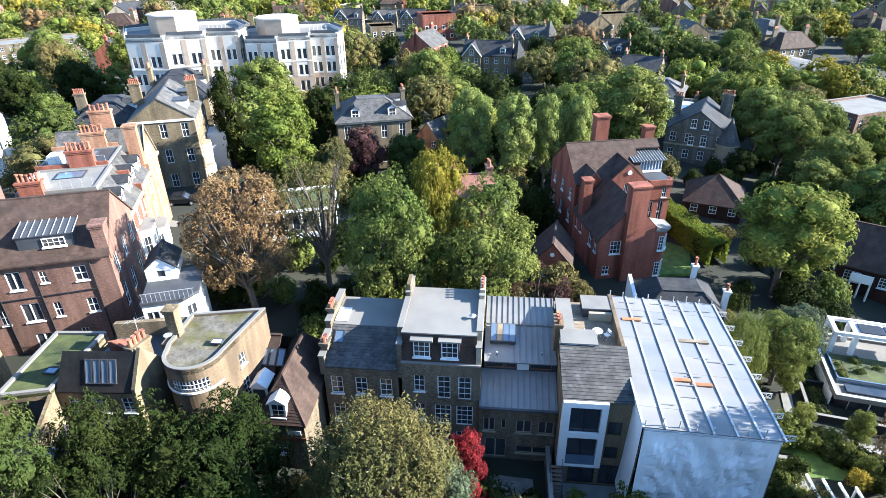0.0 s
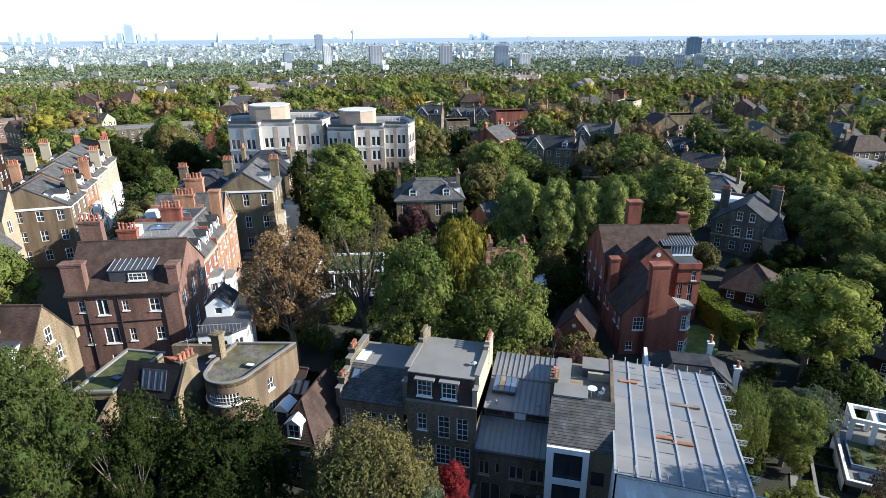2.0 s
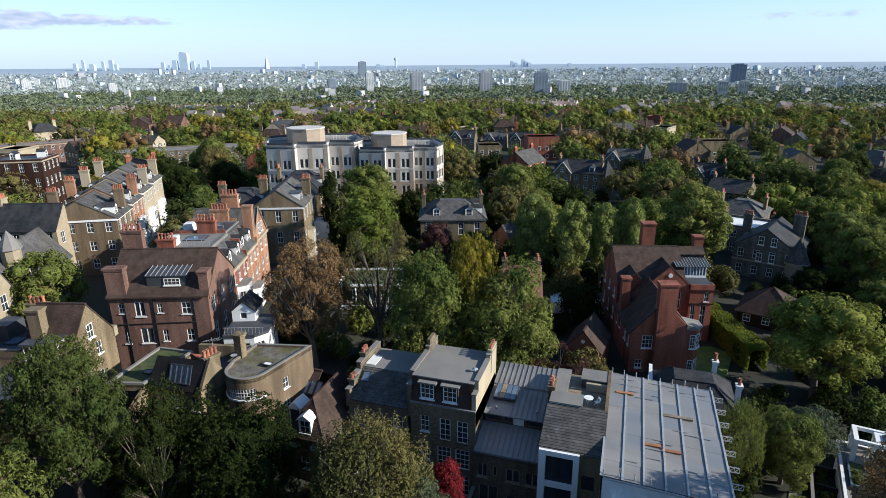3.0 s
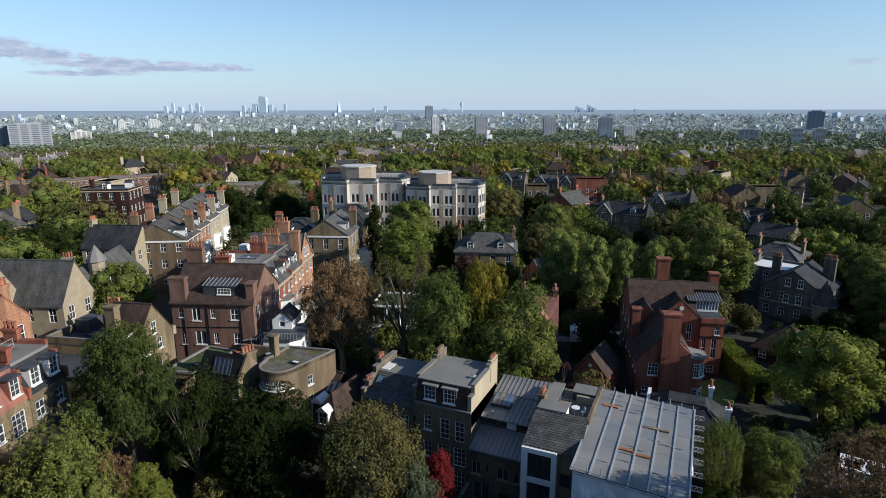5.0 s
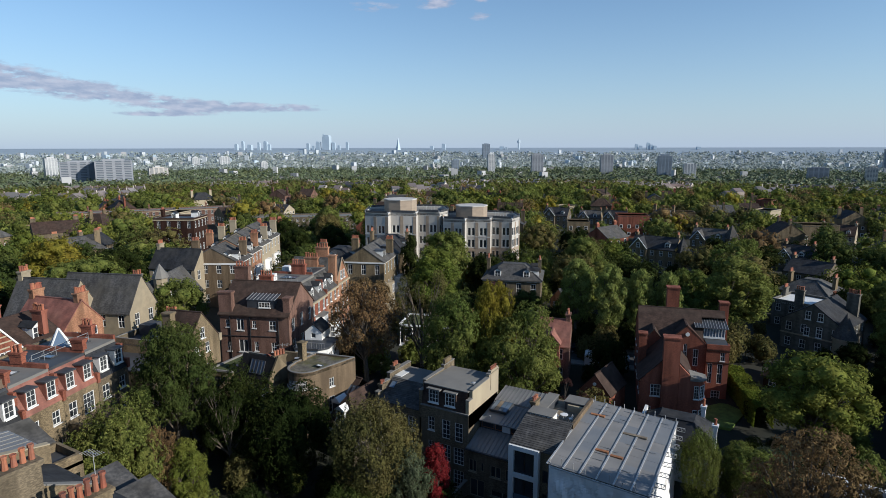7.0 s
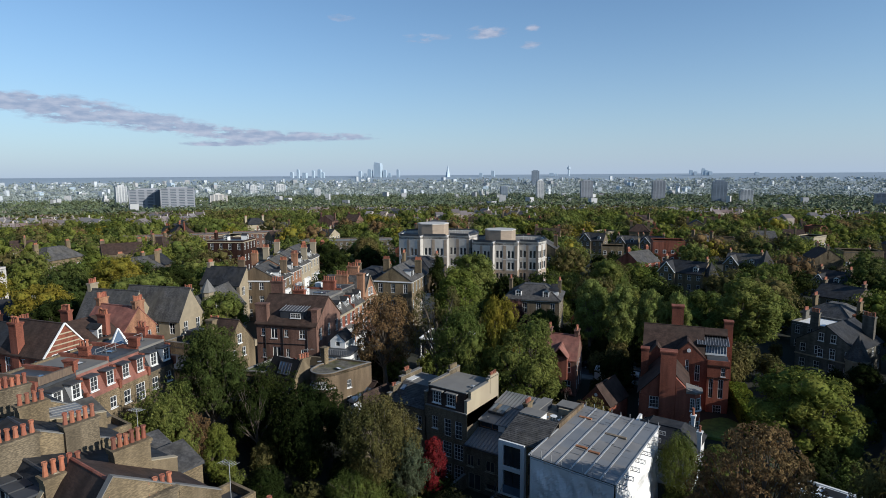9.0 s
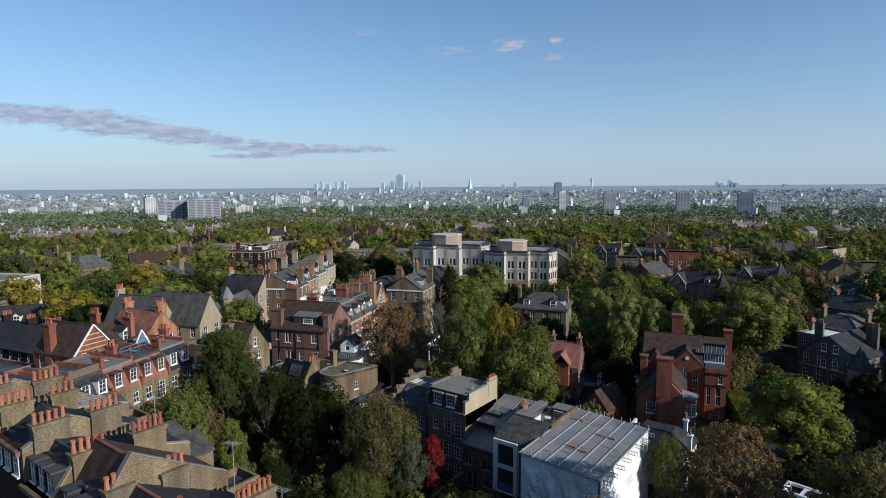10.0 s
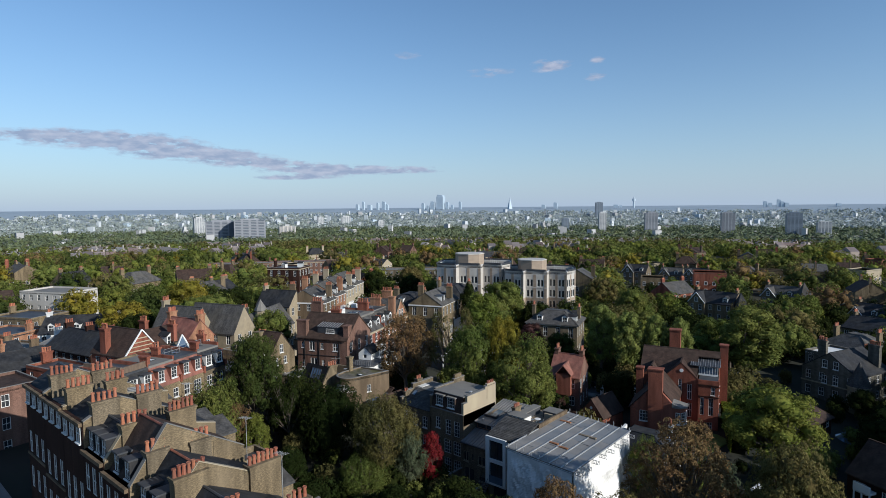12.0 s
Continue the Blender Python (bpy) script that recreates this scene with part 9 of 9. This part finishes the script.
bands = {"dark": [], "mid": [], "lime": [], "yellow": [], "olive": [], "brown": []}
mid_trees = []
shown = [(o.location.x, o.location.y) for o in scene.objects if o.parent is None and o.name.startswith(("villa", "mansion_flats", "brick_terrace")) or o.name == "school"]
big = [(o.location.x, o.location.y) for o in scene.objects if o.parent is None and o.name.startswith("tree")]
for _ in range(9000):
    r = math.sqrt(rnd.uniform(58 ** 2, 560 ** 2))
    a = radians(rnd.uniform(-45, 88))
    x, y = 20 - r * math.sin(a), r * math.cos(a)
    if not free(x, y) or any((x - p[0]) ** 2 + (y - p[1]) ** 2 < (10.5 + r * 0.013) ** 2 for p in mid_trees[-600:]):
        continue
    if -25 < x < 31 and y < 92 or x < -20 and y < 70 and x > -45 or any((x - p) ** 2 + (y - q) ** 2 < 5.5 ** 2 for p, q in big):
        continue
    if 24 < x < 60 and 40 < y < 112 or x < -50 and y < 24 and r < 140 or abs((x + 70) + (y - 84) * 0.43) < 8 and 80 < y < 215 or any(abs((x - p) - (q - y) * (20 - p) / q) < 9 and q - 46 < y < q + 6 for p, q in shown) or any(abs((x - p) - (q - y) * (20 - p) / q) < 8 and q - 24 < y < q + 6 for p, q in taken[::2]):
        continue
    small = rnd.random() < 0.22
    w = rnd.uniform(4, 7) if small else rnd.uniform(9.5, 15.5)
    mid_trees.append((x, y, ground_z(x, y) - 0.3, w, w * rnd.uniform(1.0, 1.7) if small else rnd.uniform(8, 12.5)))
    if len(mid_trees) > 1500:
        break
for p in mid_trees:
    bands[rnd.choices(list(bands), (18, 31, 27, 7, 12, 5))[0]].append(p)
LEAVES = {"dark": L_SHADE, "mid": L_MID, "lime": L_LIME, "yellow": L_YEL, "olive": L_OLIVE, "brown": L_BROWN}
for k, ts in bands.items():
    near = [p for p in ts if math.hypot(p[0] - 20, p[1]) < 190]
    wood("garden_trees", k + " leaved trees standing among the houses", near, LEAVES[k], 2400, 0.33)
    wood("suburb_trees", k + " leaved trees of the suburb", [p for p in ts if p not in near], LEAVES[k], 520, 0.55)

# ---- far suburb and city ----
FAR_HOUSE = mat("far_house_walls", (0.319, 0.274, 0.228), 0.85, 0, (0.258, 0.19, 0.152), (0.38, 0.35, 0.319), (0.038, 0.038, 0.038), 0.5, 0, 0.02, island=0.4)
FAR_ROOF = mat("far_house_roofs", (0.114, 0.103, 0.103), 0.7, 0, (0.152, 0.0988, 0.0836), (0.182, 0.175, 0.175), (0.0228, 0.0228, 0.0228), 0.5, 0, 0.02, island=0.4)
# Aerial haze is mixed into these base colours, band by band outwards.
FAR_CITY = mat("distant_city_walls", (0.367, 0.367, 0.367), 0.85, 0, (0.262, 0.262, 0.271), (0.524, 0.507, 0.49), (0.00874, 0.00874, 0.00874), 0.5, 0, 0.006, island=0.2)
FAR_CITY_HAZE = mat("hazy_city_walls", (0.441, 0.467, 0.493), 0.9, 0, (0.37, 0.4, 0.421), (0.564, 0.575, 0.585), (0.0103, 0.0103, 0.0103), 0.5, 0, 0.005, island=0.08)
FAR_TOWER_HAZE = mat("haze_tinted_glass_towers", (0.402, 0.471, 0.534), 0.6, 0, (0.35, 0.42, 0.49), None, (0.00874, 0.00874, 0.00874), 0.5, 0, island=0.15)
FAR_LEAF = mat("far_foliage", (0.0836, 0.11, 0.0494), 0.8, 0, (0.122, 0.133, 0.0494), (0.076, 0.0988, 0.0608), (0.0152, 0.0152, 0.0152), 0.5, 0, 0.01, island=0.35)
FAR_LEAF_HAZE = mat("haze_tinted_foliage", (0.217, 0.247, 0.227), 0.9, 0, (0.257, 0.282, 0.247), None, (0.00988, 0.00988, 0.00988), 0.5, 0, island=0.25)
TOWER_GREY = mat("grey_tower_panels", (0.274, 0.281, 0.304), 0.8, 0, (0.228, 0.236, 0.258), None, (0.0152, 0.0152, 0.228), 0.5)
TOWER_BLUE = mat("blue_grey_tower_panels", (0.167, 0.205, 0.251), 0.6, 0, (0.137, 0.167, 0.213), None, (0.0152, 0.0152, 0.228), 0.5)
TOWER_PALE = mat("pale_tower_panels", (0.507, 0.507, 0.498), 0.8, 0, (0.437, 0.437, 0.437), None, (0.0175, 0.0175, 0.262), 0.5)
TOWER_DARK = mat("tower_window_bands", (0.076, 0.0912, 0.114), 0.4, 0, (0.106, 0.122, 0.144), None, (0.038, 0.038, 0.038), 0.5)

rnd = random.Random(23)


def far_boxes(name, label, items, mats):
    """Houses and blocks a long way off: (x, y, z, w, d, h, rise, turn)."""
    s = Shape()
    for x, y, z, w, d, h, rise, turn in items:
        c, q = math.cos(turn), math.sin(turn)
        P = lambda u, v, k: (x + u * c - v * q, y + u * q + v * c, z + k)
        a, b = w / 2, d / 2
        for (u0, v0), (u1, v1) in (((-a, -b), (a, -b)), ((a, -b), (a, b)), ((a, b), (-a, b)), ((-a, b), (-a, -b))):
            s.face([P(u0, v0, -2), P(u1, v1, -2), P(u1, v1, h), P(u0, v0, h)], 0)
        if rise > 0:
            s.face([P(-a, -b, h), P(a, -b, h), P(a, 0, h + rise), P(-a, 0, h + rise)], 1)
            s.face([P(a, b, h), P(-a, b, h), P(-a, 0, h + rise), P(a, 0, h + rise)], 1)
            s.face([P(a, -b, h), P(a, b, h), P(a, 0, h + rise)], 0).face([P(-a, b, h), P(-a, -b, h), P(-a, 0, h + rise)], 0)
            if w > 7:
                s.face([P(a - 1.2, -0.4, h), P(a - 0.2, -0.4, h), P(a - 0.2, -0.4, h + rise + 1.6), P(a - 1.2, -0.4, h + rise + 1.6)], 0)
                s.face([P(a - 0.2, -0.4, h), P(a - 0.2, 0.6, h), P(a - 0.2, 0.6, h + rise + 1.6), P(a - 0.2, -0.4, h + rise + 1.6)], 0)
        else:
            s.face([P(-a, -b, h), P(a, -b, h), P(a, b, h), P(-a, b, h)], 1)
    ob = new(name, s.mesh(name))
    for m in mats:
        ob.data.materials.append(m)
    return tagged(ob, label, "buildings", kind="stuff")


def polar(r0, r1, a0=-48, a1=92):
    r, a = math.sqrt(rnd.uniform(r0 * r0, r1 * r1)), radians(rnd.uniform(a0, a1))
    return 20 - r * math.sin(a), r * math.cos(a), r


houses = []
for _ in range(520):
    x, y, r = polar(430, 1900)
    turn = rnd.choice((0.35, 0.35 + math.pi / 2, -0.2, 1.2, 0.8))
    n, w = rnd.randint(2, 9), rnd.uniform(6, 9)
    for i in range(n):
        px, py = x + math.cos(turn) * i * (w + 0.5), y + math.sin(turn) * i * (w + 0.5)
        houses.append((px, py, ground_z(px, py), w, 9, rnd.uniform(6.5, 10.5), rnd.uniform(2.2, 3.6), turn))
far_boxes("suburb_houses", "brick and rendered houses with slate roofs among trees", houses, [FAR_HOUSE, FAR_ROOF])
for nm, r0, r1, n, mt in (("city_buildings", 1500, 2700, 620, FAR_CITY), ("distant_buildings", 2600, 4250, 2300, FAR_CITY_HAZE)):
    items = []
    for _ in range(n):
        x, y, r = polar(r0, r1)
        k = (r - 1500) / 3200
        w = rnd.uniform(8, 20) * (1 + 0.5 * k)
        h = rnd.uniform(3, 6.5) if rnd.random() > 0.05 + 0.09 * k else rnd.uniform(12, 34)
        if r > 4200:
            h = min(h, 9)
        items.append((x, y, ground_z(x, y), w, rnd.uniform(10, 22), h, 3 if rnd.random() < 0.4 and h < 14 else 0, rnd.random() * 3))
    far_boxes(nm, "city buildings tinted pale with haze towards the horizon", items, [mt, FAR_ROOF if mt is FAR_CITY else mt])


def far_wood(name, label, r0, r1, count, clumps, size, leaves, wide):
    verts, faces = [], []
    for _ in range(count):
        x, y, r = polar(r0, r1)
        z, w, hgt = ground_z(x, y), rnd.uniform(0.7, 1.3) * wide, rnd.uniform(8, 14)
        v, f = leaf_cloud(rnd, [(0, 0, hgt * 0.55, w * 0.5, w * 0.5, hgt * 0.45)], clumps, size, 0, 0.78 if r0 < 900 else 0, spray=2)
        n = len(verts)
        verts += [(p.x + x, p.y + y, p.z + z) for p in v]
        faces += [(a + n, b + n, c + n) for a, b, c in f]
    me = bpy.data.meshes.new(name)
    me.from_pydata(verts, [], faces)
    me.materials.append(leaves)
    tagged(new(name, me), label, "trees", kind="stuff")


far_wood("far_trees", "green and olive trees between far streets", 500, 1100, 1100, 44, 1.8, L_OLIVE, 11)
far_wood("far_trees", "green trees between far streets", 480, 1300, 2000, 44, 1.8, L_MID, 12)
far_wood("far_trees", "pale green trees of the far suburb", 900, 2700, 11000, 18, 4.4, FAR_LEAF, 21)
# the outermost trees wear the haze tint in their leaf colour
far_wood("distant_trees", "haze-tinted distant trees between city buildings", 2500, 4200, 9000, 10, 6.5, FAR_LEAF_HAZE, 32)


def tower(x, y, w, d, h, rz, m, label, bands=True, name="tower_block", category="tower block", storeys=0):
    """A far tower block: a core, its window bands and a plant room."""
    z = ground_z(x, y)
    o = thing(name, pose(x, y, z, 0, 0, rz), label, category)
    n = storeys or max(3, int(h / 3.2))
    part("wall", Shape().box(-w / 2, w / 2, -d / 2, d / 2, -3, h), m, o)
    if bands:
        s = Shape()
        for k in range(n):
            z0 = h * (k + 0.35) / n
            z1 = h * (k + 0.85) / n
            s.box(-w / 2 - 0.15, w / 2 + 0.15, -d / 2 * 0.9, d / 2 * 0.9, z0, z1).box(-w / 2 * 0.42, -w / 2 * 0.08, -d / 2 - 0.15, d / 2 + 0.15, z0, z1).box(w / 2 * 0.08, w / 2 * 0.42, -d / 2 - 0.15, d / 2 + 0.15, z0, z1)
            s.box(w / 2 * 0.55, w / 2 * 0.92, -d / 2 - 0.15, d / 2 + 0.15, z0, z1).box(-w / 2 * 0.92, -w / 2 * 0.55, -d / 2 - 0.15, d / 2 + 0.15, z0, z1)
        part("window_band", s, TOWER_DARK, o)
    part("plant_room", Shape().box(-w * 0.3, w * 0.3, -d * 0.3, d * 0.3, h, h + min(4, h * 0.07)), m, o)
    return o


for x, y, w, h, m, lab in ((-921, 2020, 26, 74, TOWER_PALE, "pale concrete residential tower block"), (-1116, 2094, 28, 50, TOWER_BLUE, "blue clad residential tower block"),
                           (-734, 2014, 42, 74, TOWER_GREY, "grey residential tower block"), (-500, 2082, 42, 72, TOWER_GREY, "grey residential tower block"),
                           (-291, 1991, 42, 73, TOWER_BLUE, "blue grey residential tower block"), (-219, 2027, 36, 46, TOWER_PALE, "white clad mid-rise block"),
                           (-1975, 989, 34, 68, TOWER_PALE, "white residential tower block"), (-1814, 1249, 60, 33, CONCRETE, "pinkish concrete mid-rise block"),
                           (-1879, 1788, 28, 41, TOWER_PALE, "white residential tower block"), (-2621, 2021, 36, 48, TOWER_PALE, "distant white tower block"),
                           (-2548, 2145, 54, 50, TOWER_PALE, "distant pale slab block"), (-1629, 3454, 46, 96, TOWER_BLUE, "distant blue grey tower block"),
                           (130, 2000, 52, 40, TOWER_GREY, "grey slab block among trees"), (240, 1850, 24, 48, CONCRETE, "pale tower block among trees"),
                           (300, 1900, 24, 48, CONCRETE, "pale tower block among trees"), (420, 2900, 60, 90, TOWER_BLUE, "distant blue grey office tower")):
    tower(x, y, w, 24, h, math.degrees(math.atan2(y, x)) - 90 + 12, m, lab)
# the hospital on the left skyline
for dx, dy, w, h, m in ((-60, -14, 90, 62, TOWER_GREY), (40, 24, 90, 66, TOWER_GREY), (-10, 8, 40, 58, TOWER_DARK)):
    tower(-1587 + dx, 911 + dy, w, 36, h, 58, m, "large pale concrete hospital slab", True, "hospital", "hospital", 14)


def spire(x, y, top, w, kind, label):
    z = ground_z(x, y)
    o = thing("skyscraper", pose(x, y, z, 0, 0, 20), label, "skyscraper", "city skyline")
    h = top - z
    if kind == "needle":
        part("shaft", Shape().cone(0, 0, 0, w * 0.9, h, 0.4, 4), FAR_TOWER_HAZE, o)
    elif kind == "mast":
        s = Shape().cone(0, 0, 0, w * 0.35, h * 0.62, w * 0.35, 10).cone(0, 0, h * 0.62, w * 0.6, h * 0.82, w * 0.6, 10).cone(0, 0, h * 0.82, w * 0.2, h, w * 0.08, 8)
        part("shaft", s, FAR_TOWER_HAZE, o)
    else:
        part("shaft", Shape().box(-w / 2, w / 2, -w / 2, w / 2, 0, h * 0.86), FAR_TOWER_HAZE, o)
        part("crown", Shape().prism([(-w * 0.42, -w * 0.42), (w * 0.42, -w * 0.42), (w * 0.42, w * 0.42), (-w * 0.42, w * 0.42)], h * 0.86, [h, h * 0.94, h * 0.94, h]), FAR_TOWER_HAZE, o)


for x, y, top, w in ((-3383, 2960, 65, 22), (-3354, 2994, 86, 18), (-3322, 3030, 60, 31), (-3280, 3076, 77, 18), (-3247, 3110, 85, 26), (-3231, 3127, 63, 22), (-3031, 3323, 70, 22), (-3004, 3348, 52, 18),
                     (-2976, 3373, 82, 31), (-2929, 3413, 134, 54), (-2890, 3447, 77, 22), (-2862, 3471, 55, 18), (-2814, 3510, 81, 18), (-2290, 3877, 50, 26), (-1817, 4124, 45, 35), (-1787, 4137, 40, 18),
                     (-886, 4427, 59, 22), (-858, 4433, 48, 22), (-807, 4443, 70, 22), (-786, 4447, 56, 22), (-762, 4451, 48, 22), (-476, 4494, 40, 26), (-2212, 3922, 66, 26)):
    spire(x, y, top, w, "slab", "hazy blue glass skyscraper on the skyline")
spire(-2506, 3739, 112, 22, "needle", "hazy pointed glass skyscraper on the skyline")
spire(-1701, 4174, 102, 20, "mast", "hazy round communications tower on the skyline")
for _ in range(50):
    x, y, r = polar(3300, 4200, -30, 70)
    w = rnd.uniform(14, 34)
    tower(x, y, w, w, rnd.uniform(10, 26), rnd.uniform(0, 90), rnd.choice((FAR_CITY, FAR_TOWER_HAZE)), "hazy distant city block on the skyline", False, "city_block", "city block")
